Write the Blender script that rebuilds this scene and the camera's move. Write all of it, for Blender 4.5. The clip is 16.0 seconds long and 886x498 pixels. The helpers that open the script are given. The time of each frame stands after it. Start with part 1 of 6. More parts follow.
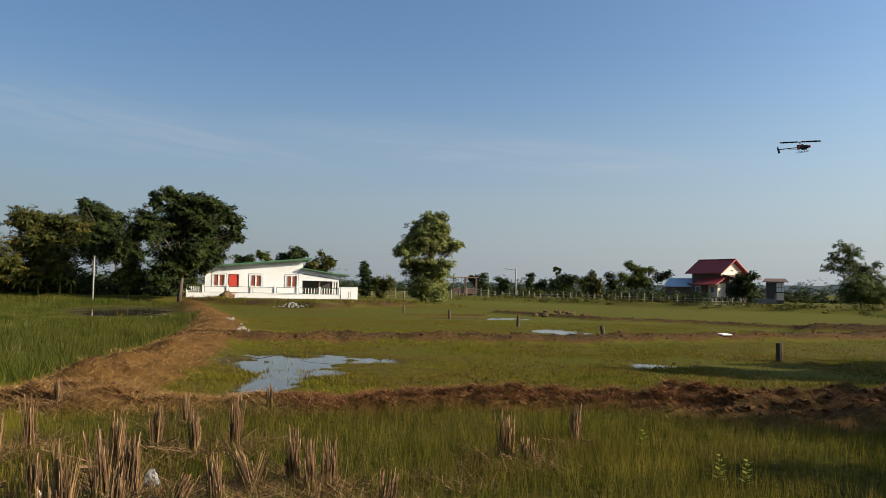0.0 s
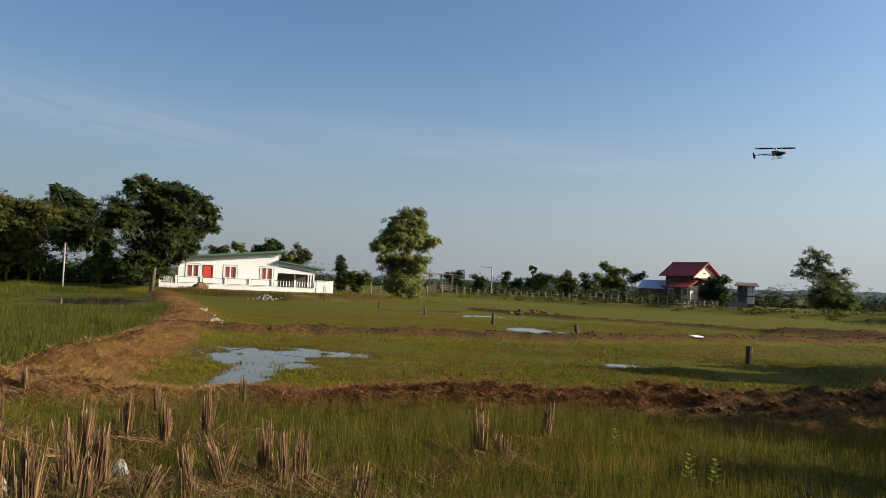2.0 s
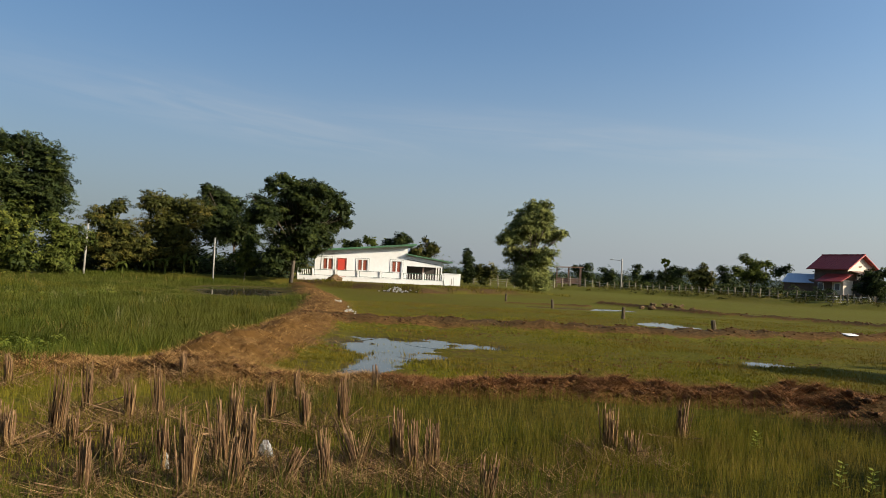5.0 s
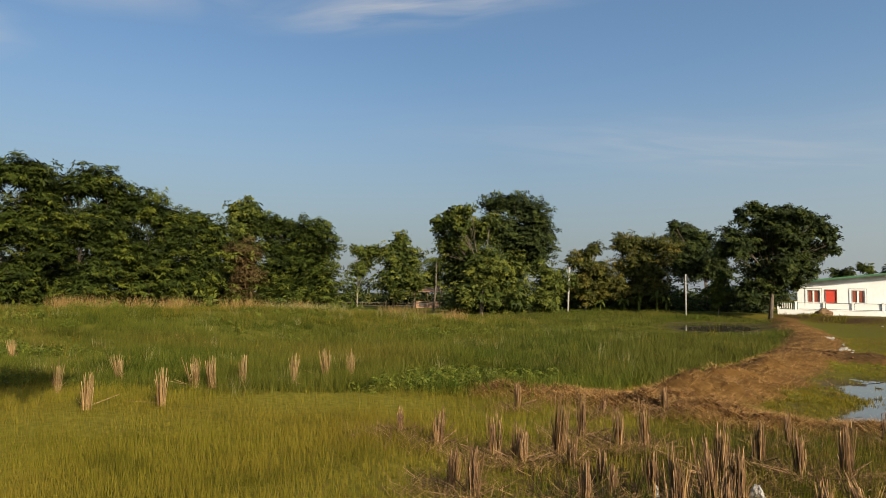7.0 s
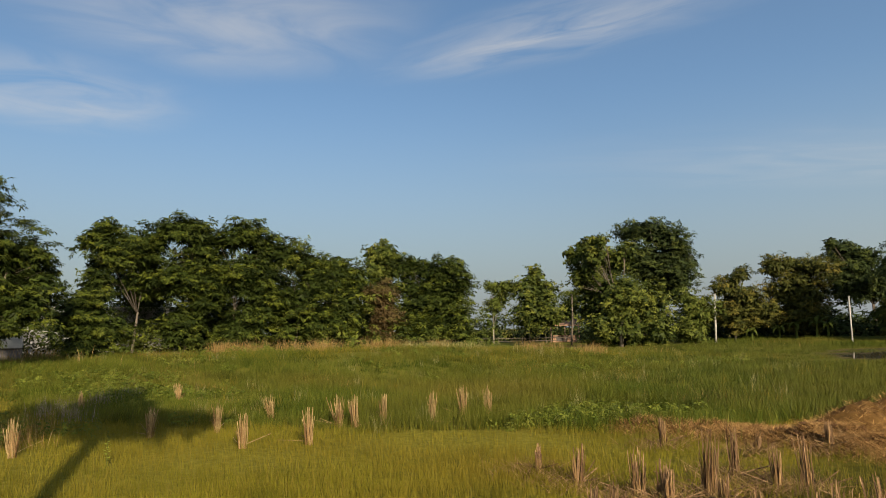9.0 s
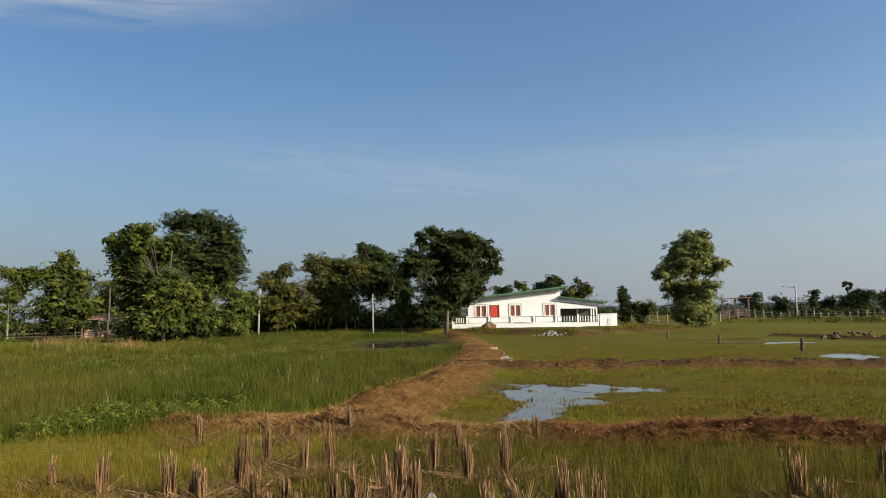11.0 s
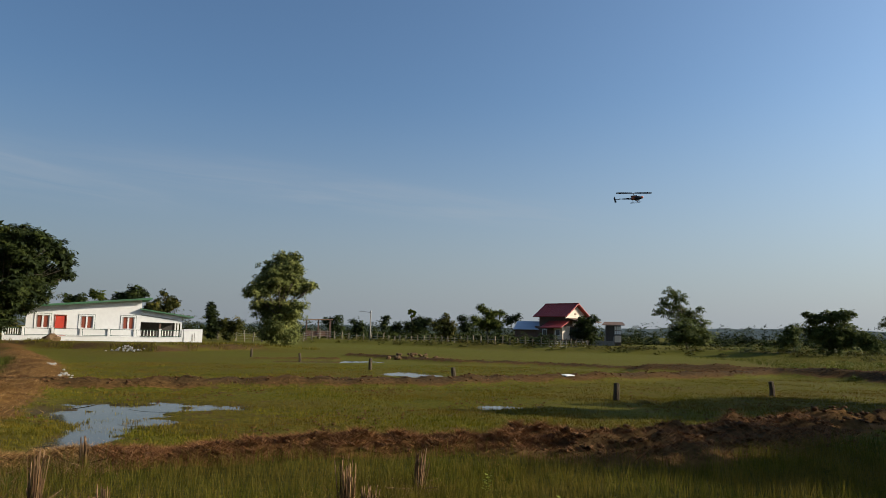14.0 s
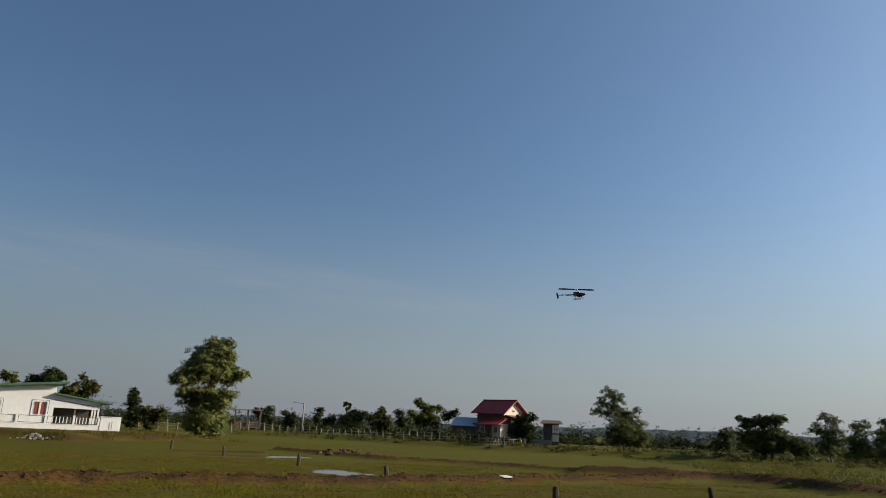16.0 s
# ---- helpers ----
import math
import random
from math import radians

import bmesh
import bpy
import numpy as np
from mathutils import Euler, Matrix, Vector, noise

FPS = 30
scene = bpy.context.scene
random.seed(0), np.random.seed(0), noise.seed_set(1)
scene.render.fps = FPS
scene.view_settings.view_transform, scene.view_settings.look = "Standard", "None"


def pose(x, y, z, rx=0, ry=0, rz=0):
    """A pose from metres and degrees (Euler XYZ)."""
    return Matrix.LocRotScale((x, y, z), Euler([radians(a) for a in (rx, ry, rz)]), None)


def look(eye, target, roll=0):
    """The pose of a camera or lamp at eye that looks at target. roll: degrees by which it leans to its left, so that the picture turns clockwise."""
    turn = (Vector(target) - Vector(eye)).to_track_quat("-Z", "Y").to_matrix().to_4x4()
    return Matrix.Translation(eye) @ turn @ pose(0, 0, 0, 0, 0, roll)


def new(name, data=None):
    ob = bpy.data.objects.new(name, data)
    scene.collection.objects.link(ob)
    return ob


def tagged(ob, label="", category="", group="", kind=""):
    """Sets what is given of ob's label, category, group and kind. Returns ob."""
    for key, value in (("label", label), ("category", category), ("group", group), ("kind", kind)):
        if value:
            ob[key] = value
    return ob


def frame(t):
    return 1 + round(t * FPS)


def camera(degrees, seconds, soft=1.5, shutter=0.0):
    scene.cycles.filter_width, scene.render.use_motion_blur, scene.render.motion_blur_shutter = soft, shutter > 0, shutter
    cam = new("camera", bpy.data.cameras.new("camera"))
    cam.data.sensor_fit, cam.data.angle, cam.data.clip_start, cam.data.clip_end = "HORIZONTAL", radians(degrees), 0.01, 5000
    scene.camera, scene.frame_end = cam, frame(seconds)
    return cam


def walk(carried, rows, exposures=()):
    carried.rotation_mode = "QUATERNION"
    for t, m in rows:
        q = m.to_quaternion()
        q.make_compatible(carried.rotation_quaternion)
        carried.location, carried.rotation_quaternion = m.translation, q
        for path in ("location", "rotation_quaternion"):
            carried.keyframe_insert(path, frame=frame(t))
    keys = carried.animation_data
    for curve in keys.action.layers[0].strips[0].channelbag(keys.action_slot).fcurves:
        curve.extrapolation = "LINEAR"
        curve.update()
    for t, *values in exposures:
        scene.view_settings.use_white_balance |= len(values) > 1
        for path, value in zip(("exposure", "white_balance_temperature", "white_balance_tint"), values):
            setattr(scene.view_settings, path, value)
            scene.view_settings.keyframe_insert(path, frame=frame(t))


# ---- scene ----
cam = camera(64.3, 16.0, soft=0.4)
PATH = [
    (0, pose(-0.050, -0.022, 1.598, 93.10, -1.10, 0.01)),
    (0.5, pose(-0.053, -0.024, 1.591, 93.45, -1.73, -2.28)),
    (1, pose(-0.060, -0.023, 1.585, 93.12, -2.13, -2.65)),
    (1.5, pose(-0.061, -0.026, 1.582, 92.90, -2.44, -2.58)),
    (2, pose(-0.065, -0.020, 1.589, 92.87, -2.48, -1.95)),
    (2.5, pose(-0.064, -0.020, 1.591, 91.72, -2.58, -1.79)),
    (3, pose(-0.066, -0.021, 1.588, 91.87, -2.82, -1.51)),
    (3.2, pose(-0.063, -0.021, 1.590, 92.16, -2.51, -1.05)),
    (5.3, pose(-0.066, -0.046, 1.591, 91.58, -2.37, 12.84)),
    (5.5, pose(-0.062, -0.065, 1.592, 91.10, -2.02, 16.48)),
    (6, pose(-0.045, -0.087, 1.592, 91.45, -1.95, 24.18)),
    (6.5, pose(-0.062, -0.130, 1.598, 92.25, -1.18, 33.66)),
    (7, pose(-0.031, -0.188, 1.603, 93.65, -0.80, 45.28)),
    (7.5, pose(0.007, -0.225, 1.600, 93.96, 0.14, 55.33)),
    (8, pose(0.039, -0.219, 1.605, 95.20, 1.25, 59.84)),
    (8.5, pose(0.037, -0.191, 1.618, 95.99, 0.88, 60.05)),
    (9, pose(0.025, -0.153, 1.603, 96.57, 1.22, 56.31)),
    (9.5, pose(-0.005, -0.074, 1.593, 96.36, 1.49, 49.33)),
    (10, pose(-0.020, -0.027, 1.592, 95.73, 1.79, 38.07)),
    (10.2, pose(-0.028, -0.023, 1.596, 95.06, 1.72, 33.90)),
    (12.3, pose(-0.045, -0.114, 1.635, 97.55, -0.67, 6.49)),
    (12.5, pose(-0.026, -0.101, 1.616, 98.84, -1.30, 4.90)),
    (13, pose(-0.005, 0.002, 1.599, 100.25, -1.51, -0.13)),
    (13.5, pose(0.027, 0.125, 1.603, 99.05, -1.22, -5.41)),
    (14, pose(0.069, 0.183, 1.585, 96.77, -1.17, -11.68)),
    (14.5, pose(0.082, 0.248, 1.598, 95.35, -1.22, -17.56)),
    (15, pose(0.061, 0.288, 1.614, 99.64, -1.23, -16.32)),
    (15.5, pose(0.096, 0.341, 1.613, 102.39, -1.32, -14.51)),
    (16, pose(0.184, 0.562, 1.623, 104.39, -2.57, -16.75)),
]
walk(cam, PATH, exposures=[(0, 1.01, 6350, 10), (3.2, 1.0, 6400, 10), (5.5, 1.04, 6500, 10), (8.5, 1.18, 6950, 10), (10.2, 1.11, 6600, 10), (12.5, 0.92, 5900, 10), (13.5, 0.78, 6000, 10), (14.5, 0.66, 6450, 10), (15, 0.62, 6550, 10), (16, 0.46, 6350, 10)])

# world and sun: low morning sun from the right of the field
SUN_EL, SUN_AZ = radians(22), math.atan2(0.97, -0.24)   # azimuth clockwise from +y
world = bpy.data.worlds.new("sky")
scene.world = world
world.use_nodes = True
wt = world.node_tree
wt.nodes.clear()
w_out = wt.nodes.new("ShaderNodeOutputWorld")
w_bg = wt.nodes.new("ShaderNodeBackground")
w_bg.inputs["Strength"].default_value = 0.058
w_sky = wt.nodes.new("ShaderNodeTexSky")
w_sky.sky_type = "NISHITA"
w_sky.sun_disc = False
w_sky.sun_elevation, w_sky.sun_rotation = SUN_EL, SUN_AZ
w_sky.air_density, w_sky.dust_density, w_sky.ozone_density = 1.05, 2.4, 2.4
# thin cirrus on a plane far above
w_co = wt.nodes.new("ShaderNodeTexCoord")
w_sep = wt.nodes.new("ShaderNodeSeparateXYZ")
wt.links.new(w_co.outputs["Generated"], w_sep.inputs[0])
w_add = wt.nodes.new("ShaderNodeMath")
w_add.operation = "MAXIMUM"
wt.links.new(w_sep.outputs["Z"], w_add.inputs[0])
w_add.inputs[1].default_value = 0.03
w_div = wt.nodes.new("ShaderNodeVectorMath")
w_div.operation = "DIVIDE"
w_cmb = wt.nodes.new("ShaderNodeCombineXYZ")
for i in range(3):
    wt.links.new(w_add.outputs[0], w_cmb.inputs[i])
wt.links.new(w_co.outputs["Generated"], w_div.inputs[0])
wt.links.new(w_cmb.outputs[0], w_div.inputs[1])
def cirrus(cx, cy, turn, long, across, seed, scale):
    """A feathery cloud on the plane: an oval torn by stretched noise."""
    mp = wt.nodes.new("ShaderNodeMapping")
    mp.vector_type = "TEXTURE"
    mp.inputs["Location"].default_value = (cx, cy, 0)
    mp.inputs["Rotation"].default_value = (0, 0, radians(turn))
    mp.inputs["Scale"].default_value = (long, across, 1000)
    wt.links.new(w_div.outputs[0], mp.inputs["Vector"])
    ln = wt.nodes.new("ShaderNodeVectorMath")
    ln.operation = "LENGTH"
    wt.links.new(mp.outputs[0], ln.inputs[0])
    fade = wt.nodes.new("ShaderNodeMapRange")
    fade.interpolation_type = "SMOOTHSTEP"
    fade.inputs["From Min"].default_value, fade.inputs["From Max"].default_value = 0.1, 1.25
    fade.inputs["To Min"].default_value, fade.inputs["To Max"].default_value = 1.0, 0.0
    wt.links.new(ln.outputs["Value"], fade.inputs["Value"])
    m2 = wt.nodes.new("ShaderNodeMapping")
    m2.inputs["Scale"].default_value = (1.5, 1.5, 0)
    m2.inputs["Location"].default_value = (seed, seed * 1.7, 0)
    wt.links.new(mp.outputs[0], m2.inputs["Vector"])
    nz = wt.nodes.new("ShaderNodeTexNoise")
    nz.inputs["Scale"].default_value, nz.inputs["Detail"].default_value = scale, 7
    nz.inputs["Distortion"].default_value = 0.8
    wt.links.new(m2.outputs[0], nz.inputs["Vector"])
    rg = wt.nodes.new("ShaderNodeMapRange")
    rg.inputs["From Min"].default_value, rg.inputs["From Max"].default_value = 0.28, 0.75
    wt.links.new(nz.outputs["Fac"], rg.inputs["Value"])
    mu = wt.nodes.new("ShaderNodeMath")
    mu.operation = "MULTIPLY"
    wt.links.new(fade.outputs[0], mu.inputs[0])
    wt.links.new(rg.outputs[0], mu.inputs[1])
    return mu.outputs[0]


veil = None
for spec in ((-2.12, 0.58, 82, 0.66, 0.60, 1.0, 1.1), (-3.25, 0.2, 85, 0.60, 0.55, 2.2, 1.1), (-1.70, 1.60, 24, 0.72, 0.26, 3.6, 1.2),
             (-2.1, 4.6, 60, 2.2, 0.9, 4.1, 1.5), (0.4, 5.2, 20, 2.6, 0.8, 5.7, 1.5)):
    one = cirrus(*spec)
    if spec[1] > 4:
        weak = wt.nodes.new("ShaderNodeMath")
        weak.operation = "MULTIPLY"
        weak.inputs[1].default_value = 0.4
        wt.links.new(one, weak.inputs[0])
        one = weak.outputs[0]
    if veil is None:
        veil = one
        continue
    top_ = wt.nodes.new("ShaderNodeMath")
    top_.operation = "MAXIMUM"
    wt.links.new(veil, top_.inputs[0])
    wt.links.new(one, top_.inputs[1])
    veil = top_.outputs[0]
w_ramp = wt.nodes.new("ShaderNodeMath")
w_ramp.operation = "MULTIPLY"
w_ramp.inputs[1].default_value = 0.6
wt.links.new(veil, w_ramp.inputs[0])
w_mix = wt.nodes.new("ShaderNodeMix")
w_mix.data_type = "RGBA"
wt.links.new(w_ramp.outputs[0], w_mix.inputs["Factor"])
# haze thickening to the horizon
w_haze = wt.nodes.new("ShaderNodeMapRange")
w_haze.interpolation_type = "SMOOTHSTEP"
w_haze.inputs["From Min"].default_value, w_haze.inputs["From Max"].default_value = -0.05, 0.34
w_haze.inputs["To Min"].default_value, w_haze.inputs["To Max"].default_value = 0.85, 0.0
wt.links.new(w_sep.outputs["Z"], w_haze.inputs["Value"])
w_air = wt.nodes.new("ShaderNodeMix")
w_air.data_type = "RGBA"
wt.links.new(w_haze.outputs[0], w_air.inputs["Factor"])
w_tint = wt.nodes.new("ShaderNodeMix")
w_tint.data_type, w_tint.blend_type = "RGBA", "MULTIPLY"
w_tint.inputs["Factor"].default_value = 1.0
w_tint.inputs[7].default_value = (0.81, 0.975, 1.15, 1)
wt.links.new(w_sky.outputs[0], w_tint.inputs[6])
wt.links.new(w_tint.outputs[2], w_air.inputs[6])
w_air.inputs[7].default_value = (3.75 * 0.715, 3.75 * 0.83, 3.75 * 0.975, 1)
# the sky is paler and brighter towards the sun
w_dot = wt.nodes.new("ShaderNodeVectorMath")
w_dot.operation = "DOT_PRODUCT"
wt.links.new(w_co.outputs["Generated"], w_dot.inputs[0])
w_dot.inputs[1].default_value = (math.sin(SUN_AZ), math.cos(SUN_AZ), 0.25)
w_side = wt.nodes.new("ShaderNodeMapRange")
w_side.inputs["From Min"].default_value, w_side.inputs["From Max"].default_value = -0.75, 0.75
wt.links.new(w_dot.outputs["Value"], w_side.inputs["Value"])
w_glow = wt.nodes.new("ShaderNodeMix")
w_glow.data_type = "RGBA"
wt.links.new(w_side.outputs[0], w_glow.inputs["Factor"])
w_glow.inputs[6].default_value = (0.96, 0.93, 0.87, 1)
w_glow.inputs[7].default_value = (1.92, 1.76, 1.57, 1)
w_lit = wt.nodes.new("ShaderNodeMix")
w_lit.data_type, w_lit.blend_type = "RGBA", "MULTIPLY"
w_lit.inputs["Factor"].default_value = 1.0
wt.links.new(w_air.outputs[2], w_lit.inputs[6])
wt.links.new(w_glow.outputs[2], w_lit.inputs[7])
wt.links.new(w_lit.outputs[2], w_mix.inputs[6])
w_mix.inputs[7].default_value = (5.2, 5.2 * 0.99, 5.2 * 0.98, 1)
wt.links.new(w_mix.outputs[2], w_bg.inputs["Color"])
wt.links.new(w_bg.outputs[0], w_out.inputs["Surface"])

sun = new("sun", bpy.data.lights.new("sun", "SUN"))
sun.data.energy, sun.data.angle, sun.data.color = 5.0, radians(0.6), (1.0, 0.87, 0.68)
sun_way = Vector((math.sin(SUN_AZ) * math.cos(SUN_EL), math.cos(SUN_AZ) * math.cos(SUN_EL), math.sin(SUN_EL)))
sun.matrix_world = look(Vector((0, 0, 60)) + sun_way * 10, (0, 0, 60))


# ---- materials ----
def material(name, rough=0.8, metal=0.0):
    m = bpy.data.materials.new(name)
    m.use_nodes = True
    b = m.node_tree.nodes["Principled BSDF"]
    b.inputs["Roughness"].default_value, b.inputs["Metallic"].default_value = rough, metal
    return m, m.node_tree, b


def noise_fac(nt, scale, detail=4, low=0.35, high=0.65, coord="Object", stretch=(1, 1, 1)):
    co = nt.nodes.new("ShaderNodeTexCoord")
    mp = nt.nodes.new("ShaderNodeMapping")
    mp.inputs["Scale"].default_value = stretch
    nz = nt.nodes.new("ShaderNodeTexNoise")
    nz.inputs["Scale"].default_value, nz.inputs["Detail"].default_value = scale, detail
    rg = nt.nodes.new("ShaderNodeMapRange")
    rg.inputs["From Min"].default_value, rg.inputs["From Max"].default_value = low, high
    nt.links.new(co.outputs[coord], mp.inputs["Vector"])
    nt.links.new(mp.outputs[0], nz.inputs["Vector"])
    nt.links.new(nz.outputs["Fac"], rg.inputs["Value"])
    return rg.outputs[0]


def mix(nt, fac, a, b):
    n = nt.nodes.new("ShaderNodeMix")
    n.data_type = "RGBA"
    for socket, v in ((n.inputs["Factor"], fac), (n.inputs[6], a), (n.inputs[7], b)):
        if isinstance(v, tuple):
            socket.default_value = (*v, 1)
        elif isinstance(v, (int, float)):
            socket.default_value = v
        else:
            nt.links.new(v, socket)
    return n.outputs[2]


def bump(nt, bsdf, fac, strength=0.4, distance=0.02):
    n = nt.nodes.new("ShaderNodeBump")
    n.inputs["Strength"].default_value, n.inputs["Distance"].default_value = strength, distance
    nt.links.new(fac, n.inputs["Height"])
    nt.links.new(n.outputs[0], bsdf.inputs["Normal"])


def rough_mat(name, c1, c2, dirt, scale=6.0, rough=0.8, metal=0.0, strength=0.3, stretch=(1, 1, 1), dirt_part=0.5):
    """Two colours by grain, and stains of dirt at a larger scale."""
    m, nt, b = material(name, rough, metal)
    b.inputs["Specular IOR Level"].default_value = 0.15 if rough > 0.8 else 0.4
    fine = noise_fac(nt, scale * 6, 5, stretch=stretch)
    broad = noise_fac(nt, scale * 0.35, 4, 0.45, 0.75, stretch=stretch)
    col = mix(nt, fine, c1, c2)
    soft = nt.nodes.new("ShaderNodeMath")
    soft.operation = "MULTIPLY"
    nt.links.new(broad, soft.inputs[0])
    soft.inputs[1].default_value = dirt_part
    nt.links.new(mix(nt, soft.outputs[0], col, dirt), b.inputs["Base Color"])
    bump(nt, b, fine, strength)
    return m


def blade_mat(name, cols, trans=0.46, rough=0.55, patch=None, clumped=False):
    """Leaves and blades: every island takes its own tone, or a share of its clump's; light also comes through."""
    m, nt, b = material(name, rough)
    geo = nt.nodes.new("ShaderNodeNewGeometry")
    ramp = nt.nodes.new("ShaderNodeValToRGB")
    el = ramp.color_ramp.elements
    while len(el) < len(cols):
        el.new(0.5)
    for i, c in enumerate(cols):
        el[i].position, el[i].color = i / (len(cols) - 1), (*c, 1)
    if clumped:
        own = nt.nodes.new("ShaderNodeAttribute")
        own.attribute_name = "tone"
        nt.links.new(own.outputs["Fac"], ramp.inputs[0])
    else:
        nt.links.new(geo.outputs["Random Per Island"], ramp.inputs[0])
    col = ramp.outputs[0]
    if patch:
        col = mix(nt, noise_fac(nt, patch[0], 3, 0.42, 0.68), col, patch[1])
        deep = nt.nodes.new("ShaderNodeMix")
        deep.data_type, deep.blend_type = "RGBA", "MULTIPLY"
        nt.links.new(noise_fac(nt, patch[0] * 4.5, 4, 0.5, 0.72), deep.inputs["Factor"])
        nt.links.new(col, deep.inputs[6])
        deep.inputs[7].default_value = (0.55, 0.6, 0.5, 1)
        col = deep.outputs[2]
    nt.links.new(col, b.inputs["Base Color"])
    b.inputs["Specular IOR Level"].default_value = 0.05
    tr = nt.nodes.new("ShaderNodeBsdfTranslucent")
    nt.links.new(col, tr.inputs["Color"])
    mx = nt.nodes.new("ShaderNodeMixShader")
    mx.inputs[0].default_value = trans
    nt.links.new(b.outputs[0], mx.inputs[1])
    nt.links.new(tr.outputs[0], mx.inputs[2])
    nt.links.new(mx.outputs[0], nt.nodes["Material Output"].inputs["Surface"])
    return m


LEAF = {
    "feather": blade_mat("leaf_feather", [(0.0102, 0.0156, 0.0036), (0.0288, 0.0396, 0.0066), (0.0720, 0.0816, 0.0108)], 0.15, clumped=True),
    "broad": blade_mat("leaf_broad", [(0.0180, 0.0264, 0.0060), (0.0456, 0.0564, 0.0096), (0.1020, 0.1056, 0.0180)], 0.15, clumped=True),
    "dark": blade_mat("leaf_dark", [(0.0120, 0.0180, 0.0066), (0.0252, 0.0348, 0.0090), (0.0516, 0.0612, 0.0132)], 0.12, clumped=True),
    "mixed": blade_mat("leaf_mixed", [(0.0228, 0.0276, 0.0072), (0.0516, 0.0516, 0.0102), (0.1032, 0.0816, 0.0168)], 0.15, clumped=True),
    "light": blade_mat("leaf_light", [(0.0280, 0.0400, 0.0080), (0.0600, 0.0730, 0.0130), (0.1050, 0.1130, 0.0230)], 0.25, clumped=True),
    "crisp": blade_mat("leaf_crisp", [(0.0360, 0.0500, 0.0150), (0.0720, 0.0880, 0.0240), (0.1350, 0.1430, 0.0400)], 0.25, clumped=True),
    "sunny": blade_mat("leaf_sunny", [(0.0512, 0.0634, 0.0183), (0.1159, 0.1281, 0.0354), (0.2135, 0.2135, 0.0683)], 0.25, clumped=True),
    "dry": blade_mat("leaf_dry", [(0.0600, 0.0400, 0.0163), (0.0950, 0.0680, 0.0272), (0.0780, 0.0748, 0.0190)], clumped=True),
}
FROND = blade_mat("frond", [(0.0280, 0.0400, 0.0080), (0.0600, 0.0730, 0.0130), (0.1050, 0.1130, 0.0230)], 0.25)
WEEDLEAF = blade_mat("weed_leaf", [(0.0450, 0.0620, 0.0090), (0.0800, 0.0980, 0.0140), (0.1250, 0.1300, 0.0220)], 0.3, clumped=True)
SEDGE = blade_mat("sedge", [(0.0226, 0.0380, 0.0038), (0.0452, 0.0595, 0.0064), (0.0834, 0.0862, 0.0130)], 0.30, patch=(0.16, (0.0854, 0.0761, 0.0128)), clumped=True)
SEDGE_DEEP = blade_mat("deep_sedge", [(0.0194, 0.0326, 0.0050), (0.0469, 0.0598, 0.0079), (0.0830, 0.0855, 0.0144)], 0.30, patch=(0.16, (0.0649, 0.0651, 0.0115)), clumped=True)
DEEPGRASS = blade_mat("deep_grass", [(0.0420, 0.0500, 0.0060), (0.0850, 0.0850, 0.0085), (0.1350, 0.1120, 0.0150), (0.1900, 0.1350, 0.0330)], 0.45, patch=(0.8, (0.1075, 0.0820, 0.0150)), clumped=True)
MEADOW = blade_mat("meadow", [(0.1039, 0.0980, 0.0085), (0.1272, 0.1137, 0.0104), (0.1431, 0.1196, 0.0142), (0.1484, 0.1098, 0.0199)], 0.4, patch=(0.35, (0.1378, 0.1058, 0.0133)))
PADDY = blade_mat("paddy_grass", [(0.0597, 0.0661, 0.0034), (0.1026, 0.0978, 0.0059), (0.1456, 0.1138, 0.0101)], 0.2, patch=(0.3, (0.1125, 0.0687, 0.0116)))
WEED = blade_mat("weed", [(0.0549, 0.0700, 0.0089), (0.0854, 0.0978, 0.0122), (0.1221, 0.1184, 0.0199)])
PALEWEED = blade_mat("pale_weed", [(0.17, 0.20, 0.03), (0.23, 0.25, 0.04), (0.30, 0.29, 0.06)])
DARKMULCH = blade_mat("dark_mulch", [(0.0339, 0.0144, 0.0065), (0.1333, 0.0581, 0.0218), (0.2907, 0.1474, 0.0606)], trans=0.1, rough=0.8)
DRYGRASS = blade_mat("dry_grass", [(0.1210, 0.0674, 0.0202), (0.1814, 0.1140, 0.0404), (0.2419, 0.1711, 0.0698)], trans=0.25)
GREYGRASS = blade_mat("grey_grass", [(0.075, 0.060, 0.048), (0.150, 0.120, 0.100), (0.230, 0.190, 0.160)], trans=0.3)
PALEGRASS = blade_mat("pale_grass", [(0.1404, 0.1242, 0.0495), (0.2160, 0.1944, 0.0909), (0.0972, 0.1026, 0.0289)], trans=0.3)
STRAW = blade_mat("straw", [(0.0700, 0.0380, 0.0170), (0.1600, 0.0950, 0.0410), (0.2700, 0.1750, 0.0800)], trans=0.12, rough=0.7)


def stalk_mat(name, dark, pale):
    m, nt, b = material(name, 0.75)
    info = nt.nodes.new("ShaderNodeObjectInfo")
    tone = mix(nt, info.outputs["Random"], dark, pale)
    nt.links.new(mix(nt, noise_fac(nt, 7.0, 4), tone, dark), b.inputs["Base Color"])
    b.inputs["Specular IOR Level"].default_value = 0.1
    return m


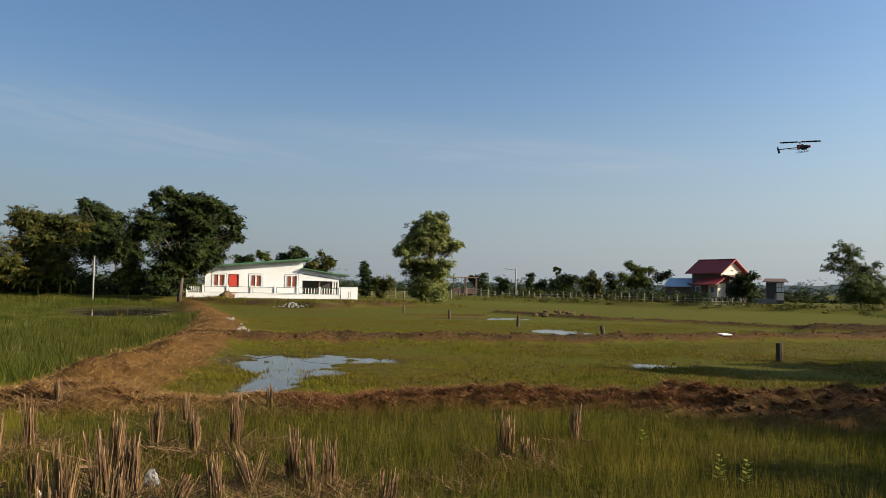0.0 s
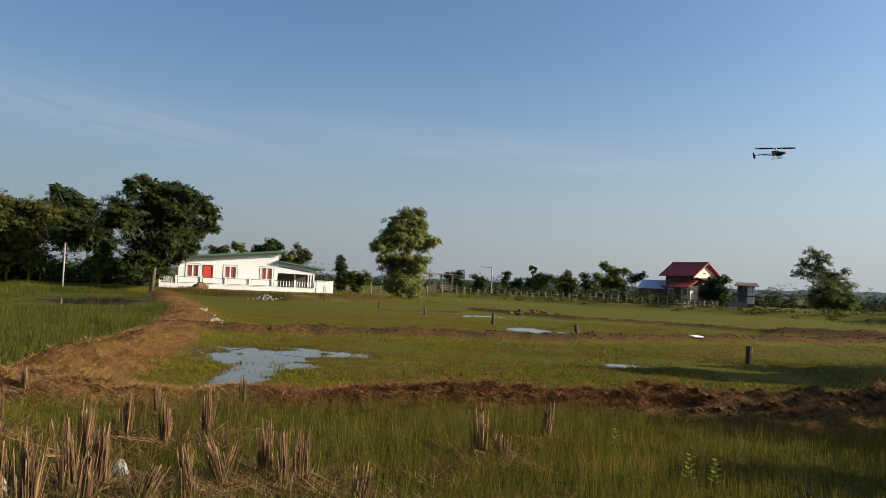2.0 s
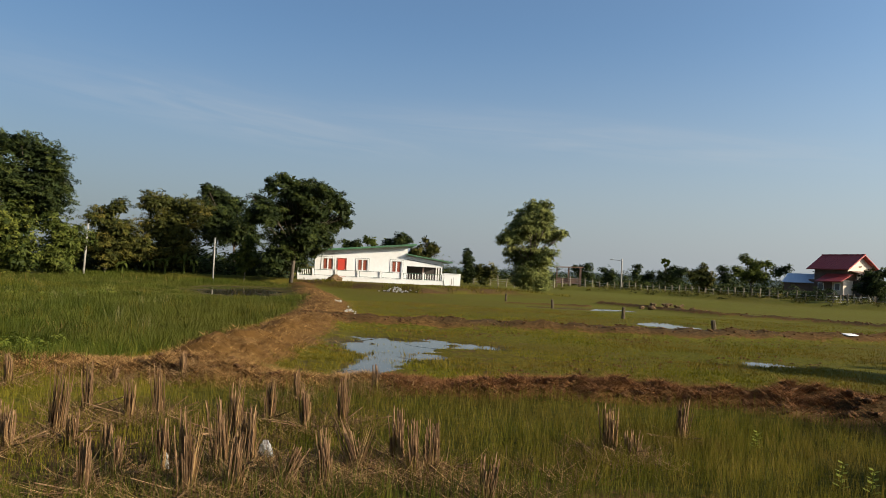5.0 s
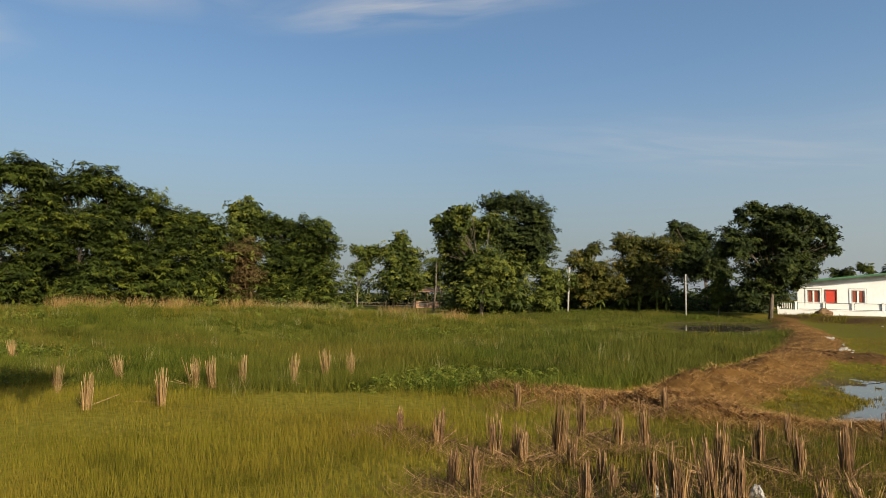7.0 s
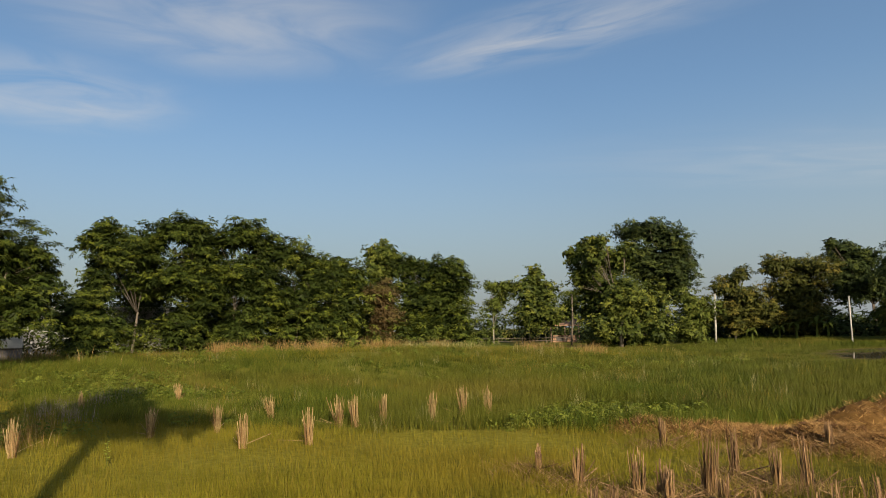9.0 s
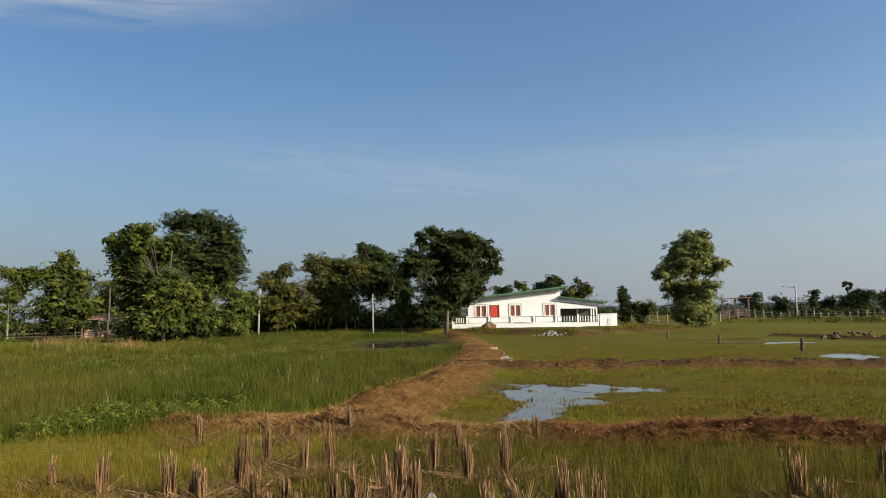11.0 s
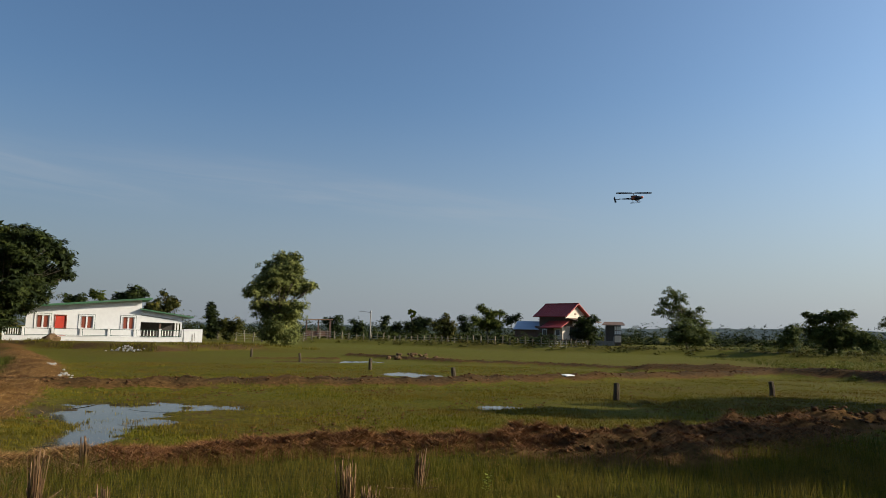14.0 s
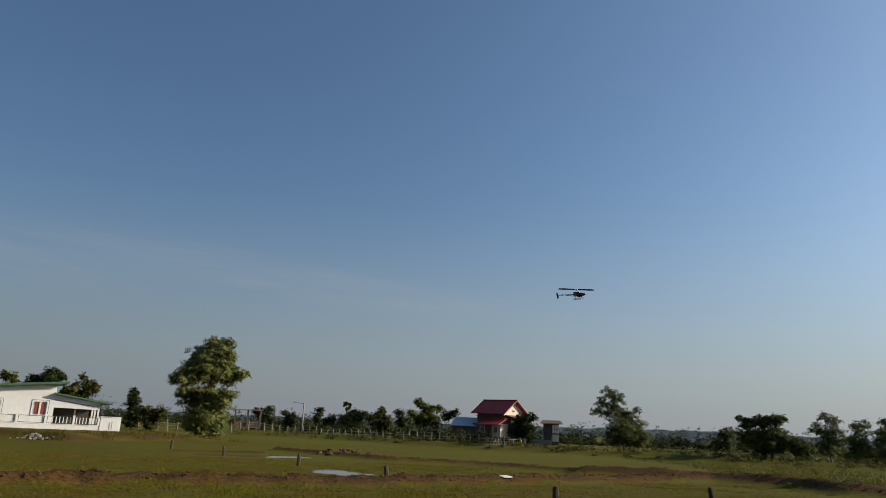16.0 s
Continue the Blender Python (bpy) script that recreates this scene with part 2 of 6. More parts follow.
STALK = stalk_mat("cut_stalk", (0.060, 0.032, 0.016), (0.330, 0.205, 0.108))
PALESTALK = stalk_mat("bleached_stalk", (0.150, 0.095, 0.040), (0.340, 0.250, 0.120))
MULCH = blade_mat("straw_mulch", [(0.052, 0.024, 0.009), (0.200, 0.108, 0.038), (0.37, 0.230, 0.090)], trans=0.1, rough=0.8)
BARK = rough_mat("bark", (0.0585, 0.0455, 0.0325), (0.1105, 0.0910, 0.0715), (0.0325, 0.0292, 0.0195), 3, 0.9, strength=0.7, stretch=(1, 1, 0.25))
POSTWOOD = rough_mat("grey_post_wood", (0.13, 0.11, 0.08), (0.20, 0.17, 0.13), (0.08, 0.07, 0.05), 3, 0.9, strength=0.5)
PALEBARK = rough_mat("pale_bark", (0.1320, 0.1122, 0.0858), (0.1848, 0.1650, 0.1320), (0.0924, 0.0792, 0.0594), 3, 0.9, strength=0.5, stretch=(1, 1, 0.3))
WHITE = rough_mat("white_paint", (0.5580, 0.5534, 0.5394), (0.5952, 0.5906, 0.5766), (0.4371, 0.4185, 0.3813), 0.8, 0.6, strength=0.05, dirt_part=0.35)
CREAM = rough_mat("cream_paint", (0.4464, 0.3744, 0.3024), (0.4896, 0.4176, 0.3384), (0.3240, 0.2664, 0.2088), 0.8, 0.7, strength=0.1)
RED = rough_mat("red_paint", (0.3750, 0.0338, 0.0188), (0.4200, 0.0450, 0.0225), (0.2700, 0.0300, 0.0225), 1.5, 0.5, strength=0.05)
SHUTTER = rough_mat("red_brown_shutter", (0.15, 0.036, 0.018), (0.20, 0.050, 0.024), (0.10, 0.028, 0.018), 1.5, 0.5, strength=0.05)
REDROOF = rough_mat("red_roof_sheet", (0.2475, 0.0263, 0.0225), (0.2850, 0.0375, 0.0300), (0.1800, 0.0375, 0.0338), 0.5, 0.45, strength=0.1)
GREEN = rough_mat("green_roof_sheet", (0.040, 0.105, 0.052), (0.052, 0.125, 0.064), (0.045, 0.080, 0.046), 0.8, 0.45, strength=0.1)
DARKGREEN = rough_mat("dark_green_paint", (0.02, 0.06, 0.04), (0.03, 0.075, 0.05), (0.04, 0.05, 0.04), 2, 0.5, strength=0.1)
CONCRETE = rough_mat("concrete", (0.2040, 0.1904, 0.1700), (0.2720, 0.2584, 0.2312), (0.1224, 0.1088, 0.0884), 2.5, 0.9, strength=0.4)
OLDPOST = rough_mat("weathered_post", (0.0478, 0.0358, 0.0221), (0.0819, 0.0618, 0.0387), (0.0273, 0.0221, 0.0138), 4, 0.9, strength=0.6)
# toned down so the colour carries the leaf shade on walls behind the wood
WALLGREY = rough_mat("grey_white_wall", (0.1254, 0.1234, 0.1175), (0.1584, 0.1551, 0.1452), (0.0726, 0.0693, 0.0594), 0.5, 0.85, strength=0.15)
DARKWOOD = rough_mat("dark_wood", (0.09, 0.055, 0.04), (0.14, 0.085, 0.06), (0.06, 0.045, 0.035), 2, 0.8, strength=0.3, stretch=(1, 1, 4))
BLUEROOF = rough_mat("blue_grey_roof_sheet", (0.2592, 0.3168, 0.3960), (0.3024, 0.3600, 0.4320), (0.2160, 0.2376, 0.2736), 0.6, 0.4, strength=0.1)
RUST = rough_mat("rusty_sheet", (0.18, 0.10, 0.06), (0.26, 0.15, 0.09), (0.12, 0.08, 0.06), 1.2, 0.8, strength=0.2)
ORANGE = rough_mat("orange_paint", (0.24, 0.055, 0.018), (0.30, 0.07, 0.022), (0.15, 0.045, 0.02), 1.5, 0.5, strength=0.1)
STONE = rough_mat("pale_stone", (0.22, 0.21, 0.19), (0.32, 0.31, 0.28), (0.18, 0.165, 0.14), 5, 0.9, strength=0.5)
SOIL = rough_mat("dry_soil", (0.10, 0.06, 0.03), (0.16, 0.10, 0.05), (0.06, 0.04, 0.024), 4, 0.95, strength=0.8)
BLACK = rough_mat("black_carbon", (0.012, 0.012, 0.014), (0.022, 0.022, 0.025), (0.03, 0.03, 0.03), 10, 0.4, strength=0.05)
METAL = rough_mat("bare_metal", (0.45, 0.45, 0.46), (0.52, 0.52, 0.53), (0.35, 0.35, 0.36), 10, 0.35, 1.0, strength=0.05)
PLASTIC = rough_mat("white_plastic", (0.21, 0.20, 0.18), (0.29, 0.275, 0.25), (0.15, 0.14, 0.12), 8, 0.35, strength=0.5)
CLOD = rough_mat("damp_clods", (0.0570, 0.0258, 0.0095), (0.1187, 0.0585, 0.0228), (0.0333, 0.0163, 0.0076), 6, 0.95, strength=0.8)
# near-black tone that stands in for shade inside openings and under roofs
DARKVOID = rough_mat("dark_interior", (0.05, 0.045, 0.04), (0.07, 0.06, 0.055), (0.03, 0.03, 0.028), 1.5, 0.9, strength=0.1)

m_, nt_, b_ = material("window_glass", 0.05)
b_.inputs["Base Color"].default_value = (0.03, 0.035, 0.04, 1)
b_.inputs["Specular IOR Level"].default_value = 0.6
GLASS = m_

# still muddy water: dark body, mirror surface with faint ripples
m_, nt_, b_ = material("water", 0.03)
b_.inputs["IOR"].default_value = 1.33
b_.inputs["Specular IOR Level"].default_value = 0.4
nt_.links.new(mix(nt_, noise_fac(nt_, 0.9, 3), (0.055, 0.05, 0.035), (0.085, 0.07, 0.045)), b_.inputs["Base Color"])
bump(nt_, b_, noise_fac(nt_, 3.0, 3), 0.015, 0.02)
WATER = m_

# ground: grass, bare soil with straw, and wet mud, by masks stored on the sheet
m_, nt_, b_ = material("field_ground", 0.92)
b_.inputs["Specular IOR Level"].default_value = 0.04
fine = noise_fac(nt_, 9.0, 6)
mid = noise_fac(nt_, 1.1, 5)
broad = noise_fac(nt_, 0.12, 4, 0.4, 0.62)
far = noise_fac(nt_, 0.02, 4, 0.4, 0.62)
green = mix(nt_, fine, (0.0387, 0.0396, 0.0036), (0.0864, 0.0792, 0.0090))
green = mix(nt_, broad, green, mix(nt_, fine, (0.0504, 0.0387, 0.0054), (0.0900, 0.0684, 0.0108)))
green = mix(nt_, noise_fac(nt_, 2.3, 6, 0.56, 0.66), green, (0.062, 0.040, 0.015))
green = mix(nt_, far, green, (0.0792, 0.0792, 0.0108))
ay = nt_.nodes.new("ShaderNodeAttribute")
ay.attribute_name = "dry"
green = mix(nt_, ay.outputs["Fac"], green, mix(nt_, fine, (0.088, 0.078, 0.008), (0.138, 0.117, 0.016)))
al = nt_.nodes.new("ShaderNodeAttribute")
al.attribute_name = "lush"
green = mix(nt_, al.outputs["Fac"], green, mix(nt_, fine, (0.024, 0.025, 0.004), (0.056, 0.052, 0.008)))
soil = mix(nt_, fine, (0.0510, 0.0263, 0.0076), (0.1275, 0.0697, 0.0213))
soil = mix(nt_, mid, soil, (0.0850, 0.0442, 0.0127))
# darker soil: damp earth, plus the banks' shaded sides put into the colour
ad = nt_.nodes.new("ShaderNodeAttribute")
ad.attribute_name = "damp_shade"
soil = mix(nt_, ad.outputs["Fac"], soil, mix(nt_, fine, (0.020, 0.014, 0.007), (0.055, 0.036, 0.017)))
at = nt_.nodes.new("ShaderNodeAttribute")
at.attribute_name = "soil"
edge = nt_.nodes.new("ShaderNodeMath")
edge.operation = "MULTIPLY_ADD"
nt_.links.new(fine, edge.inputs[0])
edge.inputs[1].default_value = 0.5
nt_.links.new(at.outputs["Fac"], edge.inputs[2])
cut = nt_.nodes.new("ShaderNodeMapRange")
cut.inputs["From Min"].default_value, cut.inputs["From Max"].default_value = 0.5, 0.8
nt_.links.new(edge.outputs[0], cut.inputs["Value"])
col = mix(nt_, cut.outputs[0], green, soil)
aw = nt_.nodes.new("ShaderNodeAttribute")
aw.attribute_name = "wet"
col = mix(nt_, aw.outputs["Fac"], col, (0.038, 0.029, 0.016))
nt_.links.new(col, b_.inputs["Base Color"])
bump(nt_, b_, fine, 0.35, 0.03)
GROUND = m_

# wooded hills kilometres off; a faint blue glow stands in for morning haze
m_, nt_, b_ = material("haze_glow_hills", 1.0)
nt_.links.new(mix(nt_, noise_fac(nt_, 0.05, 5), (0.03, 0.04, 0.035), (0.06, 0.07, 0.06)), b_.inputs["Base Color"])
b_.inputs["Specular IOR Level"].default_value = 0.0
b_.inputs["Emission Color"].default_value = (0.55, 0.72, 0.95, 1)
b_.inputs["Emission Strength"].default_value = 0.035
HILLS = m_

# ---- mesh helpers ----
def mesh_of(name, verts, faces, mat, smooth=False):
    me = bpy.data.meshes.new(name)
    me.from_pydata([tuple(v) for v in verts], [], [tuple(f) for f in faces])
    me.materials.append(mat)
    if smooth:
        me.polygons.foreach_set("use_smooth", [True] * len(me.polygons))
    me.update()
    return me


def big_mesh(name, verts, corners, size, mat, smooth=False):
    """A mesh of many polygons of one size, from arrays."""
    me = bpy.data.meshes.new(name)
    n = len(corners) // size
    me.vertices.add(len(verts))
    me.vertices.foreach_set("co", np.ascontiguousarray(verts, dtype=np.float32).ravel())
    me.loops.add(len(corners))
    me.loops.foreach_set("vertex_index", np.ascontiguousarray(corners, dtype=np.int32))
    me.polygons.add(n)
    me.polygons.foreach_set("loop_start", np.arange(0, n * size, size, dtype=np.int32))
    if smooth:
        me.polygons.foreach_set("use_smooth", np.ones(n, dtype=bool))
    me.update(calc_edges=True)
    me.materials.append(mat)
    return me


def part(name, bm, mat, parent=None, label="", smooth=False):
    me = bpy.data.meshes.new(name)
    bm.normal_update()
    bm.to_mesh(me)
    bm.free()
    me.materials.append(mat)
    if smooth:
        me.polygons.foreach_set("use_smooth", [True] * len(me.polygons))
    ob = new(name, me)
    ob.parent = parent
    return tagged(ob, label)


def box(x0, x1, y0, y1, z0, z1, bevel=0.0, bm=None):
    out = bm or bmesh.new()
    made = bmesh.ops.create_cube(out, size=1, matrix=Matrix.Translation(((x0 + x1) / 2, (y0 + y1) / 2, (z0 + z1) / 2))
                                 @ Matrix.Diagonal((abs(x1 - x0), abs(y1 - y0), abs(z1 - z0), 1)))
    if bevel:
        edges = {e for v in made["verts"] for e in v.link_edges}
        bmesh.ops.bevel(out, geom=list(edges), offset=bevel, segments=1, affect="EDGES")
    return out


def prism(points, z_pairs=None, along=None, bm=None):
    """A solid from a polygon and a vector along which it is drawn out."""
    out = bm or bmesh.new()
    a = [out.verts.new(p) for p in points]
    b = [out.verts.new(Vector(p) + Vector(along)) for p in points]
    out.faces.new(a)
    out.faces.new(b[::-1])
    for i in range(len(a)):
        j = (i + 1) % len(a)
        out.faces.new((a[j], a[i], b[i], b[j]))
    bmesh.ops.recalc_face_normals(out, faces=out.faces)
    return out


def tube(points, radii, sides=7, bm=None, cap=True):
    """A tapered limb through points."""
    out = bm or bmesh.new()
    pts = [Vector(p) for p in points]
    rings = []
    for i, p in enumerate(pts):
        d = (pts[min(i + 1, len(pts) - 1)] - pts[max(i - 1, 0)]).normalized()
        s = d.cross(Vector((0.31, 0.95, 0.05))).normalized()
        u = d.cross(s)
        rings.append([out.verts.new(p + (s * math.cos(a) + u * math.sin(a)) * radii[i])
                      for a in [k * 2 * math.pi / sides for k in range(sides)]])
    for a, b in zip(rings, rings[1:]):
        for k in range(sides):
            out.faces.new((a[k], a[(k + 1) % sides], b[(k + 1) % sides], b[k]))
    if cap:
        out.faces.new(rings[0][::-1])
        out.faces.new(rings[-1])
    bmesh.ops.recalc_face_normals(out, faces=out.faces)
    return out


# ---- lie of the land ----
def smooth_step(a, b, v):
    k = np.clip((v - a) / (b - a), 0, 1)
    return k * k * (3 - 2 * k)


def wobble(x, y, scale, seed):
    """Cheap smooth noise in -1..1 for arrays."""
    r = np.random.RandomState(seed)
    out = np.zeros_like(x, dtype=float)
    for k in range(7):
        a, p, s = r.uniform(0, 2 * math.pi), r.uniform(0, 2 * math.pi), scale * r.uniform(0.6, 2.2)
        out += np.sin((x * math.cos(a) + y * math.sin(a)) * s + p + 0.7 * np.sin((x * math.sin(a) - y * math.cos(a)) * s * 0.6 + p))
    return out / 4.0


def line_distance(x, y, line):
    best = np.full(np.shape(x), 1e9)
    for (ax, ay), (bx, by) in zip(line, line[1:]):
        dx, dy = bx - ax, by - ay
        k = np.clip(((x - ax) * dx + (y - ay) * dy) / (dx * dx + dy * dy), 0, 1)
        best = np.minimum(best, np.hypot(x - ax - k * dx, y - ay - k * dy))
    return best


# earth banks between the fields: line, half width, height
BANKS = [
    ([(-7.4, 8.5), (-5.2, 8.85), (-3.5, 8.95), (-2.4, 9.2), (-1.1, 9.4), (0.2, 9.6), (1.6, 9.7), (3.4, 9.5)], 0.52, 0.18),
    ([(3.3, 9.5), (4.6, 9.2), (6.0, 9.5), (8.0, 10.6)], 1.0, 0.25),
    ([(7.6, 10.9), (11, 11.4), (14, 11.8), (22, 13.5), (34, 15.5)], 0.72, 0.26),
    ([(-4.9, 9.2), (-5.4, 13.2), (-6.1, 16.8), (-6.7, 20.6), (-8.9, 27.8), (-12.6, 37), (-17.4, 48.5), (-19.2, 53.5)], 0.85, 0.27),
    ([(-7.0, 19.4), (-4.0, 19.8), (-1.4, 20.5), (3.6, 21.1), (8.5, 23.0), (13.5, 25.0), (19.5, 27.3), (24, 27.6)], 0.50, 0.27),
    ([(15.5, 29.6), (20, 28.2), (22.5, 25.5), (22.3, 22), (25, 19), (33, 19.5)], 0.75, 0.40),
    ([(3.5, 45.5), (6.3, 40.5), (8.8, 36.6), (12.5, 35.5), (16.5, 30.5), (23, 27.5)], 0.38, 0.20),
    ([(-2.0, 39.2), (2.2, 39.0)], 0.3, 0.14),
    ([(3.0, 92), (14.0, 83), (23, 69), (30, 62), (36, 57), (45, 46), (60, 40)], 2.0, 0.5),
]
# shallow hollows that hold water: x, y, radius across, radius along, depth
HOLLOWS = [(-3.55, 14.7, 0.85, 1.15, 0.14), (-2.75, 15.1, 0.50, 1.0, 0.13), (-2.85, 12.3, 0.36, 1.3, 0.09), (-2.85, 10.9, 0.36, 0.6, 0.12), (-1.8, 15.4, 0.75, 0.5, 0.065),
           (-2.3, 13.1, 0.28, 0.3, 0.065), (-3.85, 10.95, 0.5, 0.35, 0.03), (-4.6, 16.0, 0.4, 0.6, 0.03), (1.8, 37.2, 1.7, 0.8, 0.08), (4.3, 26.4, 0.75, 1.3, 0.085), (4.3, 15.2, 0.5, 0.4, 0.048),
           (15.6, 14.8, 0.6, 0.4, 0.08), (-17.3, 38.5, 1.9, 2.3, 0.2), (-15.7, 34.8, 1.5, 1.9, 0.2), (-19.0, 42.4, 1.9, 2.3, 0.2), (7.8, 25.0, 0.3, 0.5, 0.06)]
HOUSE_AT, HOUSE_TURN = (-20.55, 56.35), radians(13.3)
HC, HS = math.cos(HOUSE_TURN), math.sin(HOUSE_TURN)


def bank_mask(x, y):
    out = np.zeros(np.shape(x))
    rough = wobble(x, y, 2.2, 5)
    for line, half, height in BANKS[:8]:
        d = line_distance(x, y, line) + 0.22 * half * rough
        out = np.maximum(out, 1 - smooth_step(half * 0.75, half * 1.35, d))
    return out


def hollow(x, y):
    out = np.zeros(np.shape(x))
    for cx, cy, rx, ry, depth in HOLLOWS:
        q = ((x - cx) / rx) ** 2 + ((y - cy) / ry) ** 2
        near = q < 6
        if near.any():
            qn = q[near] + 0.8 * wobble(x[near], y[near], 2.8 / max(rx, 0.7), 11) + 0.55 * wobble(x[near], y[near], 7.0 / max(rx, 0.7), 12) + 0.35 * wobble(x[near], y[near], 15.0 / max(rx, 0.7), 13)
            out[near] = np.maximum(out[near], depth * np.exp(-np.maximum(qn, 0) * 0.9))
    return out


def yard_edge(u):
    """Foot of the yard's earth bank, along the house's front."""
    return np.interp(u, [-6, 0.3, 5, 9.7, 13, 18, 22], [-2.0, -2.5, -7.5, -11.4, -8.6, -3.7, -3.0])


def land(x, y):
    x, y = np.asarray(x, float), np.asarray(y, float)
    if x.ndim == 0:
        return land(x[None], y[None])[0]
    z = 0.018 * wobble(x, y, 1.6, 1) + 0.012 * wobble(x, y, 5.5, 2)
    z = z + 0.008 * wobble(x, y, 13.0, 9)
    ridge = np.zeros(np.shape(x))
    for line, half, height in BANKS:
        d = line_distance(x, y, line)
        near = d < 2.6 * half
        if near.any():
            xn, yn = x[near], y[near]
            if line is BANKS[0][0]:
                height = height * np.interp(xn, [-5.0, -3.8, -1.5, 0.0], [1.0, 0.5, 0.55, 1.0])
            fine_ = np.exp(-(np.hypot(xn, yn) / 22) ** 4)
            lump = 1 + (0.14 + 0.18 * fine_) * wobble(xn, yn, 1.9 / half, 3) + 0.24 * fine_ * wobble(xn, yn, 5.0 / half, 4)
            ridge[near] = np.maximum(ridge[near], height * lump * np.exp(-(d[near] / half) ** 2 * 0.9))
    z = z + ridge * (1 + np.exp(-(np.hypot(x, y) / 20) ** 4) * (0.32 * wobble(x, y, 9.0, 15) + 0.26 * wobble(x, y, 17.0, 16)))
    z = z - hollow(x, y) * (1 + 0.40 * wobble(x, y, 4.0, 51) + 0.36 * wobble(x, y, 9.0, 53))
    # wooded rise at the left, and the raised yard of the house
    z = z + 0.75 * smooth_step(-19, -27, x) * (1 - smooth_step(15, 34, y)) + 0.12 * smooth_step(-24, -32, x) * smooth_step(20, 40, y)
    u = (x - HOUSE_AT[0]) * HC + (y - HOUSE_AT[1]) * HS
    v = -(x - HOUSE_AT[0]) * HS + (y - HOUSE_AT[1]) * HC
    z = z + 0.42 * smooth_step(0.0, 2.0, v - yard_edge(u) + 0.4 * wobble(x, y, 0.9, 6)) * (1 - smooth_step(14, 24, u)) * (1 - smooth_step(60, 90, v)) * smooth_step(-26, -12, u)
    return z


def axis_steps(spans):
    out = [spans[0][0]]
    for a, b, step in spans:
        n = max(1, round((b - a) / step))
        out += list(np.linspace(a, b, n + 1)[1:])
    return np.array(out)


def far_steps(start, end, first, grow):
    out, step = [], first
    v = start
    while v < end:
        v += step
        step *= grow
        out.append(v)
    return np.array(out)


gx = axis_steps([(-60, -28, 1.0), (-28, -10, 0.4), (-10, 10, 0.15), (10, 26, 0.3), (26, 70, 1.0)])
gx = np.r_[-60 - far_steps(0, 2400, 2, 1.25)[::-1], gx, 70 + far_steps(0, 2400, 2, 1.25)]
gy = axis_steps([(-14, 2, 0.8), (2, 17, 0.15), (17, 32, 0.25), (32, 62, 0.5), (62, 130, 2.0)])
gy = np.r_[-14 - far_steps(0, 2400, 2, 1.3)[::-1], gy, 130 + far_steps(0, 2400, 4, 1.25)]
GX, GY = np.meshgrid(gx, gy)
gverts = np.stack([GX, GY, land(GX, GY)], -1).reshape(-1, 3)
nx, ny = len(gx), len(gy)
idx = np.arange(nx * ny).reshape(ny, nx)
gfaces = np.stack([idx[:-1, :-1], idx[:-1, 1:], idx[1:, 1:], idx[1:, :-1]], -1).reshape(-1)
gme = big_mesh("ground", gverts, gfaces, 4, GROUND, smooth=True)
soil_at = bank_mask(GX, GY)
v_yard = -(GX - HOUSE_AT[0]) * HS + (GY - HOUSE_AT[1]) * HC
u_yard = (GX - HOUSE_AT[0]) * HC + (GY - HOUSE_AT[1]) * HS
over = v_yard - yard_edge(u_yard)
yard = smooth_step(-0.3, 0.5, over) * (1 - smooth_step(2.0, 4.5, over)) * smooth_step(-3, 1, u_yard) * (1 - smooth_step(17, 21, u_yard))
soil_at = np.maximum(soil_at, yard * (0.50 + 0.35 * wobble(GX, GY, 1.4, 8)))
soil_at = np.maximum(soil_at, 0.55 * smooth_step(-27, -31, GX) * (1 - smooth_step(15, 30, GY)))
# trodden bare earth between the cut clumps
bare = np.exp(-((GX + 3.0) / 2.6) ** 4 - ((GY - 5.6) / 2.6) ** 4)
bare = np.maximum(bare, np.exp(-((GX + 1.2) / 3.0) ** 4 - ((GY - 4.6) / 1.0) ** 4))
soil_at = np.maximum(soil_at, bare * np.clip(0.42 + 0.4 * wobble(GX, GY, 1.5, 14), 0, 1))
att = gme.attributes.new("soil", "FLOAT", "POINT")
att.data.foreach_set("value", soil_at.ravel().astype(np.float32))
# banks, yard slope and bare plot darkened for wet soil and shade alike
damp_shade = np.zeros(GX.shape)
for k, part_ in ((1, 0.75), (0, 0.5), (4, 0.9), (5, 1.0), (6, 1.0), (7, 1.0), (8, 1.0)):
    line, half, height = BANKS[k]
    damp_shade = np.maximum(damp_shade, part_ * np.exp(-(line_distance(GX, GY, line) / (half * 1.1)) ** 4) * np.clip(0.8 + 0.5 * wobble(GX, GY, 1.1, 18), 0, 1))
damp_shade = np.maximum(damp_shade, np.maximum(0.75 * yard, 0.8 * bare))
att = gme.attributes.new("damp_shade", "FLOAT", "POINT")
att.data.foreach_set("value", damp_shade.ravel().astype(np.float32))
att = gme.attributes.new("dry", "FLOAT", "POINT")
front_ = np.interp(GX, [-40, -16, -12, -10, -8.5, -6.5], [-3, 1.5, 4.0, 6.0, 7.6, 8.6])
dry = smooth_step(-2.2, -4.6, GX + 0.8 * wobble(GX, GY, 0.8, 74)) * smooth_step(0.8, -0.8, GY - front_) * smooth_step(-30, -22, GX)
att.data.foreach_set("value", dry.ravel().astype(np.float32))
att = gme.attributes.new("lush", "FLOAT", "POINT")
lush = smooth_step(-4.4, -2.4, GX + 0.8 * wobble(GX, GY, 0.8, 74)) * smooth_step(9.9, 9.0, GY) * smooth_step(16, 10, GX) * smooth_step(-4, 0, GY)
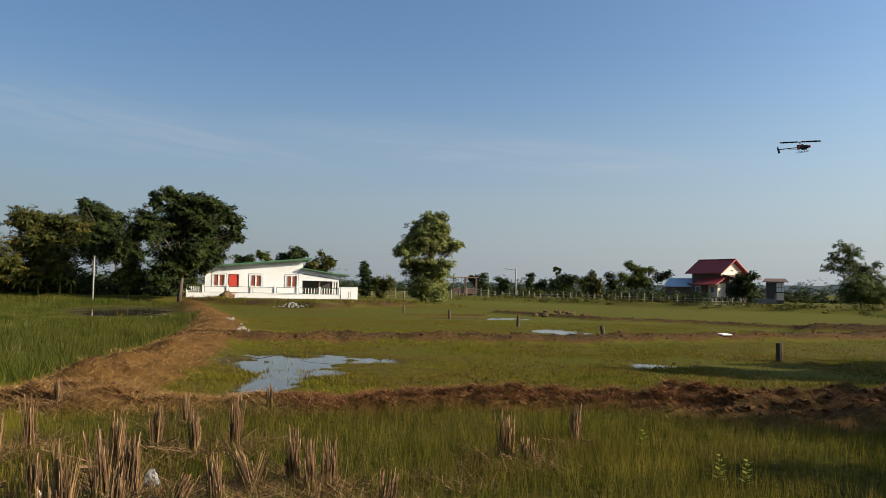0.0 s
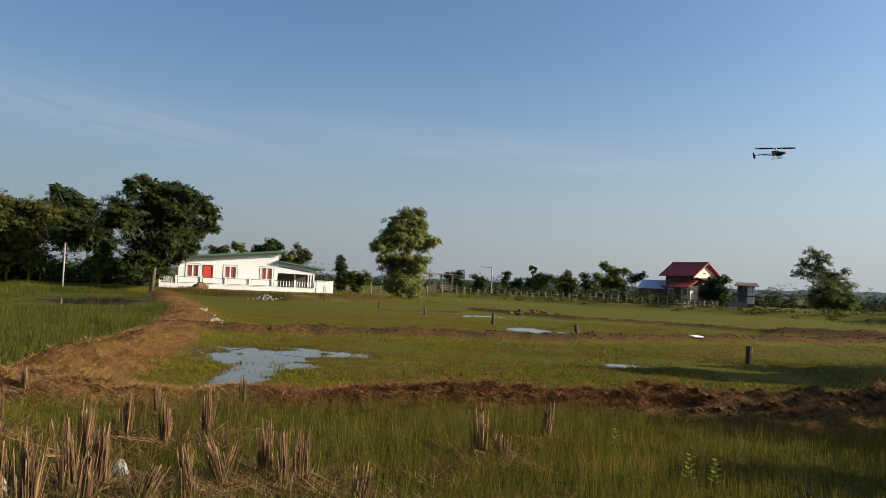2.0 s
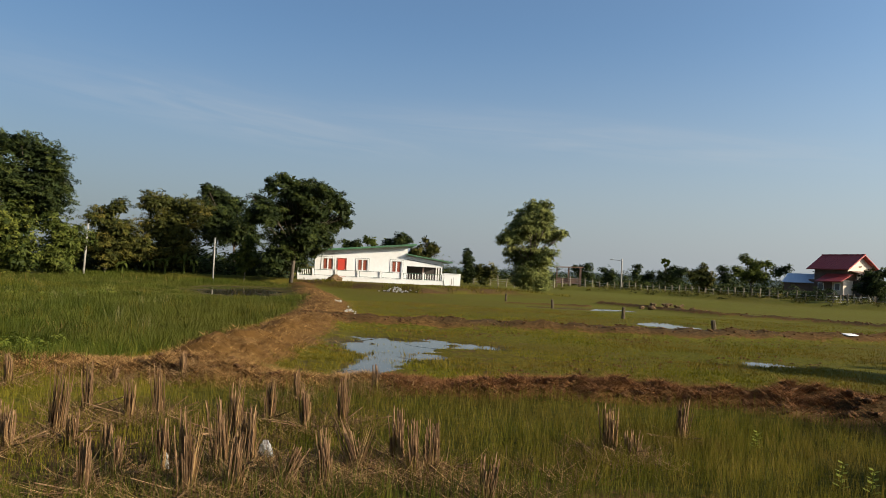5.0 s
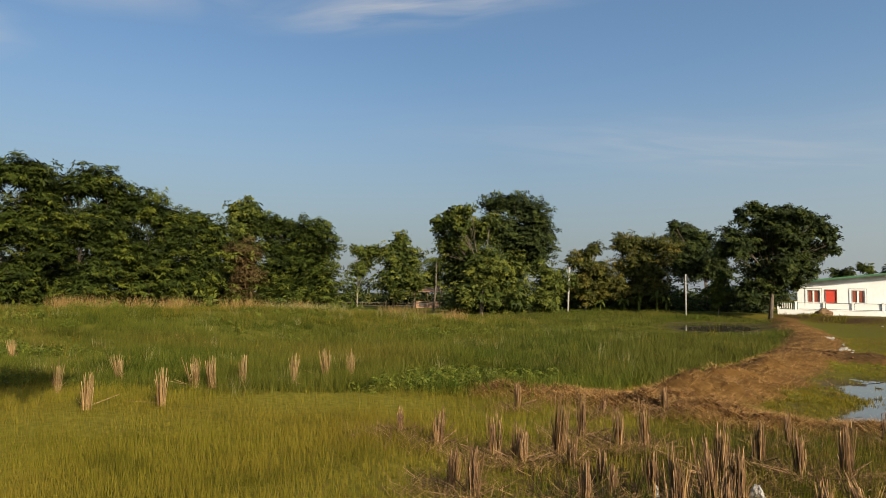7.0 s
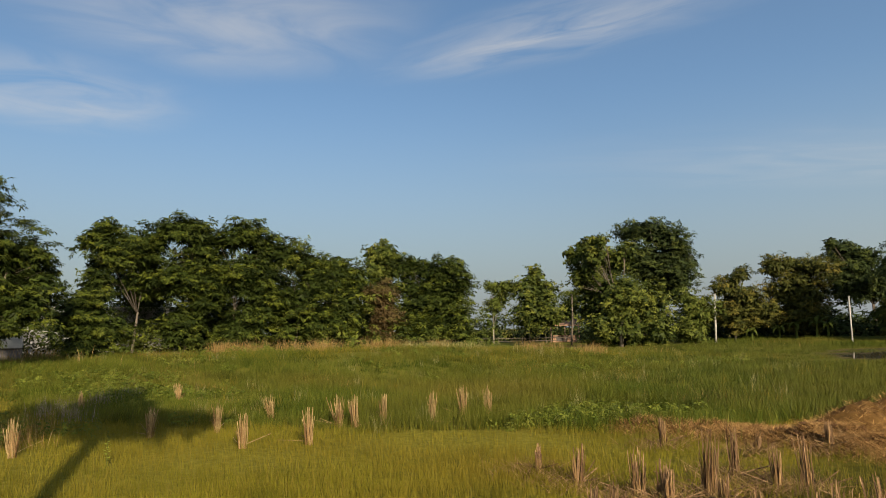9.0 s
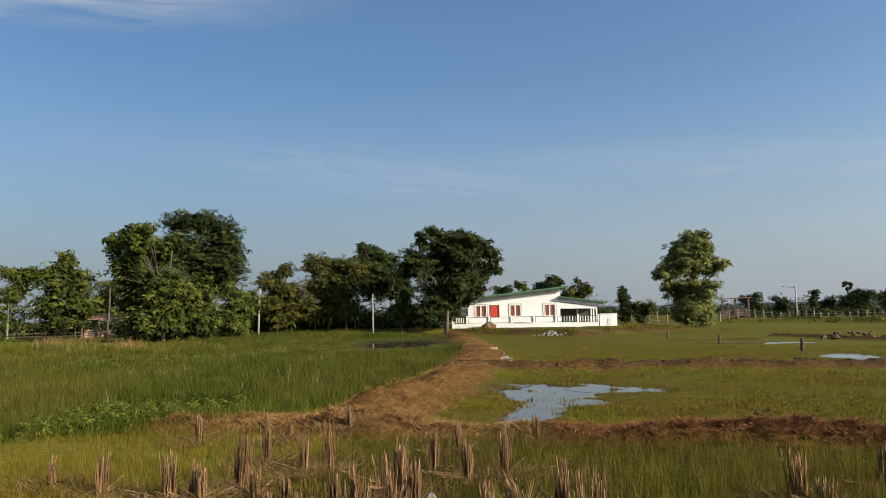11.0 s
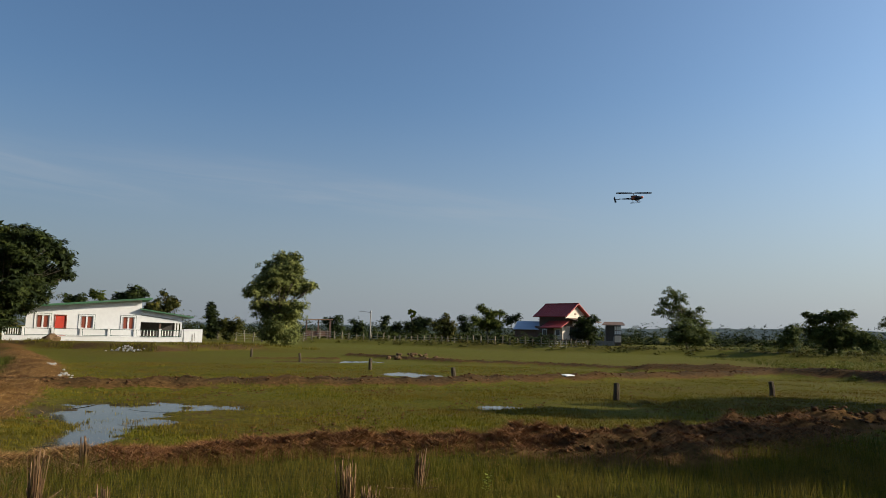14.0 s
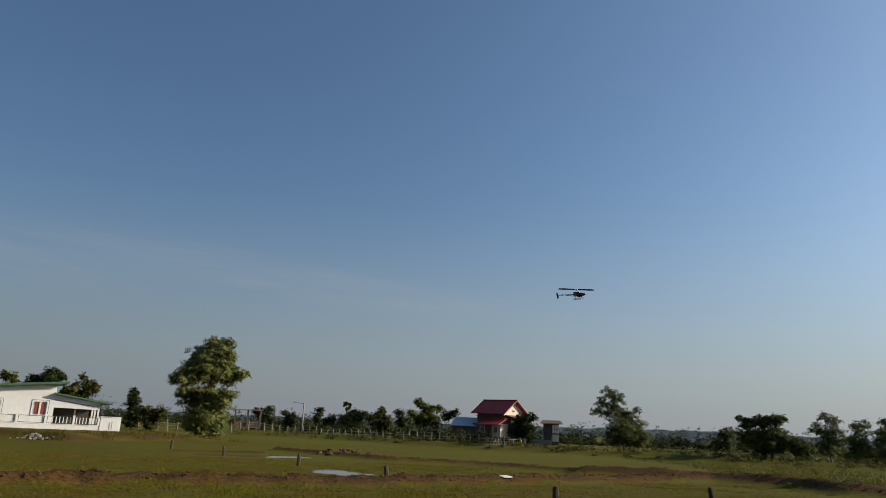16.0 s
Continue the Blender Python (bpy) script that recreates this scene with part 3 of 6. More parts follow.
att.data.foreach_set("value", (0.85 * lush).ravel().astype(np.float32))
att = gme.attributes.new("wet", "FLOAT", "POINT")
att.data.foreach_set("value", np.clip(hollow(GX, GY).ravel() * 22 - 0.1, 0, 1).astype(np.float32))
tagged(new("ground", gme), "rough grassy paddy fields with straw-covered earth banks", "ground", kind="structure")

for k, (cx, cy, rx, ry, depth) in enumerate(HOLLOWS):
    a = np.linspace(0, 2 * math.pi, 29)[:-1]
    q = 1.75
    ring = [(cx + rx * q * math.cos(t), cy + ry * q * math.sin(t), 0) for t in a]
    level = -0.026 + 0.0012 * k if depth < 0.15 else -0.055 + 0.001 * k
    ob = new("puddle", mesh_of("puddle", ring, [tuple(range(28))], WATER))
    ob.location.z = level
    tagged(ob, "shallow muddy puddle lying in the paddy field", "puddle", "puddles in the field", kind="structure")
tagged(ob, "shallow muddy puddle lying in the paddy field")


# ---- leaves ----
# leaf shape: width for length, leaves in a spray, spread of the spray, droop, height of a clump for its width, turn to the side
SPRAY = {
    "feather": (0.27, 6, 1.7, 0.36, 0.36, 0.50),
    "broad": (0.55, 5, 2.6, 0.45, 0.62, 0.75),
    "dark": (0.40, 5, 2.2, 0.30, 0.50, 0.60),
    "mixed": (0.38, 5, 2.4, 0.45, 0.55, 0.70),
    "light": (0.42, 5, 2.4, 0.35, 0.55, 0.70),
    "crisp": (0.36, 5, 2.2, 0.30, 0.50, 0.60),
    "sunny": (0.42, 5, 2.4, 0.40, 0.55, 0.75),
    "dry": (0.30, 5, 2.4, 0.40, 0.55, 0.70),
}


def unit(v):
    return v / np.maximum(np.linalg.norm(v, axis=-1, keepdims=True), 1e-9)


def sprays(r, at, out, tone, style, leaf):
    """Leaves in small fans at the given spots, turned outward. Gives corners by fours and a tone for each."""
    ratio, m, fan, droop, tall, turn = SPRAY[style]
    n = len(at)
    up = unit((0, 0, 1 - 0.5 * turn) + out * turn * 0.75 + r.normal(size=(n, 3)) * 0.30)
    e1 = unit(out - up * (out * up).sum(1, keepdims=True) + r.normal(size=(n, 3)) * 0.15)
    e2 = np.cross(up, e1)
    phi = np.linspace(-fan, fan, m)[None] + r.normal(size=(n, m)) * 0.22
    way = e1[:, None] * np.cos(phi)[..., None] + e2[:, None] * np.sin(phi)[..., None]
    way = unit(way - (0, 0, 1) * (droop * r.uniform(0.3, 1.5, (n, m)))[..., None])
    ln = (leaf * r.uniform(0.65, 1.25, (n, m)))[..., None]
    side = unit(np.cross(up[:, None] + r.normal(size=(n, m, 3)) * 0.25, way)) * ln * ratio * 0.5
    base = at[:, None] + way * ln * 0.12
    v = np.stack([base, base + way * ln * 0.45 + side + up[:, None] * ln * 0.05, base + way * ln, base + way * ln * 0.45 - side + up[:, None] * ln * 0.05], 2)
    t = np.clip(tone[:, None] + r.normal(size=(n, m)) * 0.13, 0, 1)
    return v.reshape(-1, 4, 3), t.ravel()


def leaf_mesh(name, mat, v, t):
    n = len(v)
    me = big_mesh(name, v.reshape(-1, 3), np.arange(n * 4), 4, mat)
    at_ = me.attributes.new("tone", "FLOAT", "POINT")
    at_.data.foreach_set("value", np.repeat(t, 4).astype(np.float32))
    return me


def mounds(name, mat, x, y, wide, high, leaf, n_each, label, category, seed, style="light"):
    """Low leafy plants: sprays over a dome at every spot, all in one mesh."""
    r = np.random.RandomState(seed)
    k = len(x)
    s = r.uniform(0.6, 1.4, k)
    d = r.normal(size=(k, n_each, 3))
    d[..., 2] = np.abs(d[..., 2]) + 0.1
    d = unit(d) * r.uniform(0.45, 1.0, (k, n_each, 1))
    at = np.stack([x, y, land(x, y)], -1)[:, None] + d * (s[:, None, None] * np.array([wide, wide, high]))
    tone = np.clip(r.uniform(0.1, 0.9, k)[:, None] + r.normal(size=(k, n_each)) * 0.15, 0, 1)
    v, t = sprays(r, at.reshape(-1, 3), unit(d.reshape(-1, 3) * (1, 1, 0.4)), tone.ravel(), style, leaf)
    return tagged(new(name, leaf_mesh(name, mat, v, t)), label, category, kind="stuff")


# ---- grass and straw ----
def blades(name, mat, x, y, height, width, lean, label, seed, spread=0.35, z=None, category="grass", flat=False, simple=False, tone=None):
    """Tapered bent blades standing on the land, all in one mesh."""
    r = np.random.RandomState(seed)
    n = len(x)
    z = land(x, y) if z is None else z
    h = height * r.uniform(1 - spread, 1 + spread, n)
    a, b = r.uniform(0, 2 * math.pi, n), r.uniform(0, 2 * math.pi, n)
    w = width * r.uniform(0.7, 1.3, n) / 2
    le = lean * h * (r.uniform(0.90, 0.9995, n) if flat else r.uniform(0.2, 1.0, n))
    cx, sx = np.cos(a) * w, np.sin(a) * w
    dx, dy = np.cos(b) * le, np.sin(b) * le
    tone = r.uniform(0, 1, n) if tone is None else tone
    up = np.sqrt(np.maximum(h * h - le * le, (0.03 * h) ** 2))
    if simple:
        v = np.empty((n, 3, 3))
        v[:, 0] = np.stack([x - cx, y - sx, z - 0.02], -1)
        v[:, 1] = np.stack([x + cx, y + sx, z - 0.02], -1)
        v[:, 2] = np.stack([x + dx, y + dy, z + up], -1)
        me = big_mesh(name, v.reshape(-1, 3), np.arange(n * 3), 3, mat)
        me.attributes.new("tone", "FLOAT", "POINT").data.foreach_set("value", np.repeat(tone, 3).astype(np.float32))
        return tagged(new(name, me), label, category, kind="stuff")
    v = np.empty((n, 5, 3))
    v[:, 0] = np.stack([x - cx, y - sx, z - 0.02], -1)
    v[:, 1] = np.stack([x + cx, y + sx, z - 0.02], -1)
    v[:, 2] = np.stack([x + dx * 0.35 + cx * 0.8, y + dy * 0.35 + sx * 0.8, z + up * 0.55], -1)
    v[:, 3] = np.stack([x + dx * 0.35 - cx * 0.8, y + dy * 0.35 - sx * 0.8, z + up * 0.55], -1)
    v[:, 4] = np.stack([x + dx, y + dy, z + up], -1)
    base = (np.arange(n) * 5)[:, None]
    tri = (base + np.array([[0, 1, 2, 0, 2, 3, 3, 2, 4]])).ravel()
    me = big_mesh(name, v.reshape(-1, 3), tri, 3, mat)
    me.attributes.new("tone", "FLOAT", "POINT").data.foreach_set("value", np.repeat(tone, 5).astype(np.float32))
    return tagged(new(name, me), label, category, kind="stuff")


def scatter(n, x0, x1, y0, y1, seed, keep=None, thin=None):
    """Random spots in a rectangle, thinned with distance from the path, then kept by chance."""
    r = np.random.RandomState(seed)
    x, y = r.uniform(x0, x1, n), r.uniform(y0, y1, n)
    if thin:
        ok = r.uniform(0, 1, n) < (thin[0] / np.maximum(np.hypot(x, y), 2)) ** thin[1]
        x, y = x[ok], y[ok]
        n = len(x)
    ok = r.uniform(0, 1, n) < keep(x, y) if keep else np.ones(n, bool)
    return x[ok], y[ok]


def open_ground(x, y):
    return (1 - bank_mask(x, y)) * np.where(hollow(x, y) < 0.03, 1.0, 0.22)


def left_of_path(x, y):
    """1 on the wet sedge field, 0 on the other fields."""
    cut = np.interp(y, [5.5, 9, 14.2, 20.2, 28.5, 43.5, 54], [-9.0, -6.4, -6.8, -8.0, -10.2, -16, -21])
    return smooth_step(0.5, -0.5, x - cut)


def sedge_field(x, y):
    front = np.interp(x, [-40, -16, -12, -10, -8.5, -6.5], [-3, 1.5, 4.0, 6.0, 7.6, 8.6]) + 0.5 * wobble(x, y, 0.8, 21)
    return smooth_step(-0.6, 0.6, y - front) * np.where(y > 8.2, left_of_path(x, y), 1.0)


d2 = lambda x, y: np.hypot(x, y)
meadow = lambda x, y: (1 - sedge_field(x, y)) * open_ground(x, y) * np.clip((0.55 + 0.5 * wobble(x, y, 1.2, 31)), 0.12, 1) * (1 - 0.5 * smooth_step(5.8, 5.0, y + 0.3 * wobble(x, y, 2.0, 32)) * smooth_step(-4.5, -3.0, x) * smooth_step(3.5, 1.5, x)) * (1 - 0.55 * np.exp(-((x + 3.0) / 2.6) ** 4 - ((y - 5.6) / 2.4) ** 4))
x, y = scatter(880000, -25, 9.5, -2.5, 9.6, 41, meadow, (8.0, 1.4))
wet_side = x + 0.8 * wobble(x, y, 0.8, 74) > -3.4
r_ = np.random.RandomState(143)
cell = np.floor(x * 7 + 1.5 * wobble(x, y, 2.5, 144)).astype(int) * 7919 + np.floor(y * 7 + 1.5 * wobble(x, y, 2.5, 145)).astype(int) * 104729
tuft = np.random.RandomState(146).uniform(0, 1, 4096)[cell % 4096]
blades("meadow_grass", MEADOW, x[~wet_side], y[~wet_side], 0.10 + 0.06 * tuft[~wet_side], 0.0058, 0.42, "short yellow-green grass in the stubble field", 42, simple=True)
blades("meadow_grass", DEEPGRASS, x[wet_side], y[wet_side], 0.11 + 0.11 * tuft[wet_side], 0.0058, 0.45, "short dull green grass in the stubble field", 142, simple=True, tone=np.clip(0.75 * np.random.RandomState(147).uniform(0, 1, 4096)[(cell * 3 + 5) % 4096][wet_side] + r_.normal(0.12, 0.14, wet_side.sum()), 0, 1))
tall = lambda x, y: (1 - sedge_field(x, y)) * open_ground(x, y) * smooth_step(0.15, 0.55, wobble(x, y, 0.9, 33)) * smooth_step(-5, -1, x)
x, y = scatter(70000, -6, 10, 3, 9.4, 43, tall)
blades("tall_meadow_grass", SEDGE, x, y, 0.25, 0.0042, 0.42, "tall thin green grass before the earth bank", 44, simple=True)
sedge = lambda x, y: sedge_field(x, y) * (hollow(x, y) < 0.025) * (1 - smooth_step(-27, -30, x) * (y < 30))
x, y = scatter(76000, -34, -5.5, 0, 54, 45, sedge, (11.0, 1.3))
r_ = np.random.RandomState(72)
tone = 1 + 0.3 * wobble(x, y, 0.55, 71) + 0.30 * wobble(x, y, 2.0, 72) + r_.normal(0, 0.30, len(x))
ok = tone > 0.45
x, y, tone = x[ok], y[ok], np.clip(tone[ok], 0.5, 1.7)
hue = np.clip(0.5 + 0.30 * wobble(x, y, 0.9, 77) + r_.normal(0, 0.34, len(x)), 0, 1)
n_ = r_.randint(13, 28, len(x))
gap = 0.05 + 0.0026 * np.repeat(d2(x, y), n_)
x, y, tone, hue = (np.repeat(q, n_) for q in (x, y, tone, hue))
x, y, hue = x + r_.normal(0, 1, len(x)) * gap, y + r_.normal(0, 1, len(x)) * gap, np.clip(hue + r_.normal(0, 0.1, len(x)), 0, 1)
# the wet field is low towards the pond
near_pond = np.exp(-(((x + 16.0) / 5.0) ** 2 + ((y - 36.0) / 9.0) ** 2) ** 2)
tone = tone * (1 - 0.85 * near_pond)
close = d2(x, y) < 13.5
deep = 0.85 * y + 2.5 * wobble(x, y, 0.5, 75) + 1.5 * wobble(x, y, 2.2, 76) > -x
blades("sedge", SEDGE, x[close], y[close], 0.20 * tone[close], 0.009, 0.6, "green sedge in the wet field", 46, simple=True, tone=hue[close])
for mat_, sel, k in ((SEDGE, ~close & ~deep, 146), (SEDGE_DEEP, ~close & deep, 147)):
    blades("sedge", mat_, x[sel], y[sel], 0.20 * tone[sel], 0.015, 0.7, "green sedge in the wet field", k, simple=True, tone=hue[sel])
x, y = scatter(130000, -26, -6, 1, 12, 47, lambda x, y: sedge_field(x, y) * smooth_step(-0.1, 0.4, wobble(x, y, 0.7, 35)) * (1 - smooth_step(1.5, 4.5, np.abs(y - np.interp(x, [-20, -12, -9], [2, 5, 8])))))
blades("weed_patch", WEED, x, y, 0.22, 0.018, 0.95, "bright green leafy weeds at the field's edge", 48, simple=True)
paddy = lambda x, y: open_ground(x, y) * (1 - left_of_path(x, y)) * np.clip(0.75 + 0.55 * wobble(x, y, 0.8, 37), 0.15, 1)
x, y = scatter(1400000, -9, 26, 10.2, 34, 49, paddy, (10.2, 1.9))
blades("paddy_grass", PADDY, x, y, 0.040 * np.clip(1 + 0.5 * wobble(x, y, 1.3, 73), 0.5, 1.8), 0.009 + 0.0005 * d2(x, y), 0.8, "short green grass in the grazed paddy fields", 50, simple=True)
edge_l = lambda x, y: smooth_step(0.0, 0.5, wobble(x, y, 0.5, 39)) * smooth_step(-20, -24, x)
x, y = scatter(42000, -34, -20, -4, 34, 51, edge_l)
blades("rough_grass", MEADOW, x, y, 0.24, 0.012, 0.7, "rough yellow-green grass below the trees", 52, simple=True)
x, y = scatter(15000, -44, -23, -2, 56, 53, lambda x, y: smooth_step(0.25, 0.6, wobble(x, y, 0.45, 40)) * np.exp(-((np.hypot(x, y) - 33 - np.abs(y) * 0.28) / 4.5) ** 2))
blades("dry_grass", DRYGRASS, x, y, 0.5, 0.014, 0.6, "dry brown grass along the edge of the wood", 54)
x, y = scatter(16000, -33, -20, 12, 36, 55, lambda x, y: smooth_step(0.2, 0.6, wobble(x, y, 0.5, 43)) * np.exp(-((np.hypot(x, y) - 34) / 2.0) ** 2))
blades("pale_grass", PALEGRASS, x, y, 0.42, 0.012, 0.45, "pale seeding grass at the field's edge", 56)
x, y = scatter(30000, -36, -14, 44, 56, 57, lambda x, y: smooth_step(46, 48, y + 0.15 * (x + 20)) * (1 - smooth_step(50, 54, y)) * (x < -22.5))
blades("bank_grass", SEDGE, x, y, 0.36, 0.026, 0.7, "rough grass on the bank before the trees", 58)
x, y = scatter(60000, -22, 2, 43, 60, 87, lambda x, y: 0.5 * smooth_step(-0.2, 0.5, wobble(x, y, 1.1, 88)) * (np.abs((-(x - HOUSE_AT[0]) * HS + (y - HOUSE_AT[1]) * HC) - yard_edge((x - HOUSE_AT[0]) * HC + (y - HOUSE_AT[1]) * HS) - 1.5) < 1.6))
blades("yard_bank_weeds", DEEPGRASS, x, y, 0.22, 0.04, 0.8, "low weeds on the bare bank of the house's yard", 89, simple=True)
# weeds on the far bank
x, y = scatter(5200, 2, 62, 38, 94, 59, lambda x, y: np.exp(-(line_distance(x, y, BANKS[8][0]) / 2.0) ** 2) * np.clip(0.7 + 0.6 * wobble(x, y, 0.7, 60), 0.1, 1))
mounds("far_bank_weeds", LEAF["mixed"], x, y, 0.75, 0.52, 0.20, 9, "dark green bushy weeds along the far bank", "weeds", 60, "mixed")
x, y = scatter(260, 21, 33, 19, 32, 62, lambda x, y: np.exp(-(line_distance(x, y, BANKS[5][0]) / 1.2) ** 2))
mounds("canal_weeds", WEEDLEAF, x, y, 0.40, 0.42, 0.10, 16, "rank green weeds on the canal bank", "weeds", 64)
x, y = scatter(160000, 17, 62, 14, 52, 61, lambda x, y: smooth_step(0.0, 1.0, x - np.interp(y, [14, 22, 28, 44], [27, 24, 22.5, 30])) * np.minimum(1, (28 / d2(x, y)) ** 2))
blades("canal_grass", SEDGE, x, y, 0.17, 0.025, 0.7, "long bright grass beyond the canal bank", 62, simple=True)
# scattered tufts that break the wet field's surface
r_ = np.random.RandomState(81)
tx, ty = scatter(420, -32, -8, 2, 34, 82, lambda x, y: sedge_field(x, y) * (1 - np.exp(-(((x + 16.0) / 5.0) ** 2 + ((y - 36.0) / 9.0) ** 2) ** 2)))
n_ = r_.randint(8, 26, len(tx))
x, y = np.repeat(tx, n_), np.repeat(ty, n_)
x, y = x + r_.normal(0, 0.10, len(x)), y + r_.normal(0, 0.10, len(y))
half_ = r_.uniform(0, 1, len(tx)).repeat(n_) < 0.3
blades("pale_tufts", PALEGRASS, x[half_], y[half_], 0.32, 0.010, 0.45, "pale dry tufts scattered in the wet field", 83, simple=True)
blades("dark_tufts", DEEPGRASS, x[~half_], y[~half_], 0.32, 0.016, 0.6, "dark green tufts scattered in the wet field", 84, simple=True)
# leafy weeds in mounds along the field's front edge and below the wood
edge_w = lambda x, y: sedge_field(x, y) * smooth_step(-0.1, 0.5, wobble(x, y, 0.6, 35)) * (1 - smooth_step(1.5, 4.0, np.abs(y - 1.0 - np.interp(x, [-20, -12, -9], [2, 5, 8]))))
x, y = scatter(2600, -24, -6.5, 2, 12, 96, edge_w)
mounds("weed_mounds", WEEDLEAF, x, y, 0.30, 0.26, 0.075, 15, "bright green leafy weeds in low mounds", "weeds", 97)
x, y = scatter(700, -33, -18, -2, 30, 98, lambda x, y: smooth_step(0.0, 0.5, wobble(x, y, 0.5, 99)) * smooth_step(20, 26, np.hypot(x, y)))
mounds("rough_weeds", WEEDLEAF, x, y, 0.40, 0.28, 0.085, 22, "rough green weeds between field and wood", "weeds", 101)
x, y = scatter(30000, -30, -6, 3, 34, 103, lambda x, y: sedge_field(x, y) * smooth_step(0.45, 0.8, wobble(x, y, 0.7, 104)) * np.minimum(1, 14 / d2(x, y)))
blades("dead_sedge", DRYGRASS, x, y, 0.20, 0.011, 0.7, "patches of dead brown sedge in the wet field", 105, simple=True)
# dry brown clumps at the wood's foot, and tall rank grass in the shade tree's shadow
def clumps(name, mat, spots_, n_each, wide, height, width, lean, label, seed):
    r = np.random.RandomState(seed)
    x, y = (np.repeat([q[k] for q in spots_], n_each) + r.normal(0, wide, n_each * len(spots_)) for k in (0, 1))
    return blades(name, mat, x, y, height, width, lean, label, seed + 1, simple=True)


r_ = np.random.RandomState(110)
foot = [(-math.sin(a) * d, math.cos(a) * d) for a, d in zip(np.radians(r_.uniform(44, 88, 18)), r_.uniform(34.0, 37.0, 18))]
clumps("dry_clumps", DRYGRASS, foot, 150, 0.30, 0.55, 0.018, 0.7, "reddish-brown dry grass clumps at the foot of the wood", 111)
clumps("rank_grass", GREYGRASS, [(-16.4, 1.1), (-16.0, 1.5), (-16.8, 1.4), (-18.1, 2.5), (-17.7, 2.3), (-15.2, 1.6), (-19.5, 3.4)], 55, 0.16, 0.42, 0.008, 0.4, "tall grey-purple seeding grass in the wet field", 113)
clumps("straw_tufts", DRYGRASS, [(-12.0, -0.2), (-12.6, 0.2), (-13.3, 0.0), (-12.2, 0.6), (-14.0, 0.9), (-11.3, -0.5)], 60, 0.16, 0.36, 0.008, 0.5, "pale dry tufts at the field's edge", 115)
r_ = np.random.RandomState(117)
mounds("edge_weeds", WEEDLEAF, -13.6 + r_.normal(0, 0.9, 60), 0.0 + r_.normal(0, 0.6, 60), 0.25, 0.30, 0.05, 20, "rank green weeds at the field's edge", "weeds", 118)
# clods of earth on the banks and in the grazed paddies
def clods(name, x, y, size, label, seed):
    r = np.random.RandomState(seed)
    b_ = bmesh.new()
    bmesh.ops.create_icosphere(b_, subdivisions=1, radius=1)
    base = np.array([v.co[:] for v in b_.verts])
    tri = np.array([[v.index for v in f.verts] for f in b_.faces])
    b_.free()
    n = len(x)
    s = size * r.uniform(0.5, 1.5, n)
    v = base[None] * (1 + 0.35 * r.normal(size=(n, 12, 1))) * s[:, None, None] * np.stack([r.uniform(0.8, 1.6, n), r.uniform(0.8, 1.6, n), r.uniform(0.5, 0.9, n)], -1)[:, None]
    v = v + np.stack([x, y, land(x, y) + 0.15 * s], -1)[:, None]
    corners = (tri.ravel()[None] + 12 * np.arange(n)[:, None]).ravel()
    return tagged(new(name, big_mesh(name, v.reshape(-1, 3), corners, 3, CLOD)), label, "clods", kind="stuff")


x, y = scatter(3200, -6, 16, 10.6, 21, 91, lambda x, y: open_ground(x, y) * (1 - left_of_path(x, y)) * smooth_step(-0.1, 0.6, wobble(x, y, 0.9, 92)))
clods("field_clods", x, y, 0.02, "small dark clods scattered in the grazed paddy", 93)
x, y = scatter(22000, -7.5, 16, 8.6, 13, 194, lambda x, y: np.maximum.reduce([np.exp(-(line_distance(x, y, BANKS[k][0]) / (BANKS[k][1] * 0.95)) ** 4) for k in (0, 1, 2)]) * 0.30)
clods("bank_clods", x, y, 0.030, "rough brown clods of earth on the near bank", 195)
x, y = scatter(110000, -20, 24, 13, 45, 94, lambda x, y: np.maximum.reduce([np.exp(-(line_distance(x, y, BANKS[k][0]) / (BANKS[k][1] * 0.9)) ** 4) for k in (4, 5, 6)]) * 0.36)
clods("bank_clods", x, y, 0.027, "rough brown clods of earth on the far banks", 95)
# straw strewn on the banks
for k, (line, half, height) in enumerate(BANKS[:5]):
    near = (0.7, 0.28, 0.7, 1.0, 0.25)[k]
    xs, ys = [p[0] for p in line], [p[1] for p in line]
    x, y = scatter(int((380000, 130000, 110000, 420000, 160000)[k]), min(xs) - 1, max(xs) + 1, min(ys) - 1, min(max(ys), 40) + 1, 63 + k,
                   lambda x, y: np.exp(-(line_distance(x, y, line) / (half * 1.05)) ** 4) * near, (11, 1.2))
    golden = (x < -2.6 + 0.6 * wobble(x, y, 1.5, 69)) | (k > 2)
    for mat_, sel in ((MULCH, golden), (DARKMULCH, ~golden)):
        if sel.any():
            blades("bank_straw", mat_, x[sel], y[sel], 0.15, 0.011, 1.0, "brown straw and dry clods strewn on an earth bank", 70 + k, category="straw", flat=True, simple=True)

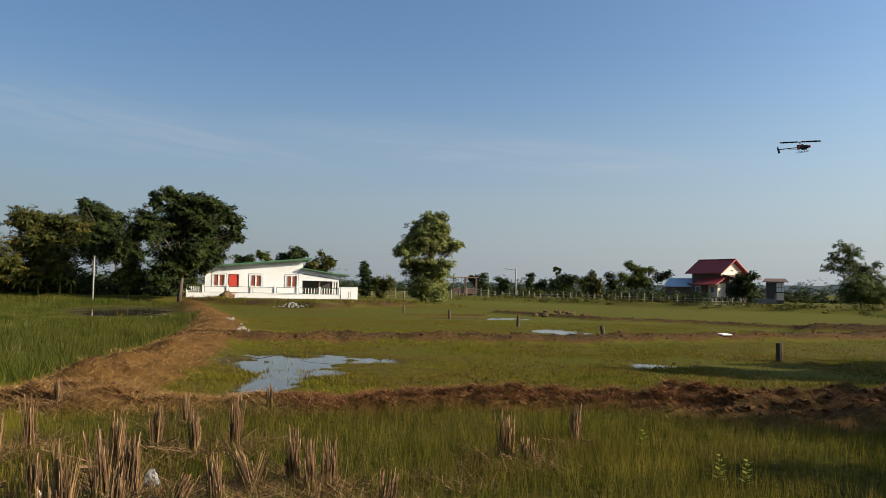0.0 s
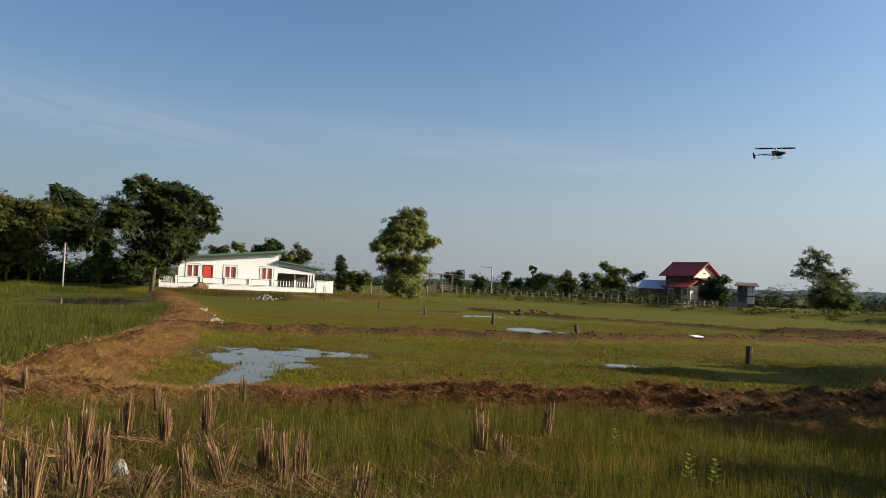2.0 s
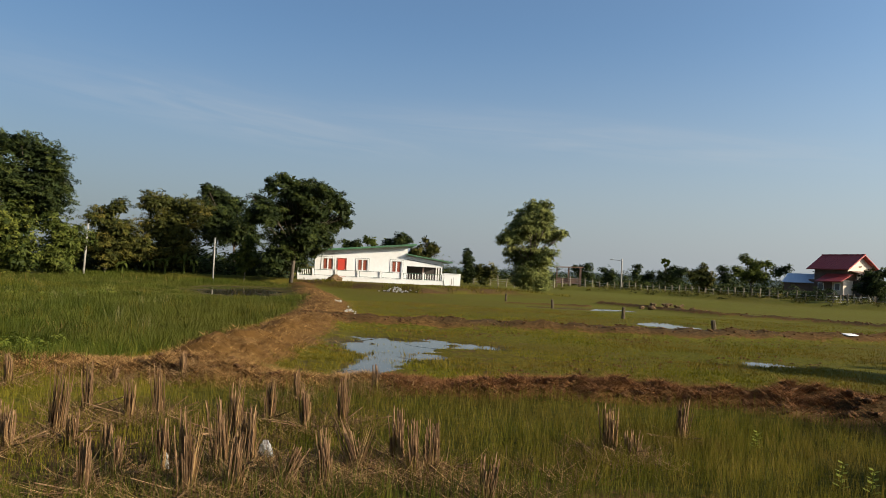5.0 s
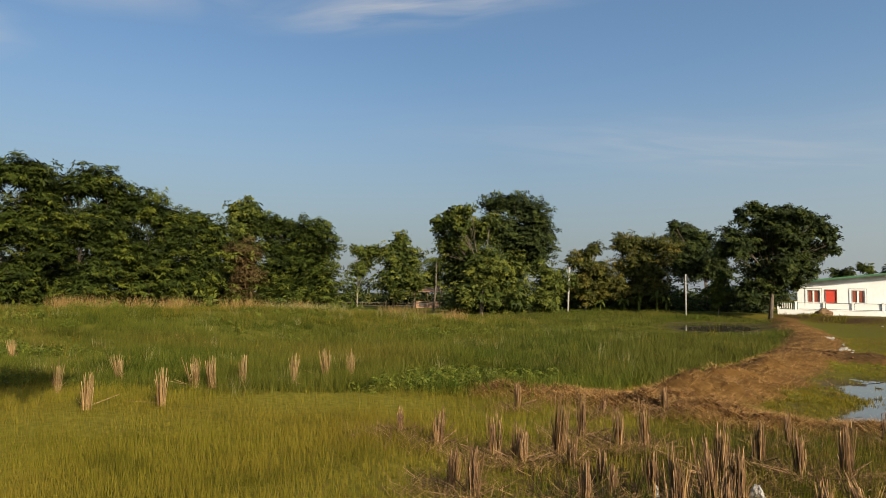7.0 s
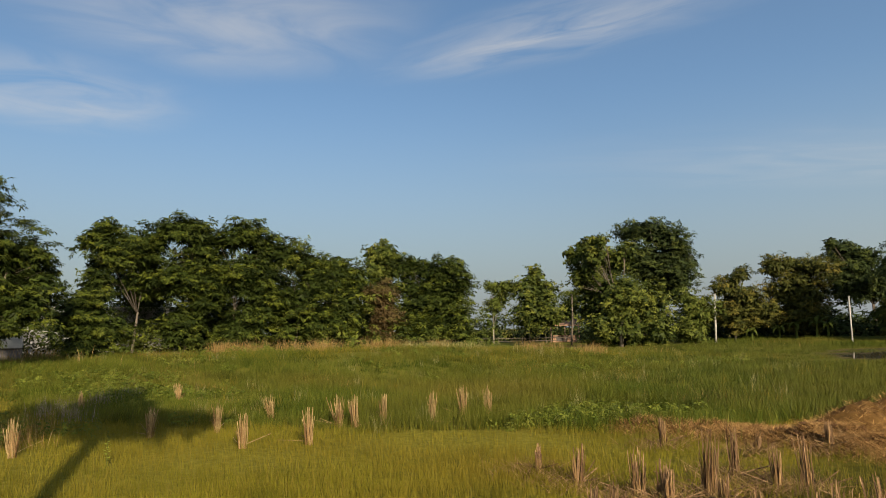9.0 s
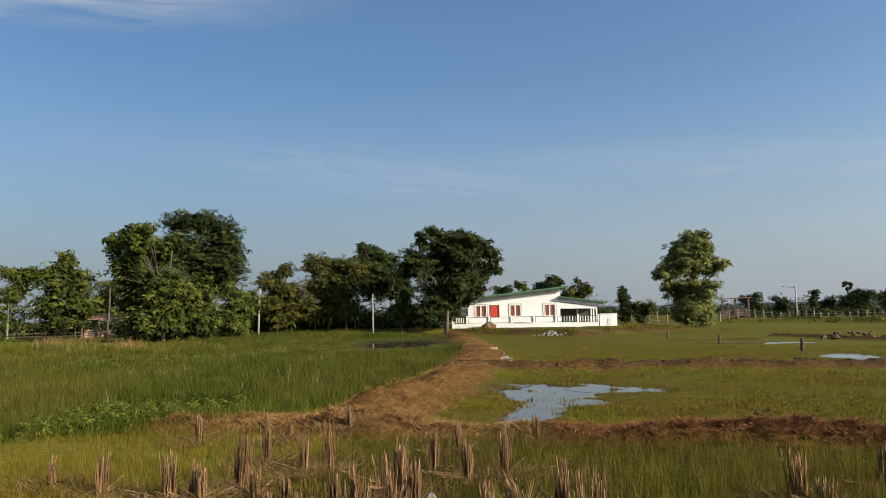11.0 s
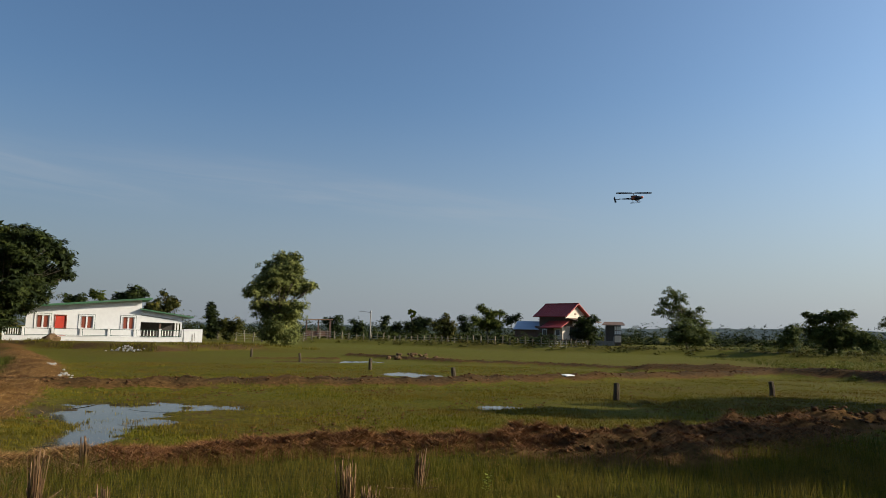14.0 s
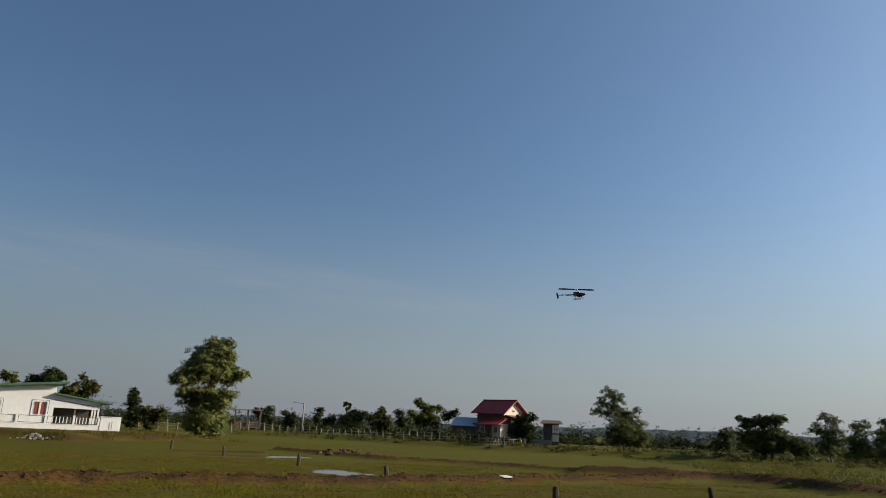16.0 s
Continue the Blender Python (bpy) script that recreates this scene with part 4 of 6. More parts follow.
# ---- trees ----
TREE_TEXT = {
    "leaning_tree": "slender forked tree with feathery dark foliage",
    "shrub": "dense feathery green shrub below the trees",
    "acacia_tree": "broad feathery-leaved tree in the dense wood edge",
    "teak_tree": "broad-leaved green tree with clumped sunlit foliage",
    "dry_shrub": "half-dry brownish shrub before the wood",
    "young_tree": "young thin tree with light green leaves",
    "rain_tree": "tall dark dense-crowned tree behind the others",
    "olive_shrub": "olive-green shrub beside the white pole",
    "mango_tree": "bushy dark green fruit tree with reddish tips",
    "spreading_tree": "large spreading dark green tree beside the white house",
    "garden_tree": "green garden tree standing behind a house",
    "conifer_tree": "narrow dark conical tree beside the field road",
    "roadside_shrub": "low green shrub beside the field road",
    "cottonwood_tree": "upright leafy tree standing alone on the bank",
    "field_tree": "open-crowned tree at the far field's edge",
    "field_bush": "rounded bushy tree at the far field's edge",
    "distant_tree": "distant green tree beyond the fenced field",
    "shade_tree": "leafy tree whose shadow falls on the field",
}
tree_seed = [100]


def tree(kind, bx, by, style, lobes, leaf=None, dense=1.0):
    """A trunk with limbs to every lobe and a crown of small leaves in clumps. lobes: across, height, radius."""
    tree_seed[0] += 1
    r = np.random.RandomState(tree_seed[0])
    dist = math.hypot(bx, by)
    bz = float(land(bx, by))
    leaf = leaf or {"feather": 0.145, "crisp": 0.10}.get(style, 0.115) + 0.0017 * dist
    if kind in ("cottonwood_tree", "spreading_tree", "mango_tree", "rain_tree"):
        dense *= 1.15
    if kind == "cottonwood_tree":
        leaf = 0.19
    if kind in ("leaning_tree", "shrub"):
        leaf, dense = 0.145, 0.85
    if kind == "acacia_tree" and bx < -42:
        dense *= 0.6
    side = Vector((by, -bx, 0)) / dist
    deep = Vector((bx, by, 0)) / dist
    root = new(kind)
    root.location = (bx, by, bz)
    tagged(root, TREE_TEXT[kind], "bush" if "shrub" in kind or "bush" in kind else "tree")
    wide = max(q[0] + q[2] for q in lobes) - min(q[0] - q[2] for q in lobes)
    top = max(q[1] for q in lobes) - bz
    spots = []
    for across, z, rad in lobes:
        rad *= 1.12 if by < 95 else 1.0
        d = r.uniform(-0.30, 0.30) * wide * (0.35 if rad > wide * 0.3 else 1)
        spots.append((side * across + deep * d + Vector((0, 0, z - bz)), rad))
    # trunk and limbs
    girth = max(0.035, 0.011 * top + 0.006 * wide)
    if kind in ("leaning_tree", "acacia_tree"):
        girth *= 0.6
    fork = Vector((0, 0, max(0.5, (0.7 if top > 8 and kind == "shade_tree" else 0.33) * top)))
    bend = side * r.uniform(-0.06, 0.06) * top
    bm = tube([(0, 0, -0.15), fork * 0.5 + bend * 0.5, fork + bend], [girth * 1.25, girth, girth * 0.8], 8)
    if kind == "leaning_tree":
        tube([(0.05, 0, -0.15), (0.0, 0.25, 0.8), (-0.1, 0.55, 1.9), (0.0, 0.8, 3.0)], [0.07, 0.06, 0.05, 0.03], 7, bm)
    for p, rad in spots:
        via = fork + bend + (p - fork - bend) * 0.5 + Vector((0, 0, 0.12 * rad))
        if p.z < fork.z:
            via = Vector((0, 0, p.z * 0.85)) + (p - Vector((0, 0, p.z))) * 0.4
        tube([(fork + bend * 0.9 + Vector((0, 0, -0.1))) if p.z >= fork.z else Vector((0, 0, p.z * 0.75)), via, p], [girth * 0.5, girth * 0.32, girth * 0.10], 5, bm)
        for k in range(3):
            q = p + Vector(r.uniform(-1, 1, 3)) * rad * 0.8
            tube([via, (via + q) / 2 + Vector(r.uniform(-0.1, 0.1, 3)) * rad, q], [girth * 0.2, girth * 0.13, girth * 0.05], 4, bm)
    part("trunk", bm, PALEBARK if kind == "young_tree" else BARK, root, smooth=True)
    # crown: layered clumps of sprays round the end of every limb, thickest inside
    ratio, m = SPRAY[style][:2]
    inner = list(spots)
    if kind != "shade_tree":
        inner += [((p + q) / 2, 0.45 * (a + b)) for (p, a), (q, b) in zip(spots[:-1], spots[1:]) if (p - q).length < 1.5 * (a + b)]
    tall = SPRAY[style][4]
    heart = sum((p for p, rad in spots), Vector()) / len(spots)
    vs, ts = [], []
    for p, rad in spots:
        n_clump = max(9, int(15 * (rad / 0.9) ** 1.3))
        each = max(3, int(dense * 1.5 * math.pi * rad * rad / (m * leaf * leaf * ratio * 0.32) / n_clump))
        d = unit(r.normal(size=(n_clump, 3)) + np.array(unit(np.array(p - heart))) * 0.35)
        mid_ = np.array(p) + d * (rad * r.uniform(0.10, 1.0, n_clump) ** 0.55)[:, None] * (1, 1, 0.9)
        size = rad * r.uniform(0.20, 0.46, n_clump) + leaf * 0.3
        o = unit(r.normal(size=(n_clump, each, 3))) * r.uniform(0.1, 1.0, (n_clump, each, 1)) ** 0.6
        at = mid_[:, None] + o * size[:, None, None] * (1, 1, tall)
        at[..., 2] -= 0.30 * size[:, None] * (o[..., 0] ** 2 + o[..., 1] ** 2)
        out = unit(d[:, None] * (1, 1, 0.3) * 0.8 + o * (1, 1, 0.4) + r.normal(size=o.shape) * 0.25)
        tone = np.clip(r.normal(0.5, 0.22, n_clump)[:, None] + r.normal(size=(n_clump, each)) * 0.13, 0, 1)
        ok = at[..., 2] > 0.15
        v, t = sprays(r, at[ok], out[ok], tone[ok], style, leaf)
        vs.append(v)
        ts.append(t)
    # larger leaves fill the inside; darker tones paint in the crown's inner shade
    big = leaf * (1.7 if style == "feather" else 2.0)
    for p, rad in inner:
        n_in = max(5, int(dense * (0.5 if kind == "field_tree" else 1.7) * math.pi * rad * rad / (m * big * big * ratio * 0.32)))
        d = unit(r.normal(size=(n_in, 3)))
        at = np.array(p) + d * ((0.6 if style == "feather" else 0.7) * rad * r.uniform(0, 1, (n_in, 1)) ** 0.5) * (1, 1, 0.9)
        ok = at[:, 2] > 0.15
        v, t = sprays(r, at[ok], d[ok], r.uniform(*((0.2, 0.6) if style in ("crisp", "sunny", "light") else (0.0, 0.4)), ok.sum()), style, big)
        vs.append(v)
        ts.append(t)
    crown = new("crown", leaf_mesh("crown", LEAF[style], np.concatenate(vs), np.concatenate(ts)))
    crown.parent = root
    return root


tree("leaning_tree", -25.0, -0.1, "feather", [(-0.6, 6.7, 0.69), (-1.0, 6.0, 0.83), (-0.2, 5.7, 0.96), (-0.7, 4.7, 1.24), (0.2, 4.4, 1.24), (1.1, 4.3, 1.1), (-0.5, 3.5, 1.38), (0.8, 3.3, 0.96), (1.7, 4.2, 0.55), (-0.7, 2.4, 0.96), (0.1, 2.9, 0.83), (1.6, 3.2, 0.76), (1.3, 2.5, 0.83), (0.5, 2.0, 0.76), (1.9, 3.7, 0.55)])
tree("shrub", -29.7, 3.7, "feather", [(0.1, 3.9, 0.58), (-0.0, 3.1, 0.99), (-0.7, 2.5, 0.99), (0.5, 2.1, 1.16), (-0.2, 1.5, 1.16)])
tree("acacia_tree", -39.3, 6.8, "feather", [(-1.2, 7.2, 0.77), (-1.8, 6.5, 0.99), (-0.3, 5.9, 1.32), (-1.6, 5.4, 0.99), (0.9, 6.7, 1.32), (0.5, 4.7, 1.1)])
tree("acacia_tree", -38.8, 9.3, "feather", [(-0.5, 7.1, 1.1), (0.3, 7.1, 0.99), (1.0, 6.1, 1.54), (-0.4, 4.7, 1.54), (1.4, 4.2, 1.32), (0.4, 2.8, 1.32), (-0.4, 1.8, 1.1)])
tree("acacia_tree", -38.0, 12.0, "feather", [(-0.4, 6.8, 1.1), (0.6, 7.2, 0.88), (1.4, 6.2, 1.21), (-0.0, 4.7, 1.54), (1.4, 3.8, 1.32), (0.4, 2.3, 1.54), (-0.4, 1.3, 1.1)])
tree("acacia_tree", -38.0, 15.1, "feather", [(-0.4, 6.0, 1.13), (0.7, 5.6, 1.13), (1.3, 4.3, 1.35), (0.0, 3.4, 1.58), (1.5, 2.3, 1.35), (0.0, 1.4, 1.13)])
tree("acacia_tree", -38.8, 18.4, "feather", [(-0.4, 5.5, 0.95), (0.5, 5.1, 1.07), (0.0, 3.2, 1.42), (-0.5, 1.6, 1.18)])
tree("teak_tree", -47.2, 25.9, "broad", [(-0.5, 7.5, 0.89), (0.4, 7.5, 1.04), (1.0, 6.5, 1.34), (-0.5, 6.2, 1.19), (0.2, 4.8, 1.5), (-0.8, 3.4, 1.5), (0.9, 2.6, 1.6)])
tree("acacia_tree", -40.0, 26.2, "feather", [(-1.8, 4.6, 1.4), (0.9, 4.2, 1.3), (-1.5, 3.0, 1.5), (1.4, 1.6, 1.2), (-2.5, 6.2, 0.92), (-1.2, 5.9, 1.06), (0.1, 5.4, 1.32), (1.2, 6.0, 0.92), (1.6, 4.8, 0.92), (-0.4, 3.6, 1.85), (1.1, 2.8, 1.32), (-0.7, 1.8, 1.59), (0.3, 1.0, 1.06)])
tree("acacia_tree", -45.0, 9.4, "feather", [(-2.1, 4.9, 1.77), (-0.1, 4.6, 2.03), (-1.4, 2.8, 2.03), (0.9, 2.0, 1.77), (-2.6, 1.9, 1.52)])
tree("acacia_tree", -44.1, 12.7, "feather", [(-0.3, 5.4, 2.15), (0.2, 2.7, 2.15), (-1.2, 1.5, 1.52)])
tree("acacia_tree", -43.0, 16.1, "feather", [(-0.5, 5.4, 2.03), (0.2, 2.7, 2.15), (1.7, 2.1, 1.52)])
tree("acacia_tree", -45.4, 20.7, "feather", [(-0.5, 5.9, 1.65), (1.9, 4.8, 1.93), (-0.3, 2.4, 1.93), (2.2, 2.1, 1.65)])
tree("dry_shrub", -39.5, 21.4, "dry", [(0.1, 4.0, 1.11), (0.3, 2.5, 1.11), (-0.2, 1.3, 0.99)])
tree("young_tree", -56.9, 43.9, "light", [(-0.0, 5.8, 0.87), (1.5, 5.9, 1.11), (0.1, 4.0, 1.19)])
tree("teak_tree", -54.6, 46.7, "broad", [(0.8, 7.0, 1.11), (-0.2, 5.5, 1.59), (1.7, 5.4, 1.66), (0.1, 3.2, 2.18), (2.3, 3.1, 1.59)])
tree("young_tree", -54.7, 52.5, "light", [(0.2, 4.4, 1.17), (-0.3, 3.0, 1.26)])
tree("teak_tree", -34.9, 38.3, "broad", [(-2.1, 7.7, 1.0), (-3.1, 6.8, 0.72), (-1.1, 7.5, 0.72), (-0.7, 6.4, 1.29), (0.6, 7.0, 0.92), (-2.4, 6.2, 0.95), (-1.5, 6.7, 0.9), (-2.7, 5.3, 0.9), (-1.6, 5.1, 1.57), (-1.9, 3.2, 1.43), (-0.1, 3.9, 2.0), (1.4, 3.6, 1.72), (2.4, 2.5, 1.43), (-0.9, 2.1, 1.72), (1.1, 1.5, 1.72), (-1.5, 1.0, 1.15), (0.0, 0.7, 1.29), (2.5, 1.2, 1.15)])
tree("rain_tree", -41.9, 50.8, "dark", [(-2.0, 10.3, 1.38), (-0.1, 10.2, 1.45), (1.7, 8.9, 1.64), (2.7, 7.6, 1.16), (0.3, 7.1, 2.73), (-1.5, 7.5, 2.18), (2.3, 6.0, 1.38), (0.9, 5.1, 1.82)])
tree("olive_shrub", -34.7, 46.3, "light", [(-0.4, 3.6, 1.12), (0.5, 2.7, 1.28), (-0.2, 1.4, 1.6)])
tree("mango_tree", -34.7, 51.4, "mixed", [(0.8, 5.7, 0.68), (-0.7, 4.6, 0.97), (1.1, 3.8, 1.22), (-0.1, 2.9, 1.46), (1.5, 2.6, 1.46), (0.3, 1.7, 0.97), (-1.1, 2.5, 0.97)])
tree("mango_tree", -31.4, 54.6, "mixed", [(-1.2, 6.2, 1.11), (0.3, 6.3, 0.99), (1.9, 5.8, 1.24), (-0.6, 4.2, 1.73), (1.1, 3.9, 1.73), (-0.4, 2.3, 1.49), (1.5, 2.2, 1.24), (-1.8, 2.6, 1.24)])
tree("rain_tree", -31.2, 62.7, "dark", [(-0.8, 7.9, 0.83), (0.3, 7.2, 1.38), (-0.3, 5.1, 1.93)])
tree("rain_tree", -27.8, 59.9, "dark", [(-2.6, 8.0, 0.53), (-1.5, 7.2, 1.07), (-0.2, 6.7, 1.07), (-1.7, 5.9, 1.71), (0.5, 5.2, 1.28), (-0.8, 4.6, 1.71), (1.3, 3.9, 1.28)])
tree("young_tree", -24.1, 53.8, "light", [(0.2, 3.3, 0.48), (0.1, 2.8, 0.67), (-0.4, 2.1, 0.76), (0.5, 2.0, 0.76), (-0.0, 1.4, 0.67)])
tree("spreading_tree", -20.0, 53.4, "dark", [(-0.9, 8.0, 0.77), (0.2, 7.3, 0.95), (0.9, 6.9, 1.1), (-1.8, 7.5, 0.77), (-2.7, 6.5, 0.92), (-0.3, 7.4, 0.83), (1.2, 8.0, 0.77), (2.0, 7.4, 0.92), (3.0, 7.1, 0.83), (3.8, 6.3, 0.83), (4.2, 5.3, 0.52), (2.7, 5.3, 1.11), (1.4, 6.0, 1.66), (-0.5, 5.7, 1.84), (-1.9, 5.5, 1.47), (-3.1, 5.1, 0.74), (0.8, 4.1, 1.66), (2.4, 4.1, 1.11), (-0.7, 3.5, 1.47), (1.5, 3.1, 1.01), (-0.1, 2.2, 1.11), (-1.3, 2.1, 1.11)])
tree("garden_tree", -24.0, 84.6, "dark", [(-0.4, 4.4, 0.72), (0.7, 4.5, 0.72)])
tree("garden_tree", -21.8, 85.2, "light", [(-0.4, 5.2, 0.53), (0.3, 4.9, 0.58)])
tree("garden_tree", -18.3, 86.0, "dark", [(-1.3, 5.0, 0.72), (0.1, 5.6, 0.72), (1.1, 5.4, 0.67), (-0.1, 4.8, 0.84)])
tree("garden_tree", -14.8, 88.7, "mixed", [(-2.0, 4.0, 0.86), (-0.7, 5.5, 0.44), (-0.0, 4.7, 0.74), (0.6, 4.3, 0.69), (-0.8, 3.8, 0.86)])
tree("conifer_tree", -9.0, 81.5, "dark", [(-0.3, 4.2, 0.27), (-0.2, 3.6, 0.56), (-0.1, 2.9, 0.74), (0.1, 1.9, 0.85), (-0.1, 1.0, 0.74)])
tree("roadside_shrub", -7.1, 81.6, "mixed", [(-0.7, 2.2, 0.78), (0.6, 2.0, 0.85), (-0.2, 1.1, 0.85)])
tree("cottonwood_tree", -1.6, 70.1, "sunny", [(0.0, 8.3, 0.85), (0.7, 7.5, 1.05), (-0.3, 6.6, 1.25), (1.4, 7.0, 0.95), (1.2, 8.5, 0.69), (-1.0, 7.4, 1.16), (-1.7, 5.5, 1.39), (-2.9, 5.1, 0.58), (0.3, 5.9, 1.62), (2.2, 5.8, 1.08), (3.1, 5.9, 0.46), (-0.5, 3.5, 1.62), (1.3, 3.7, 1.23), (-1.7, 3.8, 1.08), (0.3, 1.8, 1.46), (1.0, 2.2, 1.08), (-0.5, 2.0, 1.08), (0.2, 0.8, 0.92), (-1.0, 1.2, 1.0), (1.1, 1.0, 1.08), (0.1, 1.6, 1.46)])
tree("field_tree", 37.7, 63.6, "crisp", [(-1.6, 6.1, 0.61), (-0.7, 5.3, 0.82), (-2.1, 5.0, 0.69), (-2.7, 4.2, 0.56), (-1.1, 4.1, 0.98), (0.0, 3.9, 0.87), (1.3, 4.4, 0.43), (0.8, 3.0, 1.19), (-0.8, 2.9, 1.19), (0.2, 1.9, 1.3), (1.4, 1.8, 1.08), (-1.0, 1.8, 0.98)])
tree("garden_tree", 39.5, 91.8, "dark", [(0.6, 3.9, 0.73), (-0.7, 3.4, 1.06), (0.0, 2.3, 1.23), (-1.5, 2.0, 0.97), (0.3, 1.3, 0.88)])
tree("field_bush", 44.1, 52.1, "crisp", [(-1.8, 3.8, 0.2), (-1.2, 3.4, 0.64), (-0.3, 3.5, 0.71), (0.8, 3.6, 0.77), (1.6, 3.8, 0.32), (-1.0, 2.4, 1.11), (0.7, 2.4, 1.21), (1.5, 1.9, 0.81), (0.0, 1.3, 1.21)])
tree("field_bush", 46.2, 59.4, "crisp", [(0.0, 2.5, 0.84), (-0.4, 1.6, 0.89)])
tree("field_bush", 46.3, 50.1, "crisp", [(-0.4, 1.7, 0.91), (0.2, 1.2, 0.81)])
tree("field_tree", 56.2, 57.2, "crisp", [(-0.3, 4.4, 0.59), (0.5, 4.2, 0.59), (-0.7, 3.3, 0.83), (0.6, 2.8, 1.07), (-0.3, 2.0, 1.18)])
tree("field_tree", 54.1, 52.2, "crisp", [(0.0, 3.5, 0.62), (0.9, 3.8, 0.44), (0.2, 2.4, 1.07), (0.2, 1.3, 1.11)])
tree("field_tree", 56.7, 51.0, "crisp", [(-0.1, 3.9, 0.79), (0.5, 4.1, 0.36), (-0.4, 2.8, 1.13), (0.9, 2.7, 1.24), (0.0, 1.5, 1.35), (1.7, 3.1, 0.86), (1.7, 1.8, 1.13)])
tree("distant_tree", 32.7, 120.6, "light", [(-0.9, 6.1, 0.96), (0.7, 4.9, 1.33), (2.5, 5.3, 0.89), (-0.4, 3.5, 1.77), (1.7, 3.2, 1.48), (-2.0, 3.9, 1.33)])
tree("distant_tree", 22.6, 107.6, "mixed", [(-0.0, 3.8, 1.04), (-1.2, 2.7, 1.17), (0.9, 2.6, 1.23), (-0.0, 1.5, 1.3)])
tree("distant_tree", 30.2, 126.4, "dark", [(-0.4, 4.3, 1.0), (0.3, 2.6, 1.53)])
tree("distant_tree", 19.4, 158.8, "dark", [(0.2, 4.5, 1.13), (-0.2, 2.8, 1.32)])
tree("distant_tree", 10.3, 119.5, "dark", [(-1.0, 3.2, 0.64), (0.3, 2.4, 1.13), (-0.4, 1.5, 1.06)])
tree("distant_tree", 10.8, 199.7, "dark", [(0.5, 5.0, 1.42), (-2.9, 4.5, 1.06), (-0.0, 2.5, 2.66)])
tree("distant_tree", 31.8, 187.3, "dark", [(-0.0, 4.6, 1.91), (2.6, 4.3, 1.91), (-2.2, 3.1, 2.02), (1.0, 2.4, 2.52)])
tree("distant_tree", 26.0, 188.2, "dark", [(0.5, 3.1, 1.68), (-1.1, 2.2, 1.57)])
tree("distant_tree", 41.6, 133.6, "dark", [(-0.7, 4.4, 1.24), (0.7, 4.9, 1.07)])

# trees behind and beside the camera, known by their shadows
# unseen; spots, sizes and leaf density set for shade, some to block skylight
SHADERS = [
    ("shade_tree", 0.8, -1.7, "feather", [(0.5, 3.5, 0.35), (-0.9, 6.2, 0.8), (0.2, 6.0, 0.8), (0.9, 6.6, 0.9), (0.0, 7.2, 0.9), (-1.3, 7.0, 0.8), (1.6, 7.2, 0.8), (-0.6, 8.0, 0.8), (0.6, 8.2, 0.7)]),
    ("shade_tree", 19.5, 11.5, "broad", [(-1.4, 2.0, 1.1), (0.0, 2.4, 1.3), (1.3, 2.1, 1.1), (-1.0, 3.8, 1.2), (0.6, 4.2, 1.2), (1.5, 3.6, 1.0), (-0.2, 5.3, 0.9)]),
    ("shade_tree", 22.0, 11.6, "broad", [(-1.2, 2.2, 1.2), (0.4, 2.6, 1.2), (1.4, 3.4, 1.1), (0.0, 4.2, 1.2), (-0.9, 5.2, 1.1), (0.3, 5.6, 0.9)]),
    ("shade_tree", 26.5, 11.5, "broad", [(-1.2, 3.2, 1.2), (0.4, 3.6, 1.2), (1.4, 4.4, 1.1), (0.0, 5.2, 1.2), (-0.9, 6.2, 1.1), (0.3, 6.6, 0.9)]),
    ("shade_tree", 15.9, 3.4, "broad", [(-1.8, 2.4, 1.2), (0.0, 2.2, 1.3), (1.6, 2.3, 1.2), (-1.0, 3.6, 1.2), (0.8, 3.5, 1.2), (0.0, 4.2, 0.9)]),
    ("shade_tree", 17.0, 7.1, "broad", [(-1.6, 2.2, 1.1), (0.0, 2.0, 1.2), (1.4, 2.1, 1.1), (-0.8, 3.2, 1.1), (0.8, 3.1, 1.1), (0.0, 4.0, 0.9)]),
    ("shade_tree", 16.7, 5.6, "broad", [(-2.0, 2.2, 1.2), (0.0, 2.0, 1.4), (1.6, 2.0, 1.2), (-1.6, 3.4, 1.2), (0.0, 3.8, 1.3), (1.4, 3.4, 1.2), (0.2, 4.6, 0.9), (-1.2, 4.4, 0.8)]),
    ("shade_tree", 21.3, 6.1, "broad", [(-2.0, 2.2, 1.3), (0.0, 2.4, 1.5), (1.6, 2.2, 1.3), (-1.2, 3.9, 1.3), (0.8, 3.9, 1.3), (0.0, 5.0, 1.0)]),
    ("shade_tree", 24.5, 5.4, "broad", [(-1.8, 2.6, 1.4), (0.2, 3.0, 1.6), (1.8, 3.4, 1.4), (-0.8, 4.6, 1.4), (1.0, 4.8, 1.3), (0.0, 6.0, 1.1)]),
    ("shade_tree", 19.3, 3.0, "broad", [(-2.2, 2.6, 1.3), (0.0, 2.4, 1.5), (2.0, 2.2, 1.3), (-1.0, 4.0, 1.2), (1.0, 3.9, 1.2), (0.0, 5.0, 1.0)]),
    ("shade_tree", 23.3, 1.6, "broad", [(-1.6, 2.4, 1.3), (0.4, 2.4, 1.5), (1.8, 3.0, 1.2), (-0.6, 4.2, 1.4), (1.0, 4.4, 1.2), (0.2, 5.6, 1.1)]),
]
for s in SHADERS:
    tree(*s, leaf=0.36, dense=1.3 if s[2] > 11 else 0.75)

